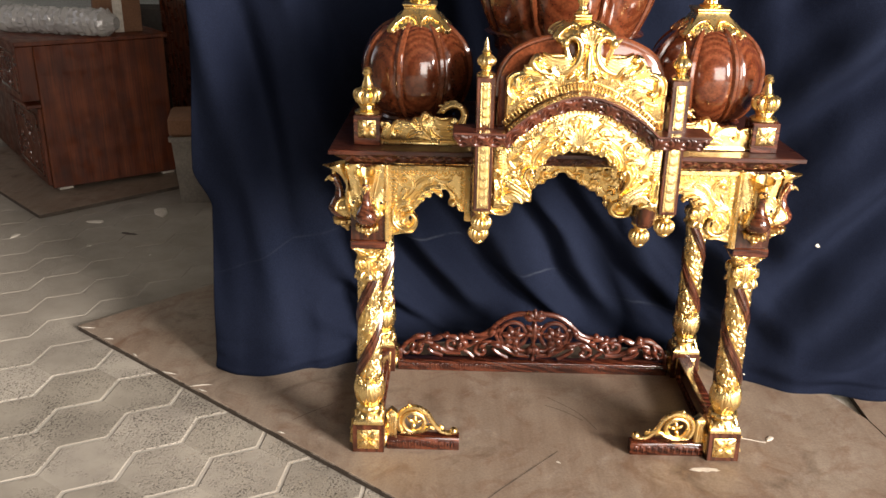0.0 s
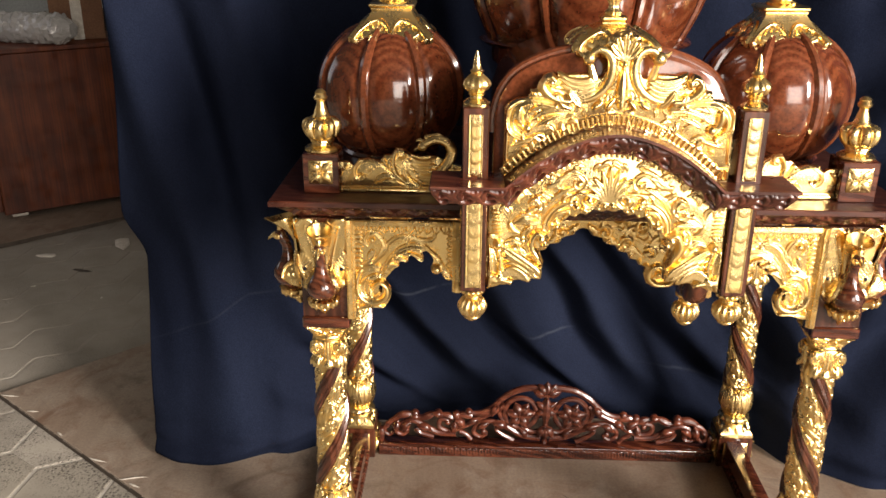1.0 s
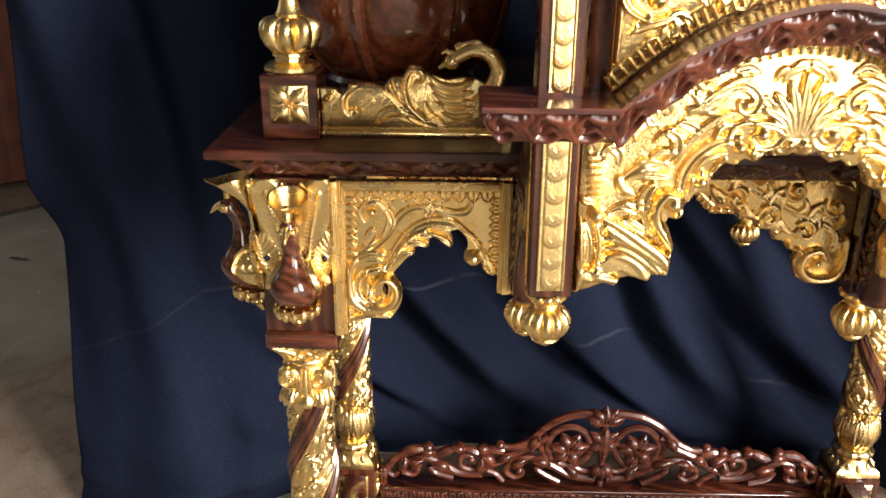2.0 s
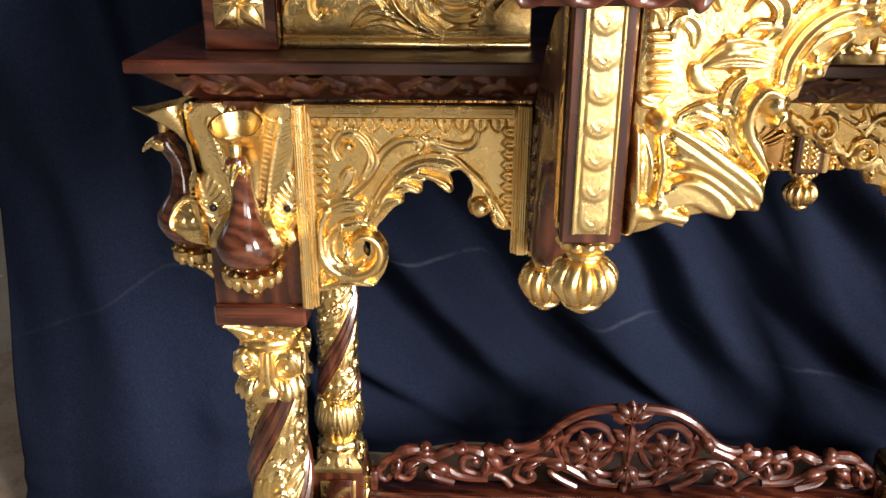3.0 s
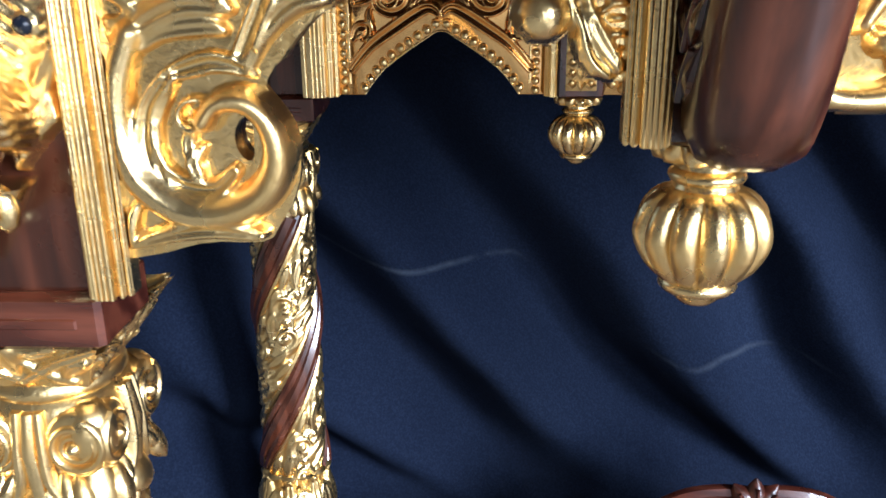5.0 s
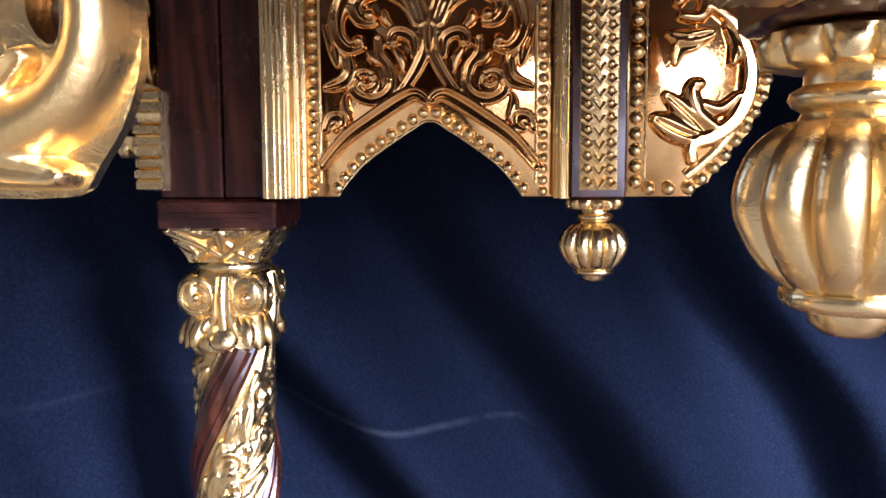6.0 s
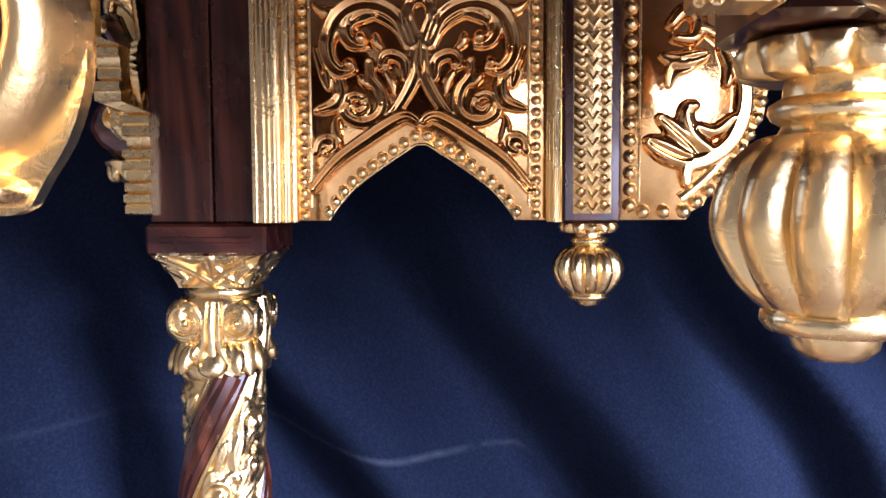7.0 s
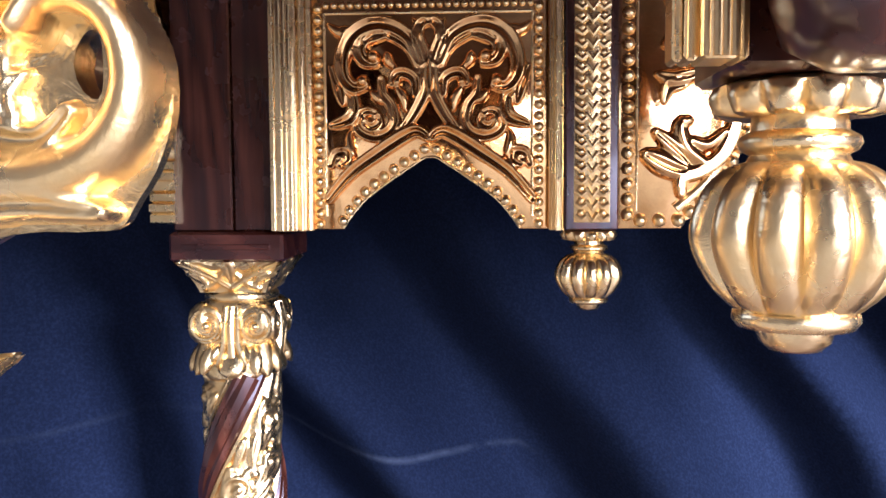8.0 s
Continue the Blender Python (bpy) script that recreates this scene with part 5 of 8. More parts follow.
    r.leaf([(-0.3290, 0.5850), (-0.3330, 0.5800), (-0.3310, 0.5750)], 0.0034, 0.0052, "vein")
    r.bead(-0.3225, 0.5660, 0.0038, 0.0052)
    r.leaf([(-0.312, 0.606), (-0.324, 0.61), (-0.339, 0.606)], 0.0038, 0.0050, "scoop")
    r.leaf([(-0.352, 0.611), (-0.345, 0.62), (-0.332, 0.626), (-0.318, 0.625)], 0.0046, 0.0050, "vein")
    r.leaf([(-0.349, 0.611), (-0.339, 0.618), (-0.326, 0.62), (-0.32, 0.619)], 0.0036, 0.0045, "vein")
    r.bead(-0.32, 0.627, 0.0036, 0.0050)
    r.band([(-0.354, 0.618), (-0.339, 0.631), (-0.329, 0.642), (-0.326, 0.65)], 0.0032, 0.0036, "scoop")
    r.leaf([(-0.337, 0.634), (-0.334, 0.645), (-0.329, 0.653)], 0.0036, 0.0042, "vein")
    r.band([(-0.336, 0.66), (-0.34, 0.67), (-0.334, 0.68), (-0.324, 0.682), (-0.315, 0.675), (-0.31, 0.664), (-0.31, 0.656), (-0.317, 0.646)], 0.0034, 0.0044, "scoop")
    r.bead(-0.329, 0.67, 0.0058, 0.0056)
    r.band([(-0.323, 0.679), (-0.315, 0.669), (-0.314, 0.658), (-0.321, 0.644)], 0.0015, 0.0040)
    r.leaf([(-0.273, 0.679), (-0.261, 0.674), (-0.245, 0.67), (-0.234, 0.673), (-0.231, 0.681)], 0.0046, 0.0044, "scoop")
    r.leaf([(-0.269, 0.672), (-0.254, 0.667), (-0.238, 0.667)], 0.0024, 0.0030)
    r.bead(-0.2285, 0.6225, 0.0088, 0.0090)
    r.leaf([(-0.223, 0.635), (-0.219, 0.621), (-0.215, 0.609), (-0.207, 0.603)], 0.0040, 0.0055, "vein")
    r.leaf([(-0.216, 0.63), (-0.213, 0.619), (-0.205, 0.607)], 0.0034, 0.0046, "vein")
    r.leaf([(-0.246, 0.66), (-0.235, 0.652), (-0.224, 0.641), (-0.217, 0.628)], 0.0022, 0.0052)
    r.leaf([(-0.357, 0.5520), (-0.344, 0.5565), (-0.329, 0.5590), (-0.3130, 0.5570)], 0.0042, 0.0070, "vein")
    r.leaf([(-0.351, 0.568), (-0.355, 0.56), (-0.357, 0.552)], 0.0036, 0.0050)
    r.leaf([(-0.257, 0.681), (-0.267, 0.675), (-0.271, 0.667)], 0.0020, 0.0026)
    r.leaf([(-0.355, 0.685), (-0.349, 0.684), (-0.343, 0.68)], 0.0026, 0.0036, "vein")
    r.leaf([(-0.355, 0.677), (-0.349, 0.677), (-0.343, 0.673)], 0.0026, 0.0036, "vein")
    r.leaf([(-0.356, 0.67), (-0.349, 0.669), (-0.344, 0.665)], 0.0026, 0.0036, "vein")
    r.leaf([(-0.356, 0.662), (-0.35, 0.661), (-0.344, 0.657)], 0.0026, 0.0036, "vein")
    r.leaf([(-0.357, 0.654), (-0.35, 0.653), (-0.345, 0.649)], 0.0026, 0.0036, "vein")
    r.leaf([(-0.357, 0.646), (-0.351, 0.646), (-0.345, 0.641)], 0.0026, 0.0036, "vein")
    r.leaf([(-0.358, 0.638), (-0.351, 0.638), (-0.346, 0.633)], 0.0026, 0.0036, "vein")
    r.leaf([(-0.358, 0.63), (-0.352, 0.629), (-0.346, 0.625)], 0.0026, 0.0036, "vein")
    r.leaf([(-0.359, 0.622), (-0.352, 0.621), (-0.346, 0.617)], 0.0026, 0.0036, "vein")
    for k in range(11):
        u = -0.3500 + 0.01345 * k
        r.stroke(curve([(u - 0.0056, 0.6925), (u - 0.0056, 0.6865), (u, 0.6815), (u + 0.0056, 0.6865), (u + 0.0056, 0.6925)], 16), lambda t: 0.0012, lambda t: 0.0030)
        r.stroke([(u, 0.6910), (u, 0.6850)], lambda t: 0.0014, lambda t: 0.0022)
    for k in range(9):
        v = 0.6130 + 0.0086 * k
        r.stroke(curve([(-0.2040, v - 0.0036), (-0.2085, v - 0.0036), (-0.2125, v), (-0.2085, v + 0.0036), (-0.2040, v + 0.0036)], 14), lambda t: 0.0011, lambda t: 0.0030)
        r.stroke([(-0.2045, v), (-0.2085, v)], lambda t: 0.0012, lambda t: 0.0024)
    r.clip(edge + teeth + right + [(-0.2035, 0.692), (-0.357, 0.692)])
    r.soften(1)
    r.pierce(hole[:-1])
    r.panel("carving", m, 0.0018, GOLD, ob, "raised gilt leaf scrolls")


side_panel(False)
side_panel(True)


def pendant(parent, cx, cy, top, s=1.0, tall=1.0):
    """A ribbed gilt drop under a post: petalled collar, ringed neck, melon and button."""
    z = lambda d: top - d * s * tall
    g = Geo()
    g.lathe([(0.0140 * s, z(0), 0.0), (0.0178 * s, z(0.0012), 0.04), (0.0192 * s, z(0.0035), 0.16), (0.0180 * s, z(0.0070), 0.24), (0.0150 * s, z(0.0078), 0.2), (0.0100 * s, z(0.0072), 0.0)], cx, cy, 72, 12, 0.0)
    g.lathe([(0.0096 * s, z(0.0065)), (0.0100 * s, z(0.0105)), (0.0122 * s, z(0.0118)), (0.0126 * s, z(0.0132)), (0.0118 * s, z(0.0146)), (0.0100 * s, z(0.0156)), (0.0108 * s, z(0.0172)), (0.0098 * s, z(0.0182))], cx, cy, 36)
    rows = curve([(0.0098, 0.0168), (0.0150, 0.0182), (0.0200, 0.0228), (0.0227, 0.0300), (0.0222, 0.0362), (0.0180, 0.0440), (0.0128, 0.0488)], 20)
    g.lathe([(r * s, z(d), 0.02 + 0.17 * math.sin(math.pi * k / 19) ** 0.6) for k, (r, d) in enumerate(rows)], cx, cy, 96, 12, 0.0)
    g.lathe([(0.0116 * s, z(0.0480)), (0.0130 * s, z(0.0492)), (0.0132 * s, z(0.0508)), (0.0120 * s, z(0.0524)), (0.0082 * s, z(0.0530)), (0.0074 * s, z(0.0556)), (0.0054 * s, z(0.0574)), (0.0020 * s, z(0.0577))], cx, cy, 36)
    return part("pendant", g, GOLD, parent, "ribbed gilt drop finial with petalled collar", 50)


def melon_finial(parent, cx, cy, z0, s):
    """Ringed foot, fat pumpkin of nine deep lobes, short neck and knob."""
    g = Geo()
    g.lathe([(r * s, z0 + z * s) for r, z in ((0.026, 0), (0.0285, 0.002), (0.0285, 0.005), (0.024, 0.008), (0.017, 0.0105), (0.0165, 0.0135), (0.0195, 0.0155), (0.019, 0.018))], cx, cy, 48, 12, 0.05)
    g.lathe([(r * s, z0 + z * s, d) for r, z, d in ((0.0165, 0.0175, 0.02), (0.0215, 0.0200, 0.08), (0.0265, 0.0250, 0.18), (0.0302, 0.0320, 0.28), (0.0315, 0.0395, 0.34), (0.0300, 0.0465, 0.36), (0.0245, 0.0515, 0.34), (0.0160, 0.0535, 0.20), (0.0100, 0.0535, 0.0))], cx, cy, 96, 8, 0.2)
    g.lathe([(r * s, z0 + z * s) for r, z in ((0.0135, 0.0525), (0.0140, 0.0550), (0.0115, 0.0585), (0.0095, 0.0660), (0.0068, 0.0740), (0.0066, 0.0780), (0.0100, 0.0805), (0.0110, 0.0845), (0.0082, 0.0885), (0.0092, 0.0915), (0.0040, 0.0960))], cx, cy, 24)
    return part("finial", g, GOLD, parent, "lobed gilt pumpkin finial")


def spear_finial(parent, cx, cy, z0, z1):
    g = Geo()
    k = (z1 - z0) / 0.066
    g.lathe([(r, z0 + z * k) for r, z in ((0.0165, 0), (0.0175, 0.003), (0.0135, 0.0065), (0.0085, 0.0090), (0.0085, 0.0115), (0.0112, 0.0135), (0.0085, 0.0160))], cx, cy, 36, 9, 0.08)
    g.lathe([(r, z0 + z * k) for r, z in ((0.0085, 0.0155), (0.0150, 0.0195), (0.0182, 0.0250), (0.0165, 0.0305), (0.0105, 0.0355), (0.0070, 0.0385))], cx, cy, 45, 9, 0.2)
    g.lathe([(r, z0 + z * k) for r, z in ((0.0065, 0.038), (0.0088, 0.0415), (0.0055, 0.0445), (0.0048, 0.0500), (0.0036, 0.0580), (0.0008, 0.066))], cx, cy, 16)
    return part("finial", g, GOLD, parent, "gilt spear finial with a lobed bulb")


# ---- inner posts, brackets and front posts ----
def scale_strip(name, m, u, v0, v1, half, w, parent):
    """An upright run of lapped gilt scales in a thin border."""
    r = Relief(u - half * 1.15, u + half * 1.15, v0, v1, 0.0006)
    n = max(1, round((v1 - v0) / (half * 1.95)))
    st = (v1 - v0) / n
    r.h[:] = 0.0004
    for k in range(n):
        top, low = v0 + (k + 1) * st, v0 + k * st
        r.stroke([(u, top + half * 0.3), (u, low + half * 0.92)], lambda t: half * 0.95, lambda t: 0.0009 + 0.0007 * t, "soft")
        r.stroke(curve([(u - half * 0.42, low + half * 0.95), (u, low + half * 0.52), (u + half * 0.42, low + half * 0.95)], 10), lambda t: half * (0.05 + 0.07 * math.sin(math.pi * t)), lambda t: 0.0020)
    for s in (-1, 1):
        r.stroke([(u + s * half * 1.05, v0), (u + s * half * 1.05, v1)], lambda t: half * 0.10, lambda t: 0.0022)
    r.soften(1)
    ob = new(name, r.mesh(name, lambda a, c, h_: m @ Vector((a, c, w + h_)), GOLD, True))
    ob.parent = parent
    return tagged(ob, "gilt strip of lapped scales")


for sx in (-1, 1):
    # inner post
    x0, x1 = sorted((sx * 0.190, sx * 0.154))
    ob = part("inner_post", Geo().box(x0, x1, 0.002, 0.040, 0.5840, 0.7036), WOOD_UP, shrine, "rosewood post between panel and arch")
    pendant(ob, sx * 0.172, 0.021, 0.5838, 1.0, 1.0)
    # side bracket that carries the porch
    g = Geo(Matrix(((0, 0, 1, 0), (1, 0, 0, 0), (0, 1, 0, 0), (0, 0, 0, 1))))
    prof = curve([(0.001, 0.594), (-0.004, 0.5845), (-0.016, 0.5810), (-0.030, 0.587), (-0.040, 0.603), (-0.047, 0.625), (-0.056, 0.650), (-0.070, 0.672), (-0.095, 0.690), (-0.1615, 0.702)], 26)
    g.prism(prof + [(-0.1615, 0.800), (-0.110, 0.792), (-0.070, 0.768), (-0.030, 0.7405), (0.001, 0.7405)], x0 + 0.001, x1 - 0.001, 0.011, True)
    br = part("porch_bracket", g, WOOD_UP, shrine, "dark rosewood bracket carved with leaves")
    c = Geo()
    for side in (-1, 1):
        c.m = Matrix.Translation(((x0 + 0.001) if side < 0 else (x1 - 0.001), 0, 0)) @ Matrix(((0, 0, side, 0), (1, 0, 0, 0), (0, 1, 0, 0), (0, 0, 0, 1)))
        for k in range(7):
            v = 0.600 + 0.014 * k
            leaf(c, -0.012 - 0.003 * k, v, 115, 0.024, 0.0050, 0.0, 0.5, 40)
            leaf(c, -0.010 - 0.003 * k, v, 60, 0.020, 0.0045, 0.0, 0.5, -40)
        for k in range(4):
            scroll(c, -0.05 - 0.025 * k, 0.715 + 0.004 * k, 0.012, 0, 420, 0.0035, 0.0, 0.7)
    tagged(part("carving", c, WOOD, br, "leaf relief"), kind="stuff")
    # front post
    cx, cy = sx * 0.172, -0.170
    po = part("porch_post", Geo().box(cx - 0.0165, cx + 0.0165, cy - 0.0165, cy + 0.0165, 0.6720, 0.9210), WOOD_UP, shrine, "slim rosewood porch post with gilt strips")
    po.location.y = PORCH
    scale_strip("gilt_strip", face(cx, cy - 0.0165), 0, 0.6785, 0.8005, 0.0092, 0.0, po)
    scale_strip("gilt_strip", face(cx, cy - 0.0165), 0, 0.8320, 0.9120, 0.0078, 0.0, po)
    for s in (-1, 1):
        scale_strip("gilt_strip", face(cx + s * 0.0165, cy, 0, 90 * s), 0, 0.6785, 0.8005, 0.0060, 0.0, po)
    pendant(po, cx, cy, 0.6718, 0.90, 0.92)
    spear_finial(po, cx, cy, 0.9212, 0.988)


# ---- porch cornice: a carved band that lifts over the arch ----
def arch_z(x):
    """Top of the band at x."""
    a = abs(x)
    if a >= 0.135:
        return 0.829
    t = a / 0.135
    return 0.829 + 0.069 * (1 - t ** 1.85) * smooth01((1 - t) * 9 + 0.25) ** 0.5


def cornice_drop(x):
    """Depth of the band under its top at x; the ends are cut in below."""
    slope = (arch_z(x + 0.002) - arch_z(x - 0.002)) / 0.004
    return 0.030 * math.sqrt(1 + slope * slope * 0.55) * (1 - 0.66 * min(1, max(0.0, (abs(x) - 0.215) / 0.014)))


def cornice():
    g = Geo()
    xs = [-0.229, -0.2275, -0.222, -0.215, -0.208, -0.18, -0.15] + [-0.135 + 0.27 * k / 40 for k in range(41)] + [0.15, 0.18, 0.208, 0.215, 0.222, 0.2275, 0.229]
    rings = []
    for x in xs:
        z = arch_z(x)
        drop, fore = cornice_drop(x), 0.0 if abs(x) < 0.2285 else 0.0015
        rings.append([(x, -0.223 + fore, z - fore), (x, -0.223 + fore, z - 0.0038), (x, -0.2145, z - 0.0060), (x, -0.214 + 0.018 * drop / 0.030, z - drop), (x, -0.150, z - drop), (x, -0.150, z - fore)])
    g.rings(rings)
    ob = part("porch_cornice", g, CARVED, shrine, "carved rosewood cornice arching over the porch", 35)
    ob.location.y = PORCH
    r = Relief(-0.226, 0.226, 0.0, 1.0, 0.0011)
    r.vs = np.linspace(0.0, 0.030, 28)
    r.nv = 28
    r.h = np.full((28, r.nu), -0.0012)
    for k in range(8):
        u = -0.228 + 0.0300 * (k + 0.5)
        r.band([(u - 0.016, 0.027), (u - 0.011, 0.008), (u + 0.002, 0.003), (u + 0.010, 0.010), (u + 0.004, 0.017), (u - 0.002, 0.013)], 0.0030, 0.0046)
        r.leaf([(u + 0.004, 0.027), (u + 0.012, 0.018), (u + 0.022, 0.004)], 0.0050, 0.0054, "vein")
        r.leaf([(u - 0.002, 0.029), (u + 0.004, 0.025), (u + 0.016, 0.023)], 0.0040, 0.0048, "vein")
        r.leaf([(u - 0.004, 0.028), (u - 0.008, 0.020), (u - 0.006, 0.011)], 0.0040, 0.0050, "vein")
        r.leaf([(u - 0.010, 0.029), (u - 0.016, 0.020), (u - 0.018, 0.008)], 0.0042, 0.0046, "vein")
    r.mirror()
    r.soften(1)

    def on_cornice(x, v, h_):
        z = arch_z(x)
        drop = cornice_drop(x)
        t = 1 - v / 0.030
        return (x, -0.214 + 0.018 * t * min(1, drop / 0.030) - 0.78 * h_, z - 0.006 - (drop - 0.006) * t - 0.62 * h_)
    ca = new("carving", r.mesh("carving", on_cornice, CARVED))
    ca.parent = ob
    tagged(ca, "leaf carving along the cornice", kind="stuff")


cornice()


def porch_arch():
    m = face(0, -0.178)
    g = Geo(m)
    lower = [(-0.1535, 0.675), (-0.141, 0.678), (-0.130, 0.683), (-0.121, 0.680), (-0.118, 0.687), (-0.109, 0.689), (-0.097, 0.685), (-0.094, 0.690), (-0.0815, 0.690), (-0.0815, 0.703), (-0.080, 0.715), (-0.084, 0.725), (-0.087, 0.733), (-0.085, 0.737), (-0.079, 0.735), (-0.075, 0.740), (-0.076, 0.748), (-0.070, 0.752), (-0.068, 0.760), (-0.058, 0.763), (-0.056, 0.772), (-0.049, 0.780), (-0.042, 0.778), (-0.035, 0.783), (-0.027, 0.781), (-0.018, 0.789), (-0.008, 0.786), (0, 0.788)]
    lower = lower + [(-x, z) for x, z in lower[-2::-1]]
    top = [(0.153 - 0.306 * k / 44, arch_z(0.153 - 0.306 * k / 44) - 0.027) for k in range(45)]
    g.prism(lower + top, -0.012, 0.002, 0.0012)
    ob = part("porch_arch", g, GOLDFLAT, shrine, "gilded arch panel carved with swans and leaf scrolls")
    ob.location.y = PORCH
    r = Relief(-0.156, 0.156, 0.660, 0.872, 0.0008)
    for k in range(5):
        a_ = radians(91 + 17 * k)
        r.leaf([(-0.0012 * k, 0.797), (0.016 * math.cos(a_), 0.799 + 0.022 * math.sin(a_)), (0.034 * math.cos(a_), 0.800 + (0.046 - 0.004 * k) * math.sin(a_))], 0.0042, 0.0058, "vein")
    r.band([(-0.067, 0.821), (-0.054, 0.833), (-0.041, 0.836), (-0.032, 0.828), (-0.035, 0.819), (-0.042, 0.82), (-0.044, 0.825)], 0.0040, 0.0050, "scoop")
    r.bead(-0.039, 0.823, 0.0042, 0.0055)
    r.leaf([(-0.086, 0.81), (-0.074, 0.819), (-0.061, 0.825), (-0.052, 0.832)], 0.0036, 0.0045, "scoop")
    r.leaf([(-0.078, 0.816), (-0.066, 0.828), (-0.05, 0.839), (-0.037, 0.843)], 0.0034, 0.0040, "vein")
    r.band([(-0.026, 0.827), (-0.016, 0.815), (-0.012, 0.803), (-0.017, 0.795), (-0.026, 0.794), (-0.031, 0.8)], 0.0046, 0.0055, "scoop")
    r.bead(-0.025, 0.802, 0.0060, 0.0070)
    r.bead(-0.042, 0.8, 0.0046, 0.0060)
    r.band([(-0.049, 0.797), (-0.047, 0.806), (-0.038, 0.81), (-0.029, 0.81)], 0.0032, 0.0045)
    r.leaf([(-0.094, 0.779), (-0.086, 0.788), (-0.086, 0.798), (-0.093, 0.803)], 0.0050, 0.0060, "scoop")
    r.leaf([(-0.108, 0.777), (-0.098, 0.788), (-0.086, 0.788)], 0.0036, 0.0045, "vein")
    r.leaf([(-0.124, 0.766), (-0.11, 0.778), (-0.092, 0.779)], 0.0044, 0.0050, "scoop")
    r.leaf([(-0.12, 0.768), (-0.106, 0.771), (-0.089, 0.77)], 0.0050, 0.0060, "vein")
    r.leaf([(-0.085, 0.779), (-0.074, 0.799), (-0.056, 0.814), (-0.047, 0.817)], 0.0042, 0.0046, "vein")
    r.leaf([(-0.066, 0.801), (-0.075, 0.806), (-0.085, 0.81)], 0.0042, 0.0050, "scoop")
    r.band([(-0.08, 0.76), (-0.078, 0.774), (-0.069, 0.788), (-0.054, 0.797), (-0.04, 0.795)], 0.0042, 0.0050, "scoop")
    r.leaf([(-0.072, 0.772), (-0.062, 0.784), (-0.049, 0.788)], 0.0034, 0.0044, "vein")
    r.bead(-0.065, 0.766, 0.0052, 0.0070)
    r.bead(-0.04, 0.792, 0.0050, 0.0065)
    r.bead(-0.031, 0.789, 0.0042, 0.0060)
    r.bead(-0.005, 0.795, 0.0044, 0.0060)
    r.bead(-0.082, 0.752, 0.0075, 0.0090)
    r.bead(-0.08, 0.739, 0.0030, 0.0050)
    r.band([(-0.133, 0.697), (-0.118, 0.702), (-0.106, 0.696), (-0.1, 0.691)], 0.0085, 0.0060, "soft")
    r.band([(-0.127, 0.731), (-0.111, 0.716), (-0.094, 0.704), (-0.085, 0.697)], 0.0100, 0.0055, "soft")
    r.leaf([(-0.139, 0.74), (-0.122, 0.731), (-0.105, 0.719), (-0.09, 0.708), (-0.083, 0.699)], 0.0060, 0.0090)
    r.leaf([(-0.135, 0.732), (-0.119, 0.722), (-0.103, 0.712), (-0.085, 0.699)], 0.0050, 0.0084)
    r.leaf([(-0.135, 0.722), (-0.12, 0.719), (-0.104, 0.711), (-0.088, 0.695)], 0.0046, 0.0080)
    r.leaf([(-0.134, 0.714), (-0.118, 0.713), (-0.104, 0.705), (-0.091, 0.694)], 0.0044, 0.0076)
    r.leaf([(-0.132, 0.706), (-0.119, 0.707), (-0.106, 0.7), (-0.1, 0.69)], 0.0046, 0.0072)
    r.band([(-0.082, 0.7), (-0.079, 0.712), (-0.087, 0.723), (-0.095, 0.735), (-0.096, 0.747), (-0.09, 0.757), (-0.082, 0.755)], 0.0052, 0.0110)
    r.bead(-0.084, 0.75, 0.0076, 0.0120)
    r.leaf([(-0.081, 0.754), (-0.077, 0.747), (-0.082, 0.741)], 0.0044, 0.0100)
    r.leaf([(-0.096, 0.722), (-0.105, 0.743), (-0.105, 0.756), (-0.099, 0.763)], 0.0050, 0.0060, "scoop")
    r.bead(-0.14, 0.74, 0.0070, 0.0100)
    r.leaf([(-0.152, 0.736), (-0.152, 0.717), (-0.15, 0.696)], 0.0056, 0.0070, "vein")
    r.band([(-0.139, 0.732), (-0.136, 0.715), (-0.138, 0.7)], 0.0030, 0.0065)
    r.bead(-0.137, 0.694, 0.0052, 0.0080)
    r.leaf([(-0.148, 0.734), (-0.144, 0.717), (-0.144, 0.701)], 0.0036, 0.0055, "scoop")
    r.band([(-0.153, 0.678), (-0.149, 0.689), (-0.141, 0.688)], 0.0060, 0.0070)
    r.leaf([(-0.131, 0.742), (-0.12, 0.746), (-0.109, 0.741)], 0.0040, 0.0050, "scoop")
    r.leaf([(-0.122, 0.735), (-0.113, 0.735), (-0.103, 0.726)], 0.0036, 0.0050, "vein")
    r.band([(-0.152, 0.681), (-0.149, 0.691), (-0.137, 0.69), (-0.122, 0.687)], 0.0056, 0.0070)
    r.leaf([(-0.124, 0.747), (-0.113, 0.748), (-0.099, 0.745)], 0.0040, 0.0050, "scoop")
    r.leaf([(-0.04, 0.812), (-0.03, 0.817), (-0.019, 0.819)], 0.0030, 0.0040, "vein")
    r.leaf([(-0.103, 0.795), (-0.097, 0.802), (-0.088, 0.807)], 0.0030, 0.0040)
    r.leaf([(-0.047, 0.811), (-0.055, 0.806), (-0.059, 0.799)], 0.0030, 0.0040)
    r.band([(-0.149, 0.785), (-0.137, 0.785)], 0.0017, 0.0030)
    r.band([(-0.148, 0.78), (-0.137, 0.78)], 0.0017, 0.0030)
    r.band([(-0.148, 0.775), (-0.137, 0.775)], 0.0017, 0.0030)
    r.band([(-0.148, 0.769), (-0.136, 0.77)], 0.0017, 0.0030)
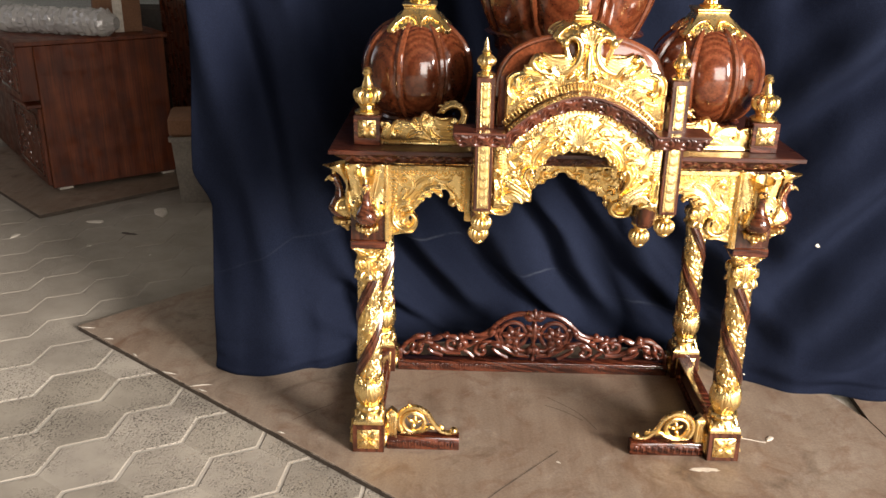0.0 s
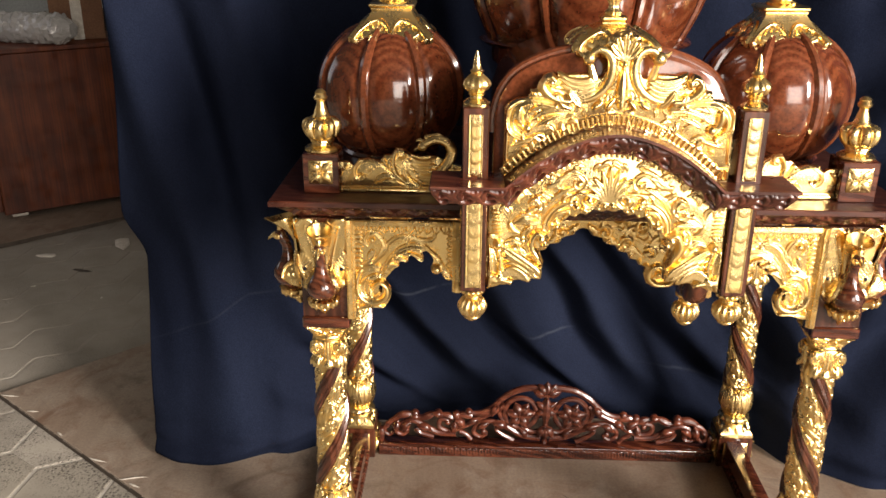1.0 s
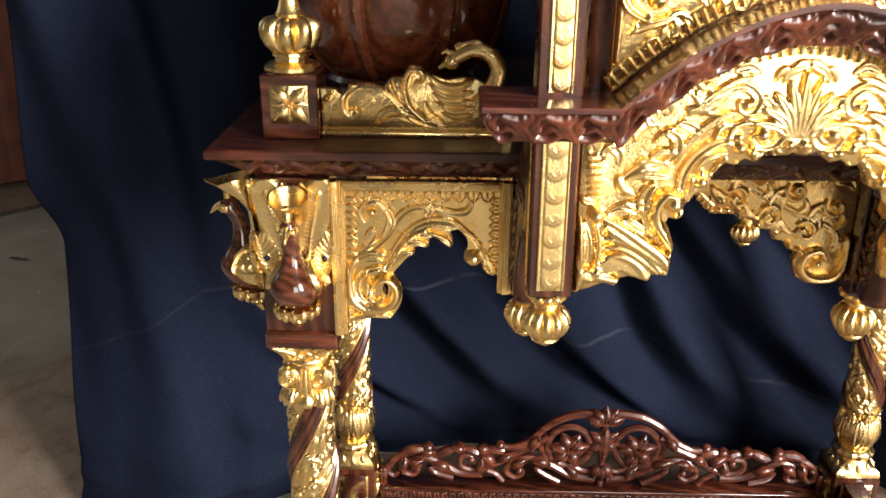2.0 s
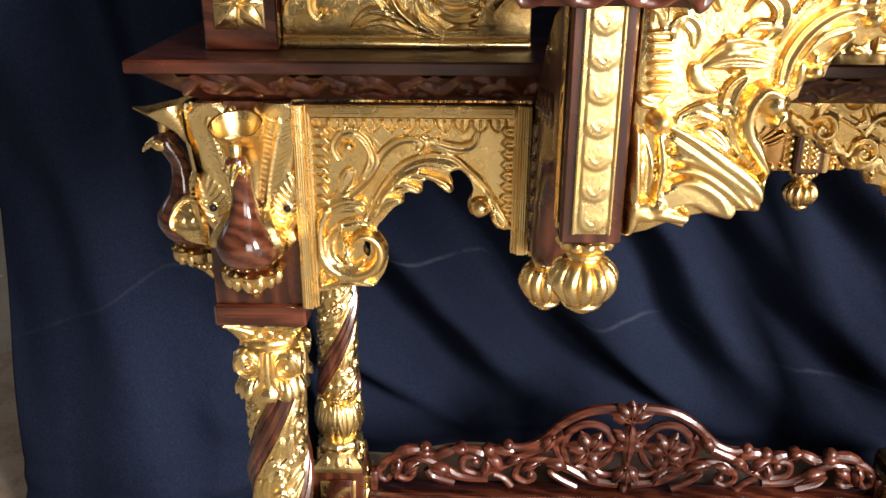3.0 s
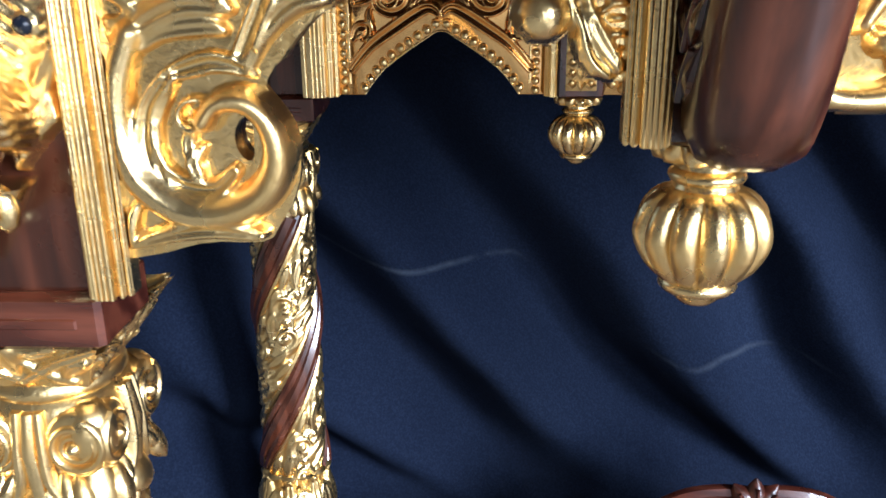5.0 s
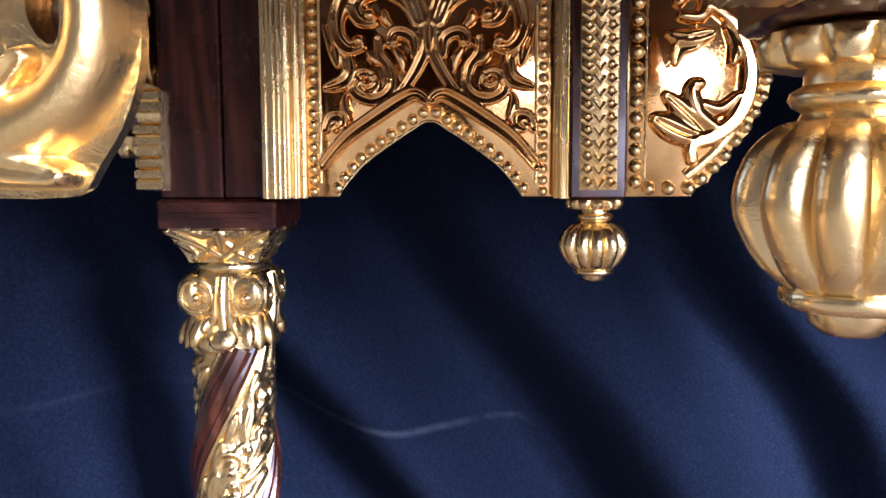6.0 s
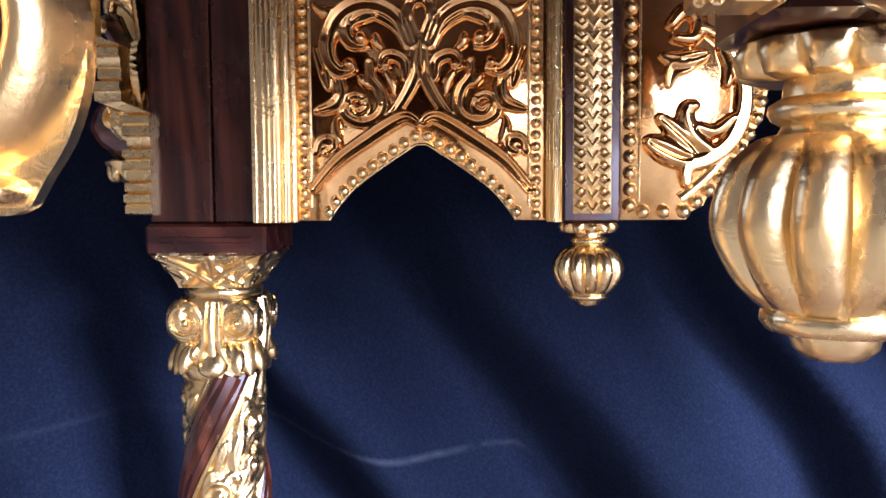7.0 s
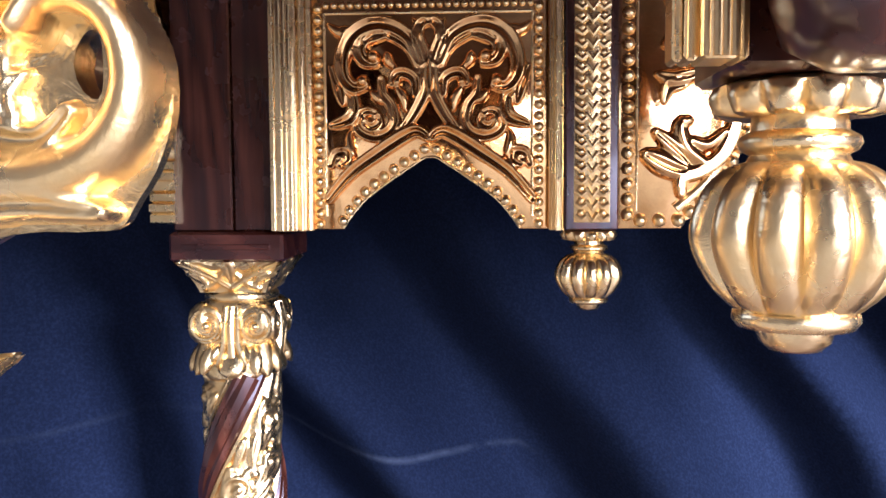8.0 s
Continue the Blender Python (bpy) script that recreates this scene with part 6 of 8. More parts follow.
    r.band([(-0.148, 0.764), (-0.136, 0.764)], 0.0017, 0.0030)
    r.band([(-0.147, 0.759), (-0.136, 0.759)], 0.0017, 0.0030)
    r.band([(-0.147, 0.754), (-0.135, 0.754)], 0.0017, 0.0030)
    r.fill(60, 0.017, 0.0034, 3, (-0.145, 0.0, 0.740, 0.868))
    r.mirror()
    r.clip(lower + top, 0.0026)
    r.soften(1)
    r.panel("carving", m, 0.0018, GOLD, ob, "raised gilt swans and leaves")
    c = Geo(m)
    w = 0.0018
    # row of small pegs under the cornice
    for k in range(43):
        x = -0.1475 + 0.295 * k / 42
        z = arch_z(x) - 0.0315
        sl = math.atan((arch_z(x + 0.003) - arch_z(x - 0.003)) / 0.006)
        nx, nz = math.sin(sl), -math.cos(sl)
        c.sweep([(x, z + 0.002), (x + nx * 0.0075, z + nz * 0.0075)], 0.0026, w, 1.1, 4)
    tagged(part("carving", c, GOLD, ob, "raised gilt swans and leaves"), kind="stuff")


porch_arch()


def pediment():
    m = face(0, -0.176)
    g = Geo(m)
    bottom = [(-0.1425 + 0.285 * k / 44, arch_z(-0.1425 + 0.285 * k / 44 + 0.006) - 0.002) for k in range(45)]
    up = [(-0.1425, 0.917), (-0.138, 0.924), (-0.128, 0.930), (-0.113, 0.933), (-0.111, 0.942), (-0.104, 0.943), (-0.1005, 0.952), (-0.095, 0.960), (-0.086, 0.9635), (-0.0795, 0.958), (-0.079, 0.965), (-0.068, 0.961), (-0.055, 0.962),
          (-0.043, 0.962), (-0.033, 0.957), (-0.024, 0.958), (-0.019, 0.968), (-0.017, 0.985), (-0.021, 0.998), (-0.018, 1.006), (-0.009, 1.012), (0, 1.0145)]
    out = [(-x, z) for x, z in up[:-1]] + up[::-1]
    g.prism(bottom + out, -0.012, 0.002, 0.0015)
    ob = part("pediment", g, GOLDFLAT, shrine, "gilded pediment carved with curling leaves")
    ob.location = (0.006, PORCH, 0)
    r = Relief(-0.146, 0.146, 0.825, 1.018, 0.0008)
    # swept leaves between the loop and the outer curl
    for k in range(5):
        d = k * 0.0058
        r.leaf([(-0.080 + 0.30 * d, 0.9650 - 1.25 * d), (-0.066 + 0.3 * d, 0.9560 - 1.1 * d), (-0.049 + 0.2 * d, 0.9535 - 0.95 * d), (-0.032, 0.9590 - 0.9 * d)], 0.0042, 0.0062 - 0.0003 * k, "vein")
    # outer curl
    r.band([(-0.064, 0.929), (-0.079, 0.931), (-0.092, 0.939), (-0.0975, 0.950), (-0.091, 0.9595), (-0.083, 0.957), (-0.0835, 0.950)], 0.0062, 0.0085)
    r.bead(-0.087, 0.952, 0.0050, 0.0090)
    r.leaf([(-0.094, 0.932), (-0.102, 0.936), (-0.110, 0.943)], 0.0050, 0.0060, "vein")
    r.leaf([(-0.060, 0.921), (-0.071, 0.926), (-0.079, 0.937)], 0.0060, 0.0080, "vein")
    r.leaf([(-0.046, 0.922), (-0.056, 0.929), (-0.064, 0.941)], 0.0052, 0.0070, "vein")
    # corner volute
    r.band([(-0.082, 0.926), (-0.100, 0.930), (-0.117, 0.929), (-0.131, 0.921), (-0.1365, 0.906), (-0.133, 0.892), (-0.122, 0.884)], 0.0068, 0.0085, "scoop")
    r.leaf([(-0.119, 0.896), (-0.125, 0.907), (-0.124, 0.919)], 0.0060, 0.0080)
    r.bead(-0.114, 0.895, 0.0072, 0.0090)
    r.leaf([(-0.110, 0.905), (-0.096, 0.914), (-0.078, 0.919), (-0.062, 0.918)], 0.0050, 0.0058, "vein")
    r.leaf([(-0.112, 0.915), (-0.099, 0.922), (-0.084, 0.923)], 0.0042, 0.0050, "vein")
    r.leaf([(-0.103, 0.896), (-0.091, 0.905), (-0.074, 0.910)], 0.0042, 0.0050, "scoop")
    r.leaf([(-0.131, 0.872), (-0.121, 0.877), (-0.104, 0.882)], 0.0046, 0.0050, "vein")
    r.band([(-0.1395, 0.915), (-0.1385, 0.886), (-0.1395, 0.852)], 0.0028, 0.0040)
    # middle: teardrop, buds and shell
    r.leaf([(0.0, 0.968), (0.0, 0.946), (0.0, 0.922)], 0.0078, 0.0085)
    r.bead(0.0, 0.9755, 0.0052, 0.0090)
    r.leaf([(-0.008, 0.934), (-0.013, 0.927), (-0.018, 0.921)], 0.0048, 0.0065)
    r.leaf([(-0.022, 0.930), (-0.027, 0.925), (-0.034, 0.921)], 0.0046, 0.0060)
    for k in range(4):
        a_ = radians(90 + 23 * k)
        r.leaf([(0.0, 0.979), (0.018 * math.cos(a_), 0.982 + 0.016 * math.sin(a_)), (0.030 * math.cos(a_), 0.982 + 0.0315 * math.sin(a_))], 0.0056, 0.0085, "vein")
    r.fill(46, 0.0135, 0.0036, 5, (-0.139, 0.0, 0.862, 0.948))
    r.mirror()
    r.clip(bottom + out, 0.0030)
    r.soften(1)
    r.panel("carving", m, 0.0018, GOLD, ob, "raised gilt leaf scrolls")
    c = Geo(m)
    for k in range(50):
        x = -0.140 + 0.280 * k / 49
        z = arch_z(x + 0.006)
        sl = math.atan((arch_z(x + 0.009) - arch_z(x + 0.003)) / 0.006)
        nx, nz = -math.sin(sl), math.cos(sl)
        c.sweep([(x + nx * 0.003, z + nz * 0.003), (x + nx * 0.013, z + nz * 0.0135)], 0.0020, 0.0018, 1.9, 4)
    for off, half in ((0.0155, 0.0017), (0.0025, 0.0017)):
        c.sweep([(x, arch_z(x + 0.006) + off) for x in [-0.141 + 0.282 * k / 50 for k in range(51)]], half, 0.0018, 1.2, 4)
    tagged(part("carving", c, GOLD, ob, "raised gilt leaf scrolls"), kind="stuff")
    # free-standing loops either side of the shell
    for s in (-1, 1):
        lo = Geo(m)
        lo.tube([(-s * x, z, 0.003) for x, z in curve([(0.062, 0.9295), (0.046, 0.930), (0.030, 0.937), (0.0185, 0.950), (0.0140, 0.966), (0.0155, 0.981), (0.0235, 0.9905), (0.0345, 0.9905), (0.0405, 0.984)], 34)], lambda t: 0.0028 + 0.0040 * math.sin(math.pi * (0.05 + 0.85 * t)), 10, 0.9)
        lo.ball((-s * 0.0425, 0.9815, 0.003), 0.0088, 12, 8)
        lo.tube([(-s * 0.0405, 0.975, 0.002), (-s * 0.0380, 0.966, 0.001), (-s * 0.0350, 0.955, 0.001)], lambda t: 0.0036 + 0.0022 * t, 8)
        lo.tube([(-s * 0.048, 0.984, 0.002), (-s * 0.053, 0.986, 0.001), (-s * 0.057, 0.990, 0.0)], lambda t: 0.0040 * (1 - 0.8 * t), 8)
        part("loop_scroll", lo, GOLD, ob, "open gilt loop scroll")


pediment()


def gilt_cap(parent, cx, cy, z0, z1, h0, h1, plate, top, bow):
    """A four-sided gilt cap: sloping sides with two carved medallions each, a plate and a finial. bow < 1 swells the sides, > 1 hollows them."""
    def side(v):
        t = max(0.0, min(1.0, v / (z1 - z0)))
        return h1 + (h0 - h1) * (1 - t ** (1 / bow)) if bow < 1 else h1 + (h0 - h1) * (1 - t) ** bow

    g = Geo()
    g.lathe([(h0 - 0.008, z0 - 0.003, 0, 0.94), (h0 - 0.001, z0 - 0.001, 0, 0.94)] + [(side((z1 - z0) * k / 12), z0 + (z1 - z0) * k / 12, 0, 0.94) for k in range(13)], cx, cy, 72)
    g.box(cx - plate * 0.92, cx + plate * 0.92, cy - plate * 0.92, cy + plate * 0.92, z1 - 0.001, z1 + 0.003, 0.001)
    g.box(cx - plate, cx + plate, cy - plate, cy + plate, z1 + 0.0028, z1 + 0.0105, 0.0028)
    g.lathe([(plate * 0.62, z1 + 0.010), (plate * 0.68, z1 + 0.014), (plate * 0.44, z1 + 0.018), (plate * 0.40, z1 + 0.023), (plate * 0.62, z1 + 0.029), (plate * 0.72, z1 + 0.038), (plate * 0.5, z1 + 0.052), (plate * 0.22, z1 + 0.060), (plate * 0.20, z1 + 0.07), (plate * 0.05, top)], cx, cy, 40, 10, 0.14)
    ob = part("gilt_cap", g, GOLD, parent, "four-sided gilt cap with carved medallions and a finial")
    rad = h0 * 0.43
    for s in (-1, 1):
        c_ = s * h0 * 0.47
        r = Relief(*sorted((0.0, s * h0)), -0.007, (z1 - z0) * 0.80, 0.0009)
        rim = [(c_ + rad * math.cos(radians(a)), 0.004 + rad * 0.82 * math.sin(radians(a))) for a in range(-24, 205, 12)]
        r.stroke(rim, lambda t: 0.0036, lambda t: 0.0052)
        for k in range(5):
            a = radians(18 + 36 * k)
            r.leaf([(c_, 0.002), (c_ + rad * 0.4 * math.cos(a), 0.003 + rad * 0.34 * math.sin(a)), (c_ + rad * 0.74 * math.cos(a), 0.004 + rad * 0.62 * math.sin(a))], rad * 0.17, 0.0046, "vein")
        r.bead(c_, 0.003, rad * 0.20, 0.0060)
        for k in range(5):
            r.bead(c_ + rad * (-0.84 + 0.42 * k), -0.0025 - 0.0015 * math.sin(math.pi * k / 4), 0.0034, 0.0050)
        r.soften(1)
        for k in range(4):
            m = Matrix.Translation((cx, cy, 0)) @ Matrix.Rotation(radians(90 * k), 4, "Z")
            fl = new("medallion", r.mesh("medallion", lambda u, v, h_: m @ Vector((u * side(v) / h0, -side(v) * 0.995 - 0.8 * h_, z0 + v + 0.5 * h_)), GOLD))
            fl.parent = ob
            tagged(fl, "carved gilt medallion")
    return ob


def dome(cx, cy, prof, flange, name="dome", n=8, phase=0.0, label="ribbed polished rosewood dome"):
    """A melon dome: swelling gores parted by paired ribs."""
    g = Geo()
    seg = 96
    rings = []
    for r, z in prof:
        ring = []
        for i in range(seg):
            a = 2 * math.pi * i / seg + phase
            q = (i * n / seg) % 1.0
            e = abs(q - 0.5) * 2
            rr = r * (1.0 - 0.075 * smooth01((e - 0.70) / 0.30))
            ring.append((cx + rr * math.cos(a), cy + rr * math.sin(a), z))
        rings.append(ring)
    g.rings(rings)
    ob = part(name, g, DOME, shrine, label)
    att = ob.data.attributes.new("cut_depth", "FLOAT", "POINT")
    for idx, (r, z) in enumerate([p for p in prof for _ in range(seg)]):
        q = ((idx % seg) * n / seg) % 1.0
        att.data[idx].value = r * math.cos((q - 0.5) * 2 * math.pi / n) + 0.004 * math.cos((q - 0.5) * 2 * math.pi)
    b = Geo()
    for k in range(n):
        a = 2 * math.pi * k / n + phase
        b.tube([(cx + r * 0.962 * math.cos(a), cy + r * 0.962 * math.sin(a), z) for r, z in prof], lambda t: 0.0042 + 0.0045 * math.sin(math.pi * t), 8)
    part("rib", b, DOME, ob, "raised polished rib")
    f = Geo()
    r0, z0 = flange
    f.lathe([(r0 * 0.92, z0 - 0.040), (r0 * 0.92, z0 - 0.012), (r0 * 1.03, z0 - 0.009), (r0 * 1.06, z0 - 0.004), (r0 * 1.02, z0 + 0.001), (r0 * 0.9, z0 + 0.003)], cx, cy, 48, 16, 0.04)
    part("dome_collar", f, WOOD, ob, "scalloped rosewood collar")
    return ob


def fine_profile(pts, n=26):
    return [tuple(p) for p in curve(pts, n)]


SIDE = fine_profile([(0.074, 0.781), (0.096, 0.800), (0.115, 0.835), (0.1215, 0.872), (0.1175, 0.906), (0.104, 0.934), (0.082, 0.957), (0.060, 0.971), (0.045, 0.977)])
for sx in (-1, 1):
    ob = dome(sx * 0.311, 0.17, SIDE, (0.080, 0.780), phase=radians(22.5 - 6 * sx))
    gilt_cap(ob, sx * 0.306, 0.17, 0.962, 1.004, 0.063, 0.031, 0.036, 1.10, 1.2)
BIG = fine_profile([(0.160, 0.962), (0.171, 0.985), (0.185, 1.020), (0.195, 1.060), (0.195, 1.100), (0.178, 1.150), (0.142, 1.195), (0.102, 1.222), (0.07, 1.232)])
ob = dome(0.004, 0.20, BIG, (0.163, 0.960), "centre_dome", 8, radians(22.5 - 4), "large ribbed polished rosewood dome")
gilt_cap(ob, 0.004, 0.20, 1.222, 1.285, 0.095, 0.050, 0.055, 1.42, 1.2)
g = Geo()
g.lathe([(0.135, 0.7396, 0, 1), (0.135, 0.925, 0, 1), (0.12, 0.94, 0, 0.6)], 0.004, 0.20, 32)
part("drum", g, WOOD, shrine, "plain rosewood drum under the large dome", 30)


def vault():
    """The bowed roof behind the pediment."""
    sec = curve([(-0.150, 0.880), (-0.149, 0.908), (-0.139, 0.938), (-0.118, 0.962), (-0.080, 0.980), (-0.036, 0.989), (0, 0.991)], 22)
    sec = sec + [(-x, z) for x, z in sec[-2::-1]]
    g = Geo(face(0, 0))
    ys = [(0.158, 0.965), (0.155, 0.99), (0.146, 1.0), (0.135, 1.0), (0.02, 1.0), (-0.05, 1.0)]
    rings = [[(u * k, 0.80 + (v - 0.80) * k, w) for u, v in [(-0.150, 0.80)] + sec + [(0.150, 0.80)]] for w, k in ys]
    g.rings(rings)
    ob = part("porch_vault", g, DOME, shrine, "bowed polished rosewood porch roof")
    ob.location.y = PORCH
    c = Geo()
    c.tube([(u * 1.003, -0.143, v + 0.001) for u, v in sec], 0.0055, 8)
    c.tube([(u * 1.003, -0.118, v + 0.001) for u, v in sec], 0.0030, 8)
    part("rib", c, DOME, ob, "raised polished rib")
    gilt_cap(ob, 0, -0.106, 0.986, 1.0155, 0.052, 0.0155, 0.0165, 1.10, 0.55)


vault()


# ---- corner blocks and swan gallery on the slab ----
for sx in (-1, 1):
    for cy in (0.042, 0.44):
        cx = sx * 0.407
        ob = part("corner_block", Geo().box(cx - 0.0275, cx + 0.0275, cy - 0.0275, cy + 0.0275, 0.7394, 0.802, 0.0012), WOOD, shrine, "square rosewood block with gilt rosette")
        if cy < 0.1:
            g = Geo(face(cx, cy - 0.0275, 0.774))
            rosette(g, 0, 0, 0.0185, 0.0006)
            part("rosette", g, GOLD, ob)
        melon_finial(ob, cx, cy, 0.8019, 0.98)


def gallery(mirror):
    m = face(0, 0.030, 0, 0, mirror)
    g = Geo(m)
    out = [(-0.379, 0.7395), (-0.192, 0.7395), (-0.192, 0.782), (-0.205, 0.785), (-0.216, 0.790), (-0.228, 0.797), (-0.240, 0.798), (-0.256, 0.796), (-0.272, 0.801), (-0.280, 0.808), (-0.292, 0.809), (-0.299, 0.798), (-0.309, 0.798), (-0.318, 0.788), (-0.334, 0.792), (-0.350, 0.791), (-0.358, 0.780), (-0.364, 0.786), (-0.379, 0.787)]
    g.prism(out, -0.008, 0.001, 0.001)
    ob = part("swan_gallery", g, GOLDFLAT, shrine, "low gilt gallery carved with a swan")
    c = Geo(m)
    w = 0.0008
    c.box(-0.379, -0.192, 0.740, 0.7455, 0.0, 0.006, 0.001)
    c.box(-0.379, -0.192, 0.7455, 0.7485, 0.0, 0.003, 0.0008)
    r = Relief(-0.3795, -0.1915, 0.7440, 0.8120, 0.0007)
    r.bead(-0.372, 0.778, 0.0038, 0.0050)
    r.leaf([(-0.378, 0.764), (-0.376, 0.774), (-0.368, 0.781)], 0.0030, 0.0035)
    r.band([(-0.34, 0.766), (-0.348, 0.76), (-0.356, 0.768), (-0.354, 0.781), (-0.341, 0.79), (-0.324, 0.788), (-0.309, 0.779), (-0.296, 0.765), (-0.281, 0.754), (-0.259, 0.748)], 0.0034, 0.0045, "scoop")
    r.bead(-0.347, 0.767, 0.0034, 0.0050)
    r.leaf([(-0.326, 0.757), (-0.314, 0.767), (-0.296, 0.765), (-0.277, 0.755)], 0.0040, 0.0040, "vein")
    r.leaf([(-0.326, 0.753), (-0.304, 0.759), (-0.283, 0.752)], 0.0030, 0.0036, "vein")
    r.band([(-0.277, 0.756), (-0.292, 0.77), (-0.297, 0.789), (-0.291, 0.805), (-0.281, 0.805), (-0.279, 0.796), (-0.286, 0.794)], 0.0038, 0.0055)
    r.leaf([(-0.303, 0.777), (-0.309, 0.786), (-0.312, 0.797)], 0.0034, 0.0045)
    r.leaf([(-0.275, 0.802), (-0.262, 0.791), (-0.244, 0.789), (-0.232, 0.796)], 0.0048, 0.0060, "vein")
    r.leaf([(-0.272, 0.792), (-0.255, 0.781), (-0.232, 0.784)], 0.0044, 0.0056, "vein")
    r.leaf([(-0.269, 0.783), (-0.253, 0.774), (-0.231, 0.776)], 0.0040, 0.0052, "vein")
    r.leaf([(-0.266, 0.774), (-0.25, 0.766), (-0.231, 0.769)], 0.0040, 0.0050, "vein")
    r.leaf([(-0.261, 0.764), (-0.247, 0.76), (-0.232, 0.762)], 0.0034, 0.0044)
    r.leaf([(-0.278, 0.775), (-0.272, 0.762), (-0.258, 0.753)], 0.0044, 0.0056, "scoop")
    r.leaf([(-0.284, 0.768), (-0.277, 0.758), (-0.266, 0.752)], 0.0026, 0.0040)
    r.bead(-0.236, 0.793, 0.0045, 0.0065)
    r.leaf([(-0.255, 0.753), (-0.244, 0.755), (-0.232, 0.755)], 0.0026, 0.0034)
    r.clip(out, 0.0020)
    r.soften(1)
    r.panel("carving", m, 0.0008, GOLD, ob, "raised gilt swan and leaves", 1.5)
    c.tube([(*p, 0.0) for p in curve([(-0.226, 0.772), (-0.213, 0.787), (-0.207, 0.806), (-0.215, 0.820), (-0.231, 0.8245), (-0.245, 0.819), (-0.251, 0.814)], 26)], lambda t: 0.0094 - 0.0032 * t, 10)
    c.tube([(*p, 0.0) for p in curve([(-0.211, 0.800), (-0.209, 0.815), (-0.220, 0.828), (-0.236, 0.8305), (-0.248, 0.826)], 16)], lambda t: 0.0030 + 0.0012 * math.sin(t * 22), 8)
    c.ball((-0.2515, 0.8135, 0.0), 0.0080, 10, 6)
    c.tube([(-0.250, 0.820, 0), (-0.257, 0.8235, 0), (-0.2615, 0.821, 0)], lambda t: 0.0034 * (1 - 0.6 * t), 8)
    c.tube([(-0.255, 0.812, 0), (-0.264, 0.807, 0)], lambda t: 0.0046 * (1 - 0.65 * t), 8)
    tagged(part("carving", c, GOLD, ob, "raised gilt swan and leaves"), kind="stuff")


gallery(False)
gallery(True)


# ---- inner arch, between the inner posts ----
def inner_arch():
    m = face(0, 0.024)
    g = Geo(m)
    half = [(-0.1535, 0.594), (-0.138, 0.591), (-0.118, 0.590), (-0.105, 0.597), (-0.100, 0.612), (-0.104, 0.625), (-0.092, 0.628), (-0.088, 0.636), (-0.076, 0.638), (-0.072, 0.648), (-0.058, 0.650), (-0.052, 0.660), (-0.038, 0.662), (-0.030, 0.672), (-0.016, 0.676), (-0.008, 0.686), (0, 0.688)]
    low = half + [(-x, z) for x, z in half[-2::-1]]
    top = [(0.1535 - 0.307 * k / 20, 0.722 + 0.045 * math.cos(math.pi / 2 * (abs(0.1535 - 0.307 * k / 20) / 0.16))) for k in range(21)]
    g.prism(low + top, -0.010, 0.002, 0.0012)
    ob = part("inner_arch", g, GOLDFLAT, shrine, "gilded inner arch with scroll carving")
    r = Relief(-0.154, 0.154, 0.588, 0.770, 0.0009)
    r.band([(-0.150, 0.640), (-0.151, 0.612), (-0.140, 0.5965), (-0.120, 0.5955), (-0.108, 0.607), (-0.111, 0.622), (-0.124, 0.627), (-0.131, 0.618)], 0.0052, 0.0070)
    r.bead(-0.123, 0.613, 0.0056, 0.0070)
    r.band([(-0.148, 0.634), (-0.128, 0.652), (-0.100, 0.664), (-0.066, 0.682), (-0.030, 0.700), (0.0, 0.706)], 0.0036, 0.0042, "scoop")
    for k, (u, v) in enumerate(((-0.132, 0.674), (-0.106, 0.648), (-0.092, 0.690), (-0.068, 0.664), (-0.054, 0.706), (-0.034, 0.682), (-0.020, 0.722))):
        s = 1 if k % 2 else -1
        r.curl(u, v, 0.0120, 40, 40 + s * 380, 0.0036, 0.0056)
        r.leaf([(u + 0.010, v - s * 0.004), (u + 0.020, v + s * 0.002), (u + 0.026, v + s * 0.012)], 0.0042, 0.0046, "vein")
        r.leaf([(u - 0.008, v + s * 0.006), (u - 0.012, v + s * 0.016), (u - 0.004, v + s * 0.022)], 0.0038, 0.0042, "vein")
    for u, v in ((-0.102, 0.626), (-0.090, 0.632), (-0.074, 0.643), (-0.056, 0.655), (-0.036, 0.667), (-0.014, 0.680)):
        r.bead(u, v, 0.0056, 0.0066)
    for k in range(13):
        t = k / 12
        u, v = -0.150 + 0.150 * t, 0.712 + 0.040 * math.sin(math.pi / 2 * t)
        r.stroke([(u, v), (u, v + 0.008)], lambda t: 0.0026, lambda t: 0.0030)
    r.fill(60, 0.018, 0.0040, 8, (-0.15, 0.0, 0.60, 0.75))
    r.mirror()
    r.clip(low + top, 0.0022)
    r.soften(1)
    r.panel("carving", m, 0.0018, GOLD, ob, "raised gilt scrolls")


inner_arch()


# ---- back: panels, posts, centre arch ----
def bead_line(g, pts, r, w, gap=2.05):
    path = [Vector(p) for p in pts]
    total = sum((b - a).length for a, b in zip(path, path[1:]))
    n = max(1, int(total / (r * gap)))
    for k in range(n + 1):
        d = total * k / n
        for a, b in zip(path, path[1:]):
            ln = (b - a).length
            if d <= ln + 1e-9:
                p = a + (b - a) * (d / ln if ln else 0)
                g.bead(p.x, p.y, r, w, 1.0, 8)
                break
            d -= ln


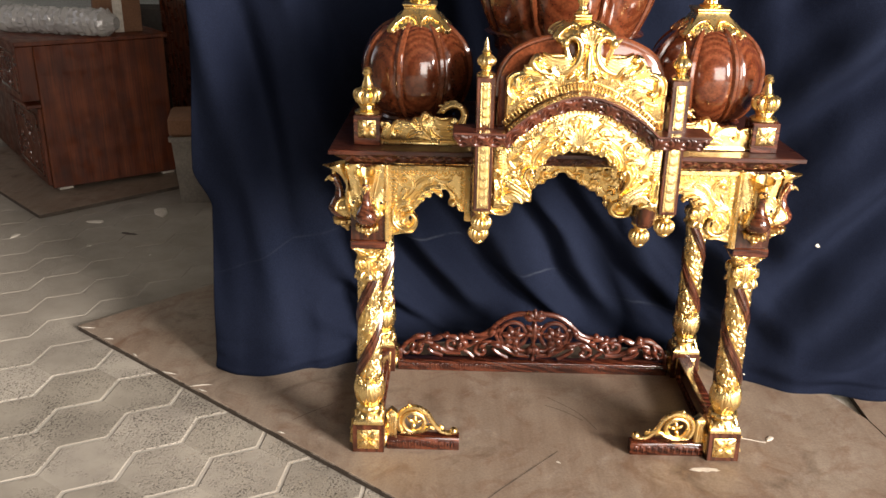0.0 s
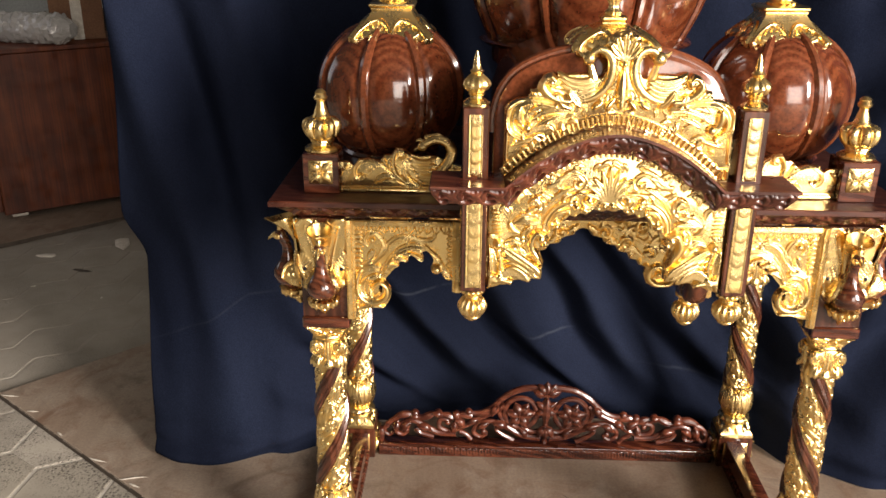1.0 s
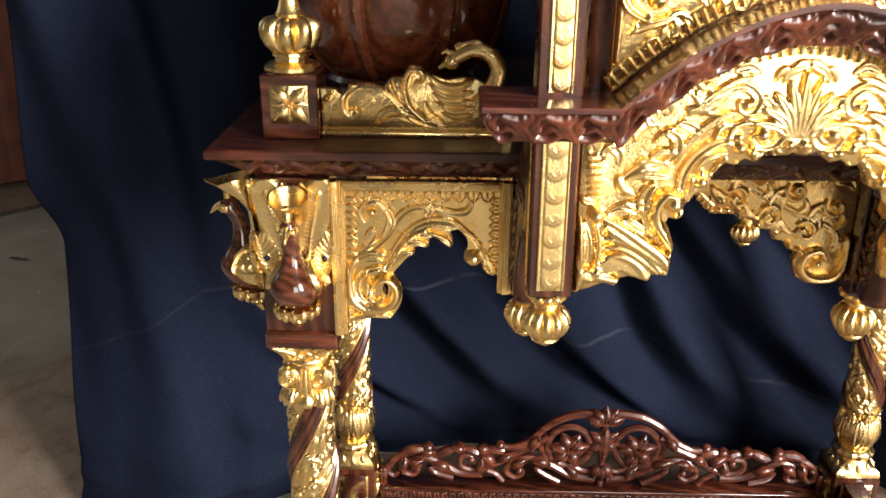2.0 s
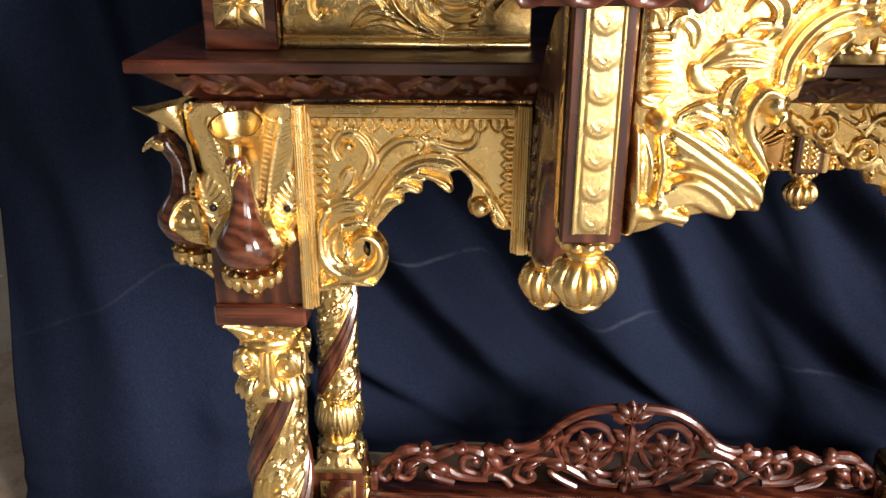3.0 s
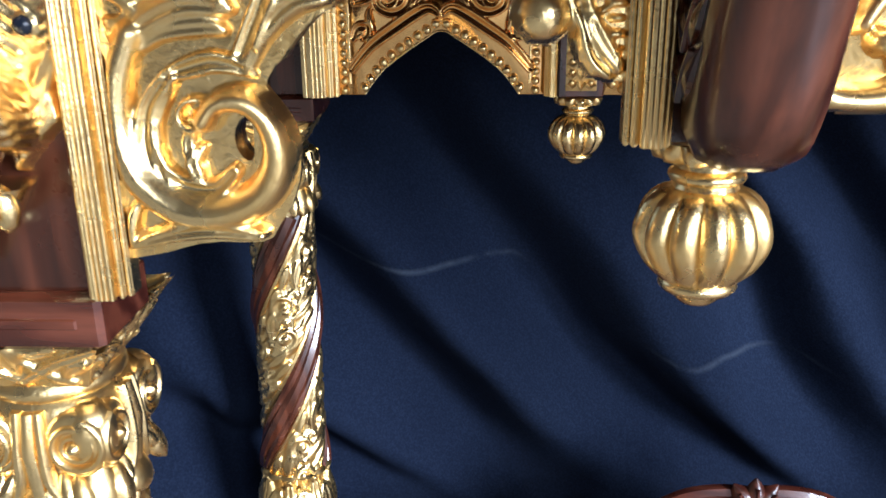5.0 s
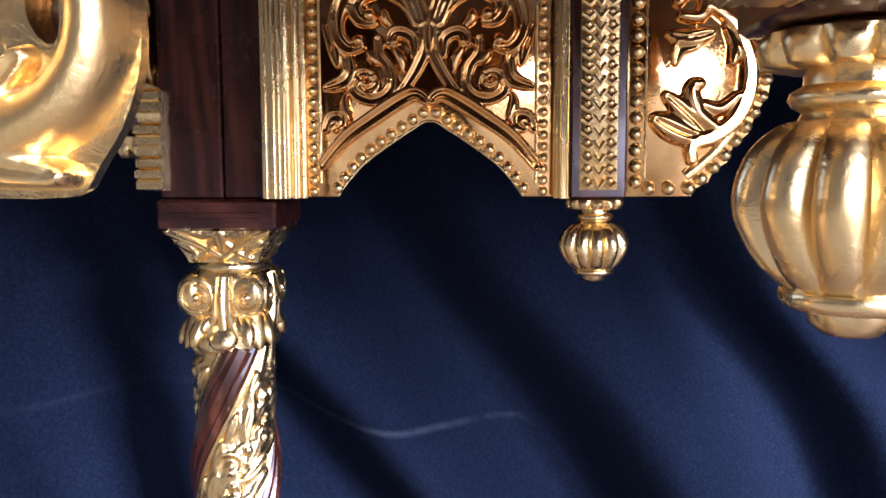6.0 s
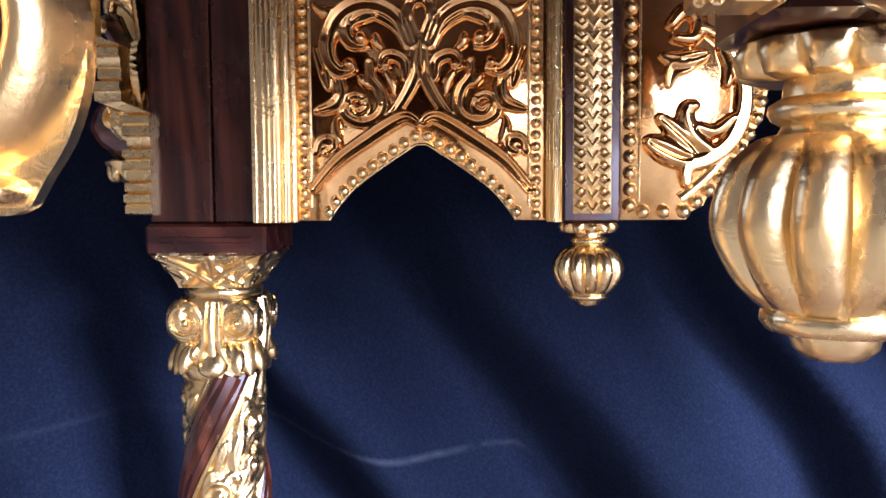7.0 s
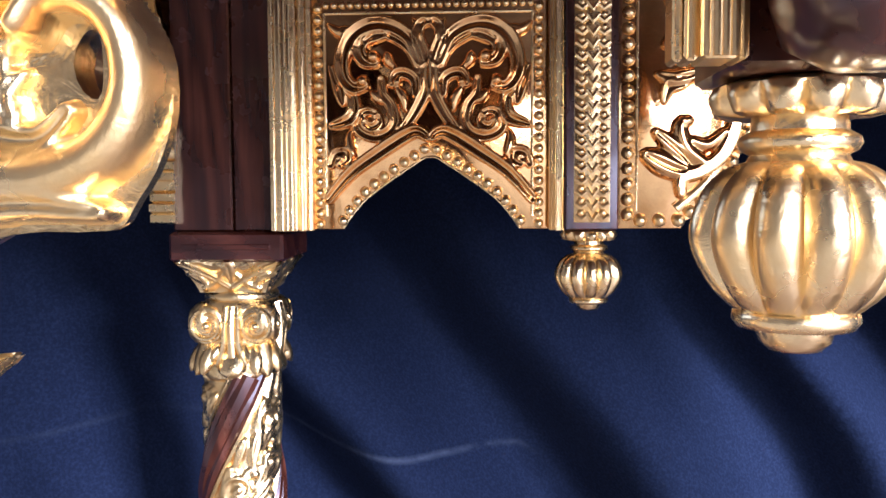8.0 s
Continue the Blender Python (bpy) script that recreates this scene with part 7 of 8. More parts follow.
def back_panel(mirror):
    m = face(0, 0.388, 0, 0, mirror)
    g = Geo(m)
    arc_l = curve([(-0.332, 0.5365), (-0.326, 0.545), (-0.316, 0.556), (-0.300, 0.568), (-0.286, 0.577), (-0.279, 0.5815), (-0.275, 0.582)], 16)
    arc = arc_l + [(-0.550 - x, z) for x, z in arc_l[-2::-1]]
    g.prism([(-0.3510, 0.5365)] + arc + [(-0.1990, 0.5365), (-0.1990, 0.7034), (-0.3510, 0.7034)], -0.010, 0.002, 0.001)
    ob = part("back_panel", g, BURNISHED_DARK, shrine, "gilded back panel with beaded pointed arch")
    for a in ((-0.3770, -0.3505, 0.5358, 0.7036, 0.004, True), (-0.1905, -0.1995, 0.5358, 0.7036, 0.002, True)):
        f = Geo(m)
        frame_strip(f, *a)
        wide = a[1] - a[0]
        for q in (0.10, 0.30, 0.42, 0.54, 0.76, 0.93):
            f.sweep([(a[0] + wide * q, 0.5362), (a[0] + wide * q, 0.7030)], 0.0011, a[4] + (0.0066 if q < 0.16 else 0.0082 if q < 0.66 else 0.0056 if q < 0.86 else 0.0036) - 0.0002, 1.0, 4)
        part("frame_moulding", f, GOLD, ob, "stepped gilt moulding")
    c = Geo(m)
    w = 0.0018
    bead_line(c, [(-0.3468, 0.540), (-0.3468, 0.677)], 0.0033, w, 2.0)
    bead_line(c, [(-0.2062, 0.540), (-0.2062, 0.677)], 0.0033, w, 2.0)
    bead_line(c, [(-0.3468, 0.679), (-0.2062, 0.679)], 0.0023, w, 2.25)
    c.sweep([(-0.3425, 0.545), (-0.3425, 0.674), (-0.2105, 0.674), (-0.2105, 0.545)][0:2], 0.0011, w, 1.0, 4)
    c.sweep([(-0.2105, 0.545), (-0.2105, 0.674)], 0.0011, w, 1.0, 4)
    c.sweep([(-0.3425, 0.674), (-0.2105, 0.674)], 0.0011, w, 1.0, 4)
    inner = [(x, z + 0.0056 + 0.0010 * (1 - abs((x + 0.275) / 0.06))) for x, z in arc]
    bead_line(c, inner, 0.0038, w, 2.0)
    c.sweep([(x, z + 0.0008) for x, z in arc], 0.0009, w, 1.2, 4)
    tagged(part("carving", c, GOLD, ob, "raised gilt beads"), kind="stuff")
    r = Relief(-0.3440, -0.2070, 0.5380, 0.6790, 0.00065)
    r.fat, r.hollow = 1.42, True
    r.band([(-0.292, 0.601), (-0.284, 0.613), (-0.278, 0.627), (-0.278, 0.644), (-0.283, 0.66), (-0.28, 0.667), (-0.276, 0.668)], 0.0034, 0.0036, "scoop")
    r.band([(-0.281, 0.643), (-0.288, 0.658), (-0.301, 0.666), (-0.315, 0.666), (-0.326, 0.658), (-0.331, 0.645), (-0.33, 0.634), (-0.324, 0.627), (-0.317, 0.628)], 0.0040, 0.0040)
    r.bead(-0.318, 0.631, 0.0046, 0.0046)
    r.band([(-0.282, 0.638), (-0.287, 0.65), (-0.295, 0.657), (-0.307, 0.661), (-0.316, 0.656)], 0.0026, 0.0034, "scoop")
    r.band([(-0.305, 0.66), (-0.316, 0.657), (-0.32, 0.651), (-0.317, 0.644), (-0.31, 0.642)], 0.0036, 0.0040)
    r.bead(-0.311, 0.646, 0.0048, 0.0048)
    r.band([(-0.284, 0.623), (-0.285, 0.632), (-0.291, 0.636), (-0.297, 0.635), (-0.299, 0.629)], 0.0030, 0.0036)
    r.bead(-0.296, 0.63, 0.0036, 0.0040)
    r.leaf([(-0.291, 0.612), (-0.292, 0.62), (-0.296, 0.626)], 0.0028, 0.0030)
    r.leaf([(-0.296, 0.639), (-0.301, 0.643), (-0.302, 0.648)], 0.0028, 0.0032)
    r.leaf([(-0.339, 0.641), (-0.334, 0.63), (-0.331, 0.617)], 0.0032, 0.0034, "scoop")
    r.leaf([(-0.331, 0.63), (-0.324, 0.619), (-0.326, 0.608), (-0.338, 0.603)], 0.0038, 0.0038, "scoop")
    r.band([(-0.306, 0.632), (-0.305, 0.623), (-0.3, 0.616), (-0.298, 0.606), (-0.302, 0.599), (-0.311, 0.596), (-0.32, 0.6), (-0.321, 0.607), (-0.316, 0.612), (-0.31, 0.611)], 0.0030, 0.0034, "scoop")
    r.band([(-0.31, 0.611), (-0.308, 0.605), (-0.313, 0.602), (-0.316, 0.605)], 0.0026, 0.0036)
    r.leaf([(-0.326, 0.6), (-0.327, 0.593), (-0.324, 0.584)], 0.0026, 0.0032)
    r.band([(-0.339, 0.578), (-0.336, 0.585), (-0.33, 0.586), (-0.329, 0.581), (-0.333, 0.578)], 0.0030, 0.0034)
    r.leaf([(-0.34, 0.667), (-0.333, 0.662), (-0.328, 0.664)], 0.0030, 0.0032)
    r.leaf([(-0.286, 0.67), (-0.283, 0.664), (-0.283, 0.655)], 0.0024, 0.0028)
    r.band([(-0.341, 0.556), (-0.326, 0.573), (-0.307, 0.5865), (-0.291, 0.5965), (-0.283, 0.599), (-0.277, 0.5955)], 0.0036, 0.0042)
    r.leaf([(-0.305, 0.617), (-0.309, 0.62), (-0.312, 0.624)], 0.0024, 0.0030)
    r.mirror()
    r.clip([(-0.3435, 0.5365)] + arc + [(-0.2075, 0.5365), (-0.2075, 0.676), (-0.3435, 0.676)], 0.0016)
    r.soften(1)
    r.h *= 1.45
    r.panel("carving", m, 0.0018, BURNISHED_DARK, ob, "raised gilt leaf scrolls")


def back_post(sx):
    cx = sx * 0.1740
    ob = part("back_post", Geo().box(cx - 0.0165, cx + 0.0165, 0.374, 0.408, 0.5362, 0.7036, 0.001), WOOD_UP, shrine, "rosewood back post with braided gilt strip")
    g = Geo(face(cx, 0.374))
    g.box(-0.0112, 0.0112, 0.541, 0.703, -0.003, 0.0006, 0.0005)
    for k in range(21):
        v = 0.5435 + 0.0076 * k
        for s in (-1, 1):
            g.sweep([(s * 0.0105, v + 0.002), (s * 0.0066, v - 0.0008), (s * 0.0028, v + 0.0024)], 0.0019, 0.0006, 1.2, 4)
            g.bead(s * 0.0067, v + 0.0035, 0.0027, 0.0004, 0.8, 8)
        g.sweep([(-0.0036, v + 0.0035), (0, v - 0.0012), (0.0036, v + 0.0035)], 0.0019, 0.0010, 1.2, 4)
    part("braid", g, GOLD, ob, "gilt braided moulding")
    pendant(ob, cx, 0.390, 0.5360, 0.95, 0.95)


def back_centre():
    m = face(0, 0.384)
    g = Geo(m)
    half = [(-0.1575, 0.5365), (-0.117, 0.5365), (-0.115, 0.541), (-0.107, 0.545), (-0.104, 0.552), (-0.096, 0.557), (-0.093, 0.566), (-0.084, 0.574), (-0.080, 0.586), (-0.073, 0.597), (-0.071, 0.612), (-0.064, 0.617), (-0.068, 0.632), (-0.058, 0.640), (-0.044, 0.650), (-0.024, 0.660), (0, 0.668)]
    g.prism(half + [(-x, z) for x, z in half[-2::-1]] + [(0.1575, 0.7034), (-0.1575, 0.7034)], -0.008, 0.002, 0.001)
    ob = part("back_arch", g, BURNISHED_DARK, shrine, "gilded back arch edged with round beads")
    c = Geo(m)
    w = 0.0018
    for s in (1, -1):
        c = Geo(m)
        X = lambda v: s * v
        d = lambda a: a if s > 0 else 180 - a
        bead_line(c, [(X(-0.151), 0.5455), (X(-0.151), 0.700)], 0.0045, w, 2.1)
        bead_line(c, [(X(-0.143), 0.5418), (X(-0.119), 0.5418)], 0.0045, w, 2.15)
        bead_line(c, [(X(-0.112), 0.5475), (X(-0.100), 0.559), (X(-0.088), 0.576), (X(-0.078), 0.594), (X(-0.074), 0.612), (X(-0.072), 0.626)], 0.0044, w, 2.1)
        c.sweep(curve([(X(-0.121), 0.549), (X(-0.106), 0.562), (X(-0.094), 0.577), (X(-0.083), 0.598), (X(-0.081), 0.620)], 16), 0.0034, w, 1.0, 5)
        c.sweep([(X(-0.1455), 0.5475), (X(-0.1455), 0.700)], 0.0010, w, 1.0, 4)
        c.ball((X(-0.064), 0.6165, 0.0), 0.0035, 8, 5)
        tagged(part("carving", c, GOLD, ob, "raised gilt beads and leaves"), kind="stuff")
    r = Relief(-0.1440, 0.1440, 0.5450, 0.7030, 0.0008)
    r.band([(-0.118, 0.559), (-0.117, 0.568), (-0.105, 0.573), (-0.093, 0.583), (-0.086, 0.599), (-0.086, 0.618), (-0.095, 0.638), (-0.108, 0.648)], 0.0052, 0.0037, "soft")
    r.leaf([(-0.110, 0.571), (-0.124, 0.575), (-0.140, 0.583)], 0.0088, 0.0042, "vein")
    r.leaf([(-0.109, 0.573), (-0.119, 0.584), (-0.134, 0.597)], 0.0064, 0.0040, "vein")
    r.band([(-0.103, 0.577), (-0.115, 0.587), (-0.119, 0.6), (-0.114, 0.604)], 0.0058, 0.0040)
    r.bead(-0.118, 0.604, 0.0040, 0.0040)
    r.band([(-0.113, 0.592), (-0.102, 0.589), (-0.092, 0.597)], 0.0046, 0.0035)
    r.leaf([(-0.134, 0.633), (-0.122, 0.63), (-0.108, 0.633)], 0.0064, 0.0040, "vein")
    r.band([(-0.128, 0.651), (-0.12, 0.659), (-0.112, 0.653), (-0.115, 0.643), (-0.126, 0.643)], 0.0052, 0.0040)
    r.leaf([(-0.129, 0.615), (-0.126, 0.625), (-0.116, 0.627)], 0.0055, 0.0040, "scoop")
    r.leaf([(-0.101, 0.638), (-0.094, 0.625), (-0.096, 0.615)], 0.0049, 0.0035)
    r.curl(-0.118, 0.680, 0.0120, 30, 480, 0.0040, 0.0036)
    r.curl(-0.062, 0.674, 0.0110, 30, 480, 0.0036, 0.0036)
    r.curl(-0.024, 0.684, 0.0095, 30, 480, 0.0034, 0.0036)
    r.mirror()
    r.clip(half + [(-x, z) for x, z in half[-2::-1]] + [(0.1575, 0.7034), (-0.1575, 0.7034)], 0.0018)
    r.soften(1)
    r.h *= 1.45
    r.panel("carving", m, 0.0018, BURNISHED_DARK, ob, "raised gilt leaves")


for flag in (False, True):
    back_panel(flag)
for sx in (-1, 1):
    back_post(sx)
back_centre()


# ---- rails at the foot ----
def key_pattern(g, u0, u1, v0, v1, w):
    n = int((u1 - u0) / 0.0135)
    st = (u1 - u0) / n
    for k in range(n):
        a = u0 + k * st
        g.box(a + st * 0.12, a + st * 0.34, v0, v1, w - 0.001, w + 0.0030, 0.0006)
        g.box(a + st * 0.34, a + st * 0.72, v1 - (v1 - v0) * 0.26, v1, w - 0.001, w + 0.0030, 0.0006)
        g.box(a + st * 0.60, a + st * 0.72, v0 + (v1 - v0) * 0.2, v1 - (v1 - v0) * 0.26, w - 0.001, w + 0.0030, 0.0006)


def back_rail():
    ob = part("back_rail", Geo().box(-0.3735, 0.3735, 0.400, 0.436, 0.0, 0.031, 0.0015), WOOD, shrine, "low rosewood rail with key pattern")
    k = Geo(face(0, 0.400))
    key_pattern(k, -0.365, 0.365, 0.006, 0.024, 0.0)
    k.box(-0.372, 0.372, 0.0255, 0.0305, -0.001, 0.002, 0.0006)
    part("key_pattern", k, WOOD, ob, "carved key pattern")
    c = Geo(face(0, 0.418))
    T = lambda pts, r, n=26, flat=1.0: c.tube([(u, v, 0) for u, v in curve(pts, n)], r, 8, flat)
    for s in (1, -1):
        X = lambda v: s * v
        # top contour
        T([(X(0), 0.170), (X(-0.030), 0.172), (X(-0.062), 0.166), (X(-0.095), 0.146), (X(-0.122), 0.118), (X(-0.150), 0.104), (X(-0.170), 0.106)], lambda t: 0.0085 - 0.003 * t, 30)
        # ring with a three-lobed leaf
        T([(X(-0.056) + 0.036 * math.cos(a), 0.108 + 0.038 * math.sin(a)) for a in [2 * math.pi * q / 24 for q in range(25)]], 0.0062, 40)
        for a in (15, 62, 112, 165, 225, 295):
            c.m = face(0, 0.413)
            leaf(c, X(-0.056), 0.104, a if s > 0 else 180 - a, 0.035, 0.0125, 0, 0.9)
            c.m = face(0, 0.418)
        c.ball((X(-0.056), 0.108, 0.004), 0.008, 8, 6)
        T([(X(-0.056), 0.074), (X(-0.030), 0.060), (X(-0.004), 0.066)], 0.0055, 12)
        # long S vines toward the legs
        T([(X(-0.010), 0.044), (X(-0.050), 0.050), (X(-0.085), 0.070), (X(-0.120), 0.084), (X(-0.150), 0.076), (X(-0.160), 0.056), (X(-0.146), 0.044), (X(-0.132), 0.052), (X(-0.138), 0.062)], lambda t: 0.0078 - 0.0035 * t, 40)
        T([(X(-0.118), 0.108), (X(-0.150), 0.092), (X(-0.180), 0.072), (X(-0.212), 0.058), (X(-0.236), 0.066), (X(-0.236), 0.084), (X(-0.220), 0.086), (X(-0.218), 0.076)], lambda t: 0.0080 - 0.0035 * t, 36)
        T([(X(-0.200), 0.050), (X(-0.240), 0.052), (X(-0.270), 0.070), (X(-0.300), 0.082), (X(-0.328), 0.070), (X(-0.334), 0.052), (X(-0.318), 0.046), (X(-0.308), 0.056)], lambda t: 0.0075 - 0.003 * t, 36)
        T([(X(-0.164), 0.098), (X(-0.190), 0.100), (X(-0.205), 0.092), (X(-0.225), 0.098), (X(-0.250), 0.100), (X(-0.275), 0.090), (X(-0.300), 0.098), (X(-0.330), 0.092), (X(-0.355), 0.066)], lambda t: 0.0068 + 0.0022 * math.sin(t * 25), 44)
        T([(X(-0.250), 0.040), (X(-0.280), 0.050), (X(-0.290), 0.064)], 0.006, 12)
        T([(X(-0.330), 0.088), (X(-0.350), 0.076), (X(-0.362), 0.054), (X(-0.350), 0.044), (X(-0.342), 0.054)], lambda t: 0.0065 - 0.002 * t, 20)
        T([(X(-0.070), 0.036), (X(-0.095), 0.050), (X(-0.110), 0.064), (X(-0.100), 0.074)], lambda t: 0.0062 - 0.002 * t, 16)
        T([(X(-0.165), 0.036), (X(-0.178), 0.050), (X(-0.192), 0.056)], 0.0052, 12)
        T([(X(-0.092), 0.128), (X(-0.104), 0.112), (X(-0.098), 0.092), (X(-0.088), 0.084)], lambda t: 0.0068 - 0.003 * t, 16)
        for u, v, r in ((-0.200, 0.100, 0.010), (-0.240, 0.104, 0.009), (-0.292, 0.101, 0.010), (-0.318, 0.098, 0.008), (-0.172, 0.108, 0.009), (-0.138, 0.058, 0.007), (-0.219, 0.079, 0.007), (-0.312, 0.058, 0.007)):
            c.ball((X(u), v, 0), r, 10, 7)
        c.m = face(0, 0.412)
        for u, v, a, ln, hf in ((-0.085, 0.072, 150, 0.040, 0.007), (-0.125, 0.084, 200, 0.034, 0.006), (-0.180, 0.074, 130, 0.034, 0.007), (-0.210, 0.060, 60, 0.030, 0.006), (-0.255, 0.062, 150, 0.036, 0.007), (-0.300, 0.080, 210, 0.034, 0.007), (-0.150, 0.092, 200, 0.03, 0.006), (-0.105, 0.130, 230, 0.034, 0.007), (-0.04, 0.05, 120, 0.03, 0.006), (-0.330, 0.085, 250, 0.036, 0.007), (-0.280, 0.094, 170, 0.026, 0.006), (-0.230, 0.098, 150, 0.026, 0.006)):
            leaf(c, X(u), v, a if s > 0 else 180 - a, ln, hf * 1.4, 0, 1.0, 30 * s)
        c.m = face(0, 0.418)
    c.m = face(0, 0.411)
    for a in (90, 55, 125, 20, 160):
        leaf(c, 0, 0.158, a, 0.034, 0.0115, 0, 0.9)
    for a in (-90, -60, -120):
        leaf(c, 0, 0.080, a, 0.036, 0.0110, 0, 0.9)
    leaf(c, 0, 0.155, -90, 0.075, 0.0130, 0, 0.8)
    for a in (40, 140, -35, -145):
        leaf(c, 0, 0.122, a, 0.030, 0.0085, 0, 0.9)
    c.m = face(0, 0.418)
    c.tube([(0, 0.03, 0), (0, 0.17, 0)], 0.006, 8)
    for s in (1, -1):
        c.box(s * 0.3675 - 0.005, s * 0.3675 + 0.005, 0.030, 0.062, -0.010, 0.010, 0.002)
    part("openwork_crest", c, CARVED, ob, "pierced rosewood crest of vines and leaves")


back_rail()

for sx in (-1, 1):
    x0, x1 = sorted((sx * 0.428, sx * 0.394))
    ob = part("side_rail", Geo().box(x0, x1, 0.0745, 0.3875, 0.0, 0.066, 0.0015), WOOD, shrine, "plain dark rosewood side rail")
    k = Geo(face(sx * 0.394, 0.231, 0, -90 * sx))
    key_pattern(k, -0.15, 0.15, 0.010, 0.030, 0.0)
    part("key_pattern", k, WOOD, ob, "carved key pattern")
    # short front rail with a gilt scroll
    m = face(0, 0.016, 0, 0, sx > 0)
    g = Geo(m)
    g.box(-0.3735, -0.202, 0.0, 0.033, -0.030, 0.0, 0.002)
    fr = part("front_rail", g, WOOD, shrine, "short rosewood front rail with key pattern")
    k = Geo(m)
    key_pattern(k, -0.366, -0.208, 0.006, 0.026, 0.0)
    part("key_pattern", k, WOOD, fr, "carved key pattern")
    c = Geo(m @ Matrix.Translation((0, 0, -0.014)))
    T = lambda pts, r, n=26: c.tube([(u, v, 0) for u, v in curve(pts, n)], r, 9, 1.0)
    c.box(-0.3725, -0.3500, 0.0335, 0.096, -0.010, 0.008, 0.002)
    for q in (-0.367, -0.3613, -0.3555):
        c.sweep([(q, 0.036), (q, 0.088)], 0.0025, 0.008, 0.8, 4)
    c.prism([(-0.374, 0.094), (-0.361, 0.106), (-0.348, 0.094)], -0.010, 0.008, 0.001)
    T([(-0.340, 0.046), (-0.347, 0.070), (-0.336, 0.097), (-0.308, 0.108), (-0.280, 0.094), (-0.264, 0.066), (-0.245, 0.044), (-0.222, 0.040), (-0.213, 0.046)], lambda t: 0.0075 - 0.002 * t, 40)
    T([(-0.310 + 0.0255 * math.cos(a), 0.068 + 0.0265 * math.sin(a)) for a in [2 * math.pi * q / 22 for q in range(23)]], 0.0050, 36)
    T([(-0.340, 0.040), (-0.310, 0.038), (-0.285, 0.046), (-0.272, 0.056), (-0.262, 0.050)], 0.0052, 24)
    T([(-0.312, 0.092), (-0.290, 0.082), (-0.282, 0.064)], 0.0045, 14)
    c.ball((-0.215, 0.046, 0), 0.010, 10, 7)
    c.ball((-0.320, 0.113, 0), 0.005, 8, 6)
    c.m = m @ Matrix.Translation((0, 0, -0.020))
    for a in (80, 140, 20, 260):
        leaf(c, -0.310, 0.062, a, 0.022, 0.0060, 0, 1.0)
    leaf(c, -0.262, 0.044, 150, 0.036, 0.006, 0, 1.0, 30)
    leaf(c, -0.240, 0.040, 100, 0.022, 0.005, 0, 1.0, 40)
    part("gilt_scroll", c, GOLD, fr, "pierced gilt scroll bracket")


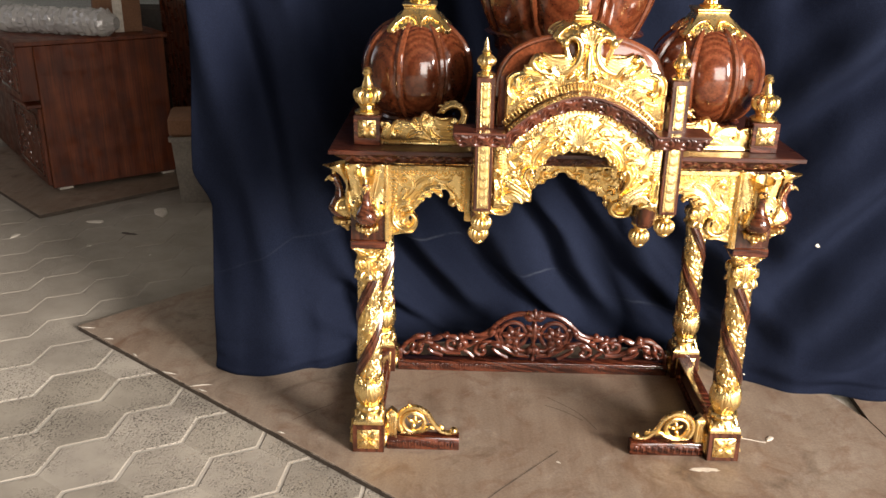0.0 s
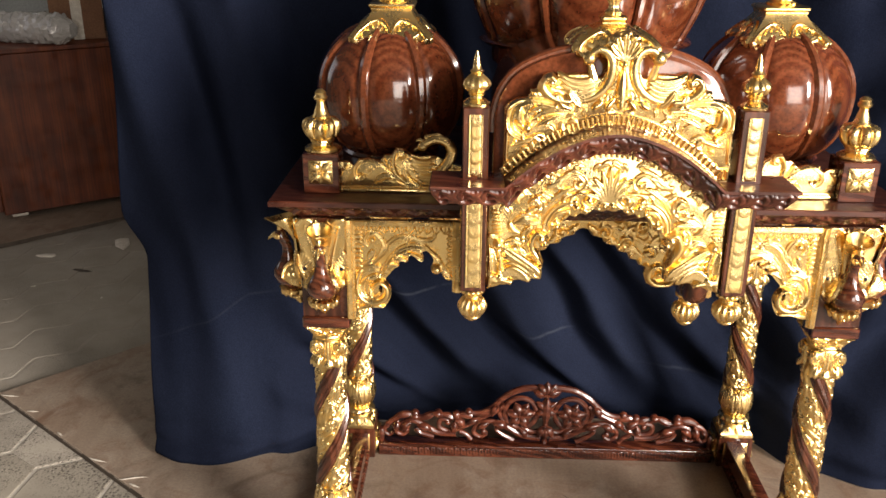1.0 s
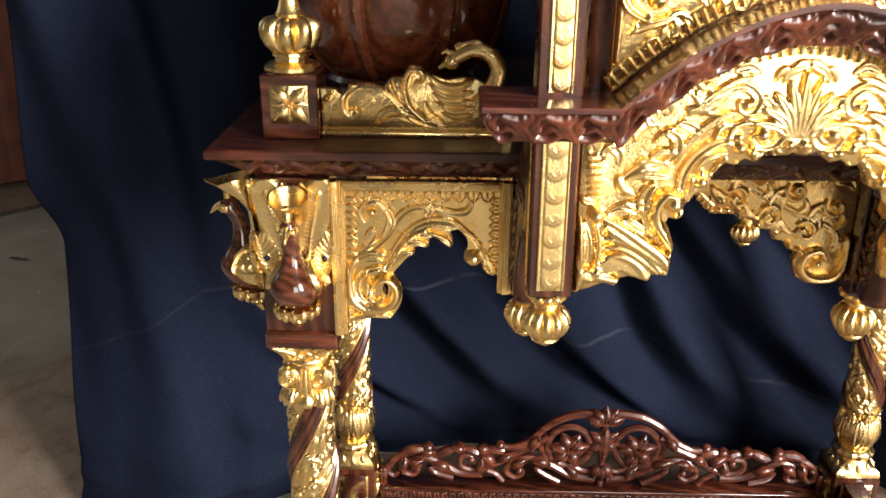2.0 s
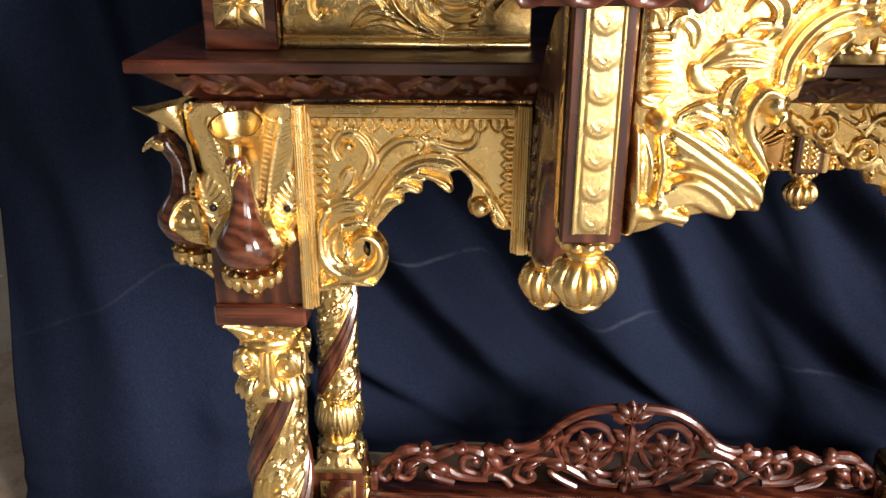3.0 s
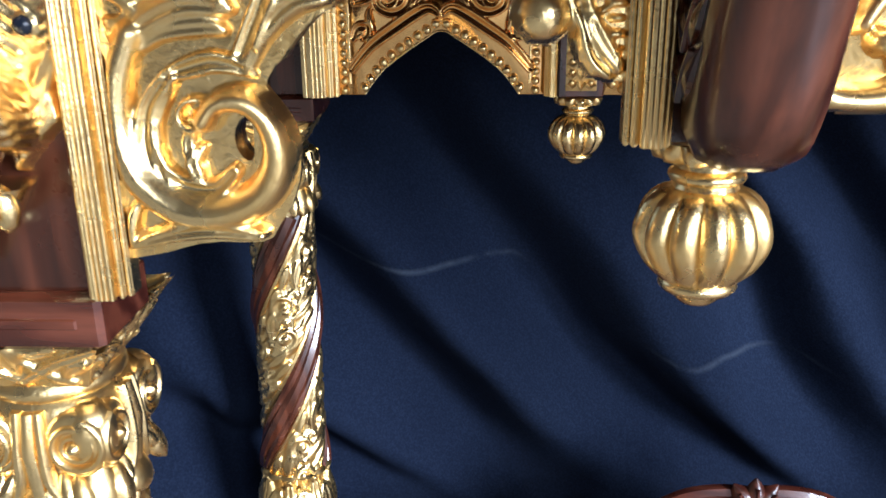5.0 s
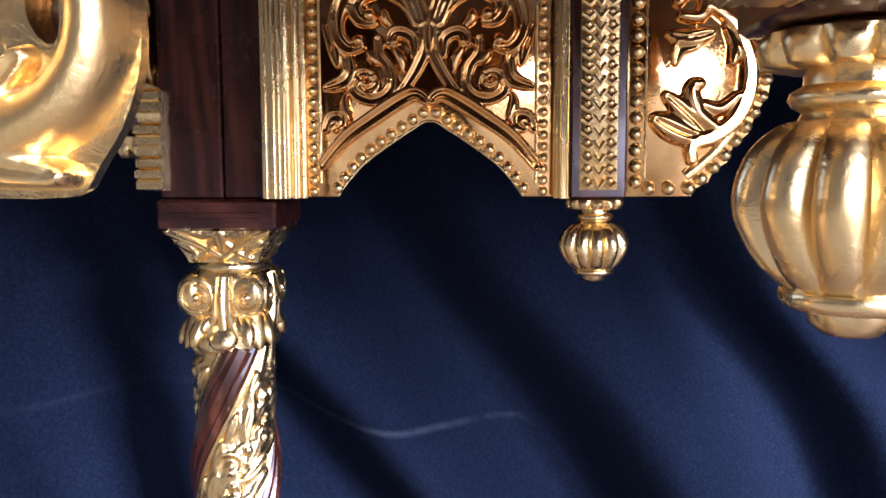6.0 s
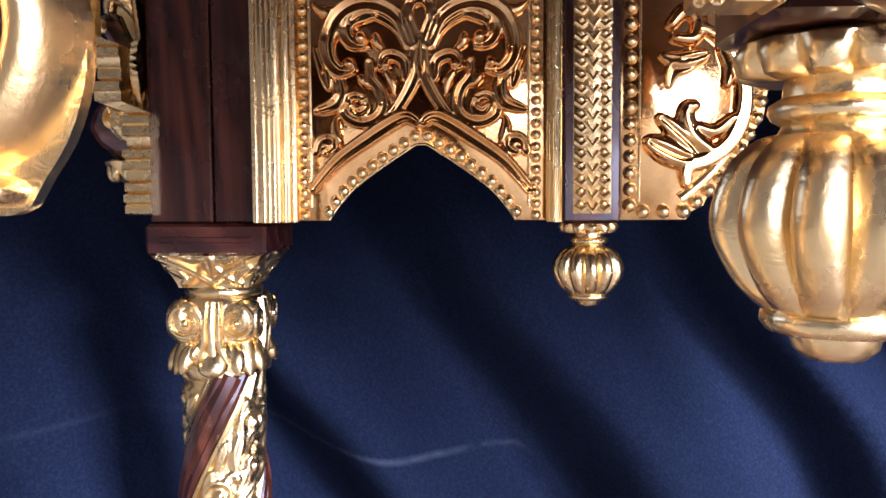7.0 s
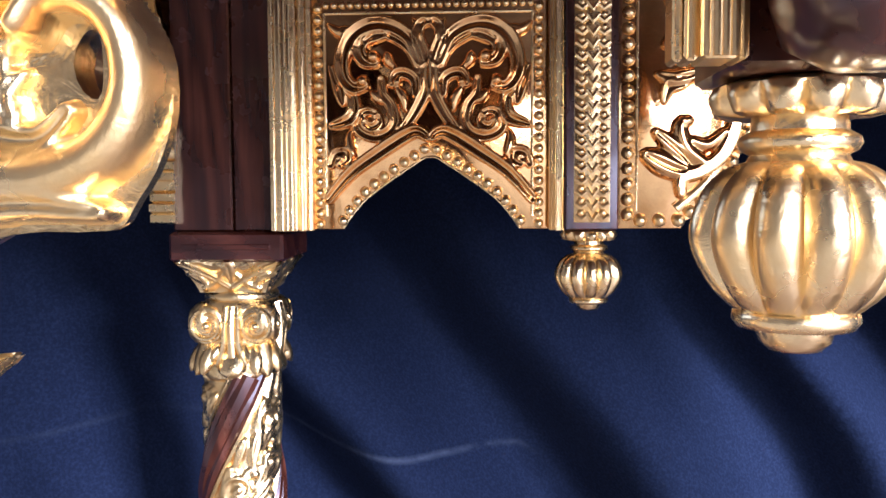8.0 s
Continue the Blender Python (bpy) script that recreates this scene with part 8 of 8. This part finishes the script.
# ---- behind, on the left ----
def cabinet():
    m = Matrix.Translation((-2.015, 1.925, 0.02)) @ Matrix.Rotation(radians(38), 4, "Z")
    ob = empty("cabinet", (0, 0, 0), "reddish teak cabinet with carved drawer fronts standing on plywood", "cabinet")
    # local: x along the side, y away along the carved front
    part("body", Geo(m).box(0.0, 0.56, 0.0, 1.15, 0.0, 0.625, 0.003), CABWOOD, ob, "veneered cabinet body")
    part("top_board", Geo(m).box(-0.075, 0.575, -0.008, 1.16, 0.6255, 0.645, 0.003), CABWOOD, ob, "thin projecting top")
    up = part("drawer", Geo(m).box(-0.070, -0.001, 0.002, 0.40, 0.395, 0.625, 0.003), CABWOOD, ob, "upper carved drawer")
    lo = part("door", Geo(m).box(-0.018, -0.001, 0.004, 0.52, 0.015, 0.36, 0.003), CABWOOD, ob, "lower carved door")
    part("ledge", Geo(m).box(-0.060, -0.001, 0.0, 1.15, 0.362, 0.380, 0.003), CABWOOD, ob, "plain ledge")
    for owner, w0, y0, y1, z0, z1 in ((up, -0.070, 0.03, 0.37, 0.425, 0.60), (lo, -0.018, 0.04, 0.48, 0.05, 0.33)):
        c = Geo(m @ Matrix.Translation((w0, 0, 0)) @ Matrix(((0, 0, -1, 0), (1, 0, 0, 0), (0, 1, 0, 0), (0, 0, 0, 1))))
        for a, b, d, e in ((y0, y1, z0, z0 + 0.012), (y0, y1, z1 - 0.012, z1), (y0, y0 + 0.012, z0, z1), (y1 - 0.012, y1, z0, z1)):
            c.box(a, b, d, e, -0.002, 0.006, 0.002)
        q = random.Random(3)
        for k in range(14):
            u, v = q.uniform(y0 + 0.03, y1 - 0.03), q.uniform(z0 + 0.03, z1 - 0.03)
            scroll(c, u, v, q.uniform(0.016, 0.03), q.uniform(0, 360), q.uniform(0, 360) + 400, 0.006, 0, 0.8)
            leaf(c, u, v, q.uniform(0, 360), 0.06, 0.009, 0, 0.8, 40)
        tagged(part("carving", c, WOOD, owner, "leaf carving"), kind="stuff")
    for x, y in ((0.03, 0.03), (0.5, 0.03), (0.03, 0.9)):
        part("foot_block", Geo(m).box(x, x + 0.06, y, y + 0.05, -0.0195, -0.0005, 0.002), CHIP, ob, "pale wooden packing block")
    sh = floor_sheet("plywood_sheet", [(-2.279, 1.949), (-1.949, 1.625), (-1.538, 2.038), (-1.20, 2.38), (-1.9, 3.0), (-2.9, 2.6)], GZ, 0.0, "grey plywood sheet under a cabinet")
    # bundle wrapped in film on the top
    g = Geo()
    rings = []
    q = random.Random(5)
    n = 40
    for k in range(60):
        t = k / 59
        r = 0.062 * min(1.0, 0.45 + 6 * min(t, 1 - t)) * (1 + 0.05 * math.sin(k * 1.9))
        wr = lambda a: 1 + 0.16 * noise.noise((3 * math.cos(a), 3 * math.sin(a), k * 0.45)) + 0.08 * noise.noise((8 * math.cos(a), 8 * math.sin(a), k * 1.3))
        rings.append([((t - 0.5) * 0.62, r * wr(a) * math.cos(a), r * 0.94 * wr(a) * math.sin(a)) for a in [2 * math.pi * j / n for j in range(n)]])
    g.m = Matrix.Translation((-2.02, 2.17, 0.724)) @ Matrix.Rotation(radians(-12), 4, "Z")
    g.rings(rings)
    tagged(part("film_wrapped_roll", g, FILM), "roll wrapped in creased clear film on cabinet", "roll")
    g = Geo(Matrix.Translation((-1.80, 2.33, 0.666)) @ Matrix.Rotation(radians(25), 4, "Z"))
    g.box(-0.10, 0.10, -0.08, 0.08, 0, 0.19, 0.003)
    bx = tagged(part("cardboard_box", g, CARD, smooth=0), "brown cardboard box on top of the cabinet", "box")
    t2 = Geo(Matrix.Translation((-1.80, 2.33, 0.666)) @ Matrix.Rotation(radians(25), 4, "Z"))
    t2.box(-0.02, 0.02, -0.0815, -0.0802, 0.0, 0.19, 0.0003)
    part("tape", t2, CHIP, bx, "strip of pale tape", smooth=0)


cabinet()


def bin_and_panel():
    g = Geo(Matrix.Translation((-1.30, 2.02, 0)) @ Matrix.Rotation(radians(8), 4, "Z"))
    g.rings([[(-0.15, -0.13, GZ), (0.15, -0.13, GZ), (0.15, 0.13, GZ), (-0.15, 0.13, GZ)], [(-0.165, -0.145, 0.26), (0.165, -0.145, 0.26), (0.165, 0.145, 0.26), (-0.165, 0.145, 0.26)], [(-0.175, -0.155, 0.265), (0.175, -0.155, 0.265), (0.175, 0.155, 0.265), (-0.175, 0.155, 0.265)], [(-0.175, -0.155, 0.285), (0.175, -0.155, 0.285), (0.175, 0.155, 0.285), (-0.175, 0.155, 0.285)]])
    tagged(part("bin", g, BIN, smooth=30), "grimy beige storage bin on the floor", "bin")
    g = Geo(Matrix.Translation((-1.32, 1.99, 0.2855)) @ Matrix.Rotation(radians(14), 4, "Z"))
    g.box(-0.16, 0.2, -0.12, 0.12, 0, 0.085, 0.012)
    tagged(part("wood_offcut", g, CARD, smooth=30), "brown timber offcut lying on the bin", "timber")
    g = Geo(Matrix.Translation((-1.42, 2.62, GZ)) @ Matrix.Rotation(radians(6), 4, "X"))
    g.box(-0.25, 0.35, 0, 0.04, 0, 1.9, 0.004)
    tagged(part("door_leaf", g, WOOD_UP), "dark wooden door leaf leaning against the wall", "door leaf")
    g = Geo()
    g.box(-2.05, -1.45, 3.02, 3.18, GZ, 0.70, 0.01)
    tagged(part("ledge_wall", g, WALL_DARKENED, smooth=0), "low grey plastered ledge along the wall", "ledge", kind="structure")


bin_and_panel()


# ---- litter on the floor ----
def litter():
    q = random.Random(12)
    for x, y, s, lab in ((-1.95, 1.42, 0.022, "w"), (-1.05, 0.86, 0.006, "w"), (-1.12, 1.47, 0.012, "w"), (-1.62, 1.33, 0.008, "w"), (-1.70, 1.6, 0.03, "w"), (-0.46, 0.32, 0.005, "w"), (0.56, 0.10, 0.012, "w"), (0.03, -0.02, 0.005, "w"), (-0.31, -0.36, 0.008, "w"), (-1.86, 0.98, 0.025, "w"), (-1.36, 1.25, 0.006, "w"), (-1.48, 1.74, 0.05, "w")):
        z = 0.0 if (x > -1.1 and y < 1.0 and x > -1.0) else GZ
        g = Geo(Matrix.Translation((x, y, z)) @ Matrix.Rotation(q.uniform(0, 3), 4, "Z"))
        g.rings([[(s * (1.5 if k % 2 else 1) * math.cos(k * 1.05) * f, s * 0.6 * math.sin(k * 1.05) * f, zz) for k in range(6)] for f, zz in ((1, 0.0002), (0.9, s * 0.12), (0.5, s * 0.2))])
        tagged(part("paper_scrap", g, CHIP, smooth=0), "small pale scrap lying on the floor", "scrap", "floor scraps")
    for x, y, a, b in ((-1.52, 1.47, 0.040, 0.010),):
        g = Geo(Matrix.Translation((x, y, GZ + 0.0012)) @ Matrix.Rotation(q.uniform(-0.4, 0.4), 4, "Z"))
        n = 22
        g.add([(a * (1 + 0.25 * q.uniform(-1, 1)) * math.cos(2 * math.pi * k / n), b * (1 + 0.25 * q.uniform(-1, 1)) * math.sin(2 * math.pi * k / n), 0) for k in range(n)], [tuple(range(n))])
        tagged(part("stain", g, DARKLINE, ground, smooth=0), "dark oily stain")
    g = Geo(Matrix.Translation((0.365, -0.035, 0.0006)))
    n = 22
    g.add([(0.032 * (1 + 0.2 * q.uniform(-1, 1)) * math.cos(2 * math.pi * k / n), 0.009 * (1 + 0.3 * q.uniform(-1, 1)) * math.sin(2 * math.pi * k / n), 0) for k in range(n)], [tuple(range(n))])
    part("paint_smear", g, CHIP, sheet, "pale dried glue smear", smooth=0)
    g = Geo().tube([(0.47, 0.10, 0.001), (0.50, 0.095, 0.0015), (0.53, 0.085, 0.001), (0.545, 0.082, 0.001)], 0.0010, 6)
    tagged(part("string", g, CHIP), "thin pale string lying on plywood", "string")


litter()
pavers()
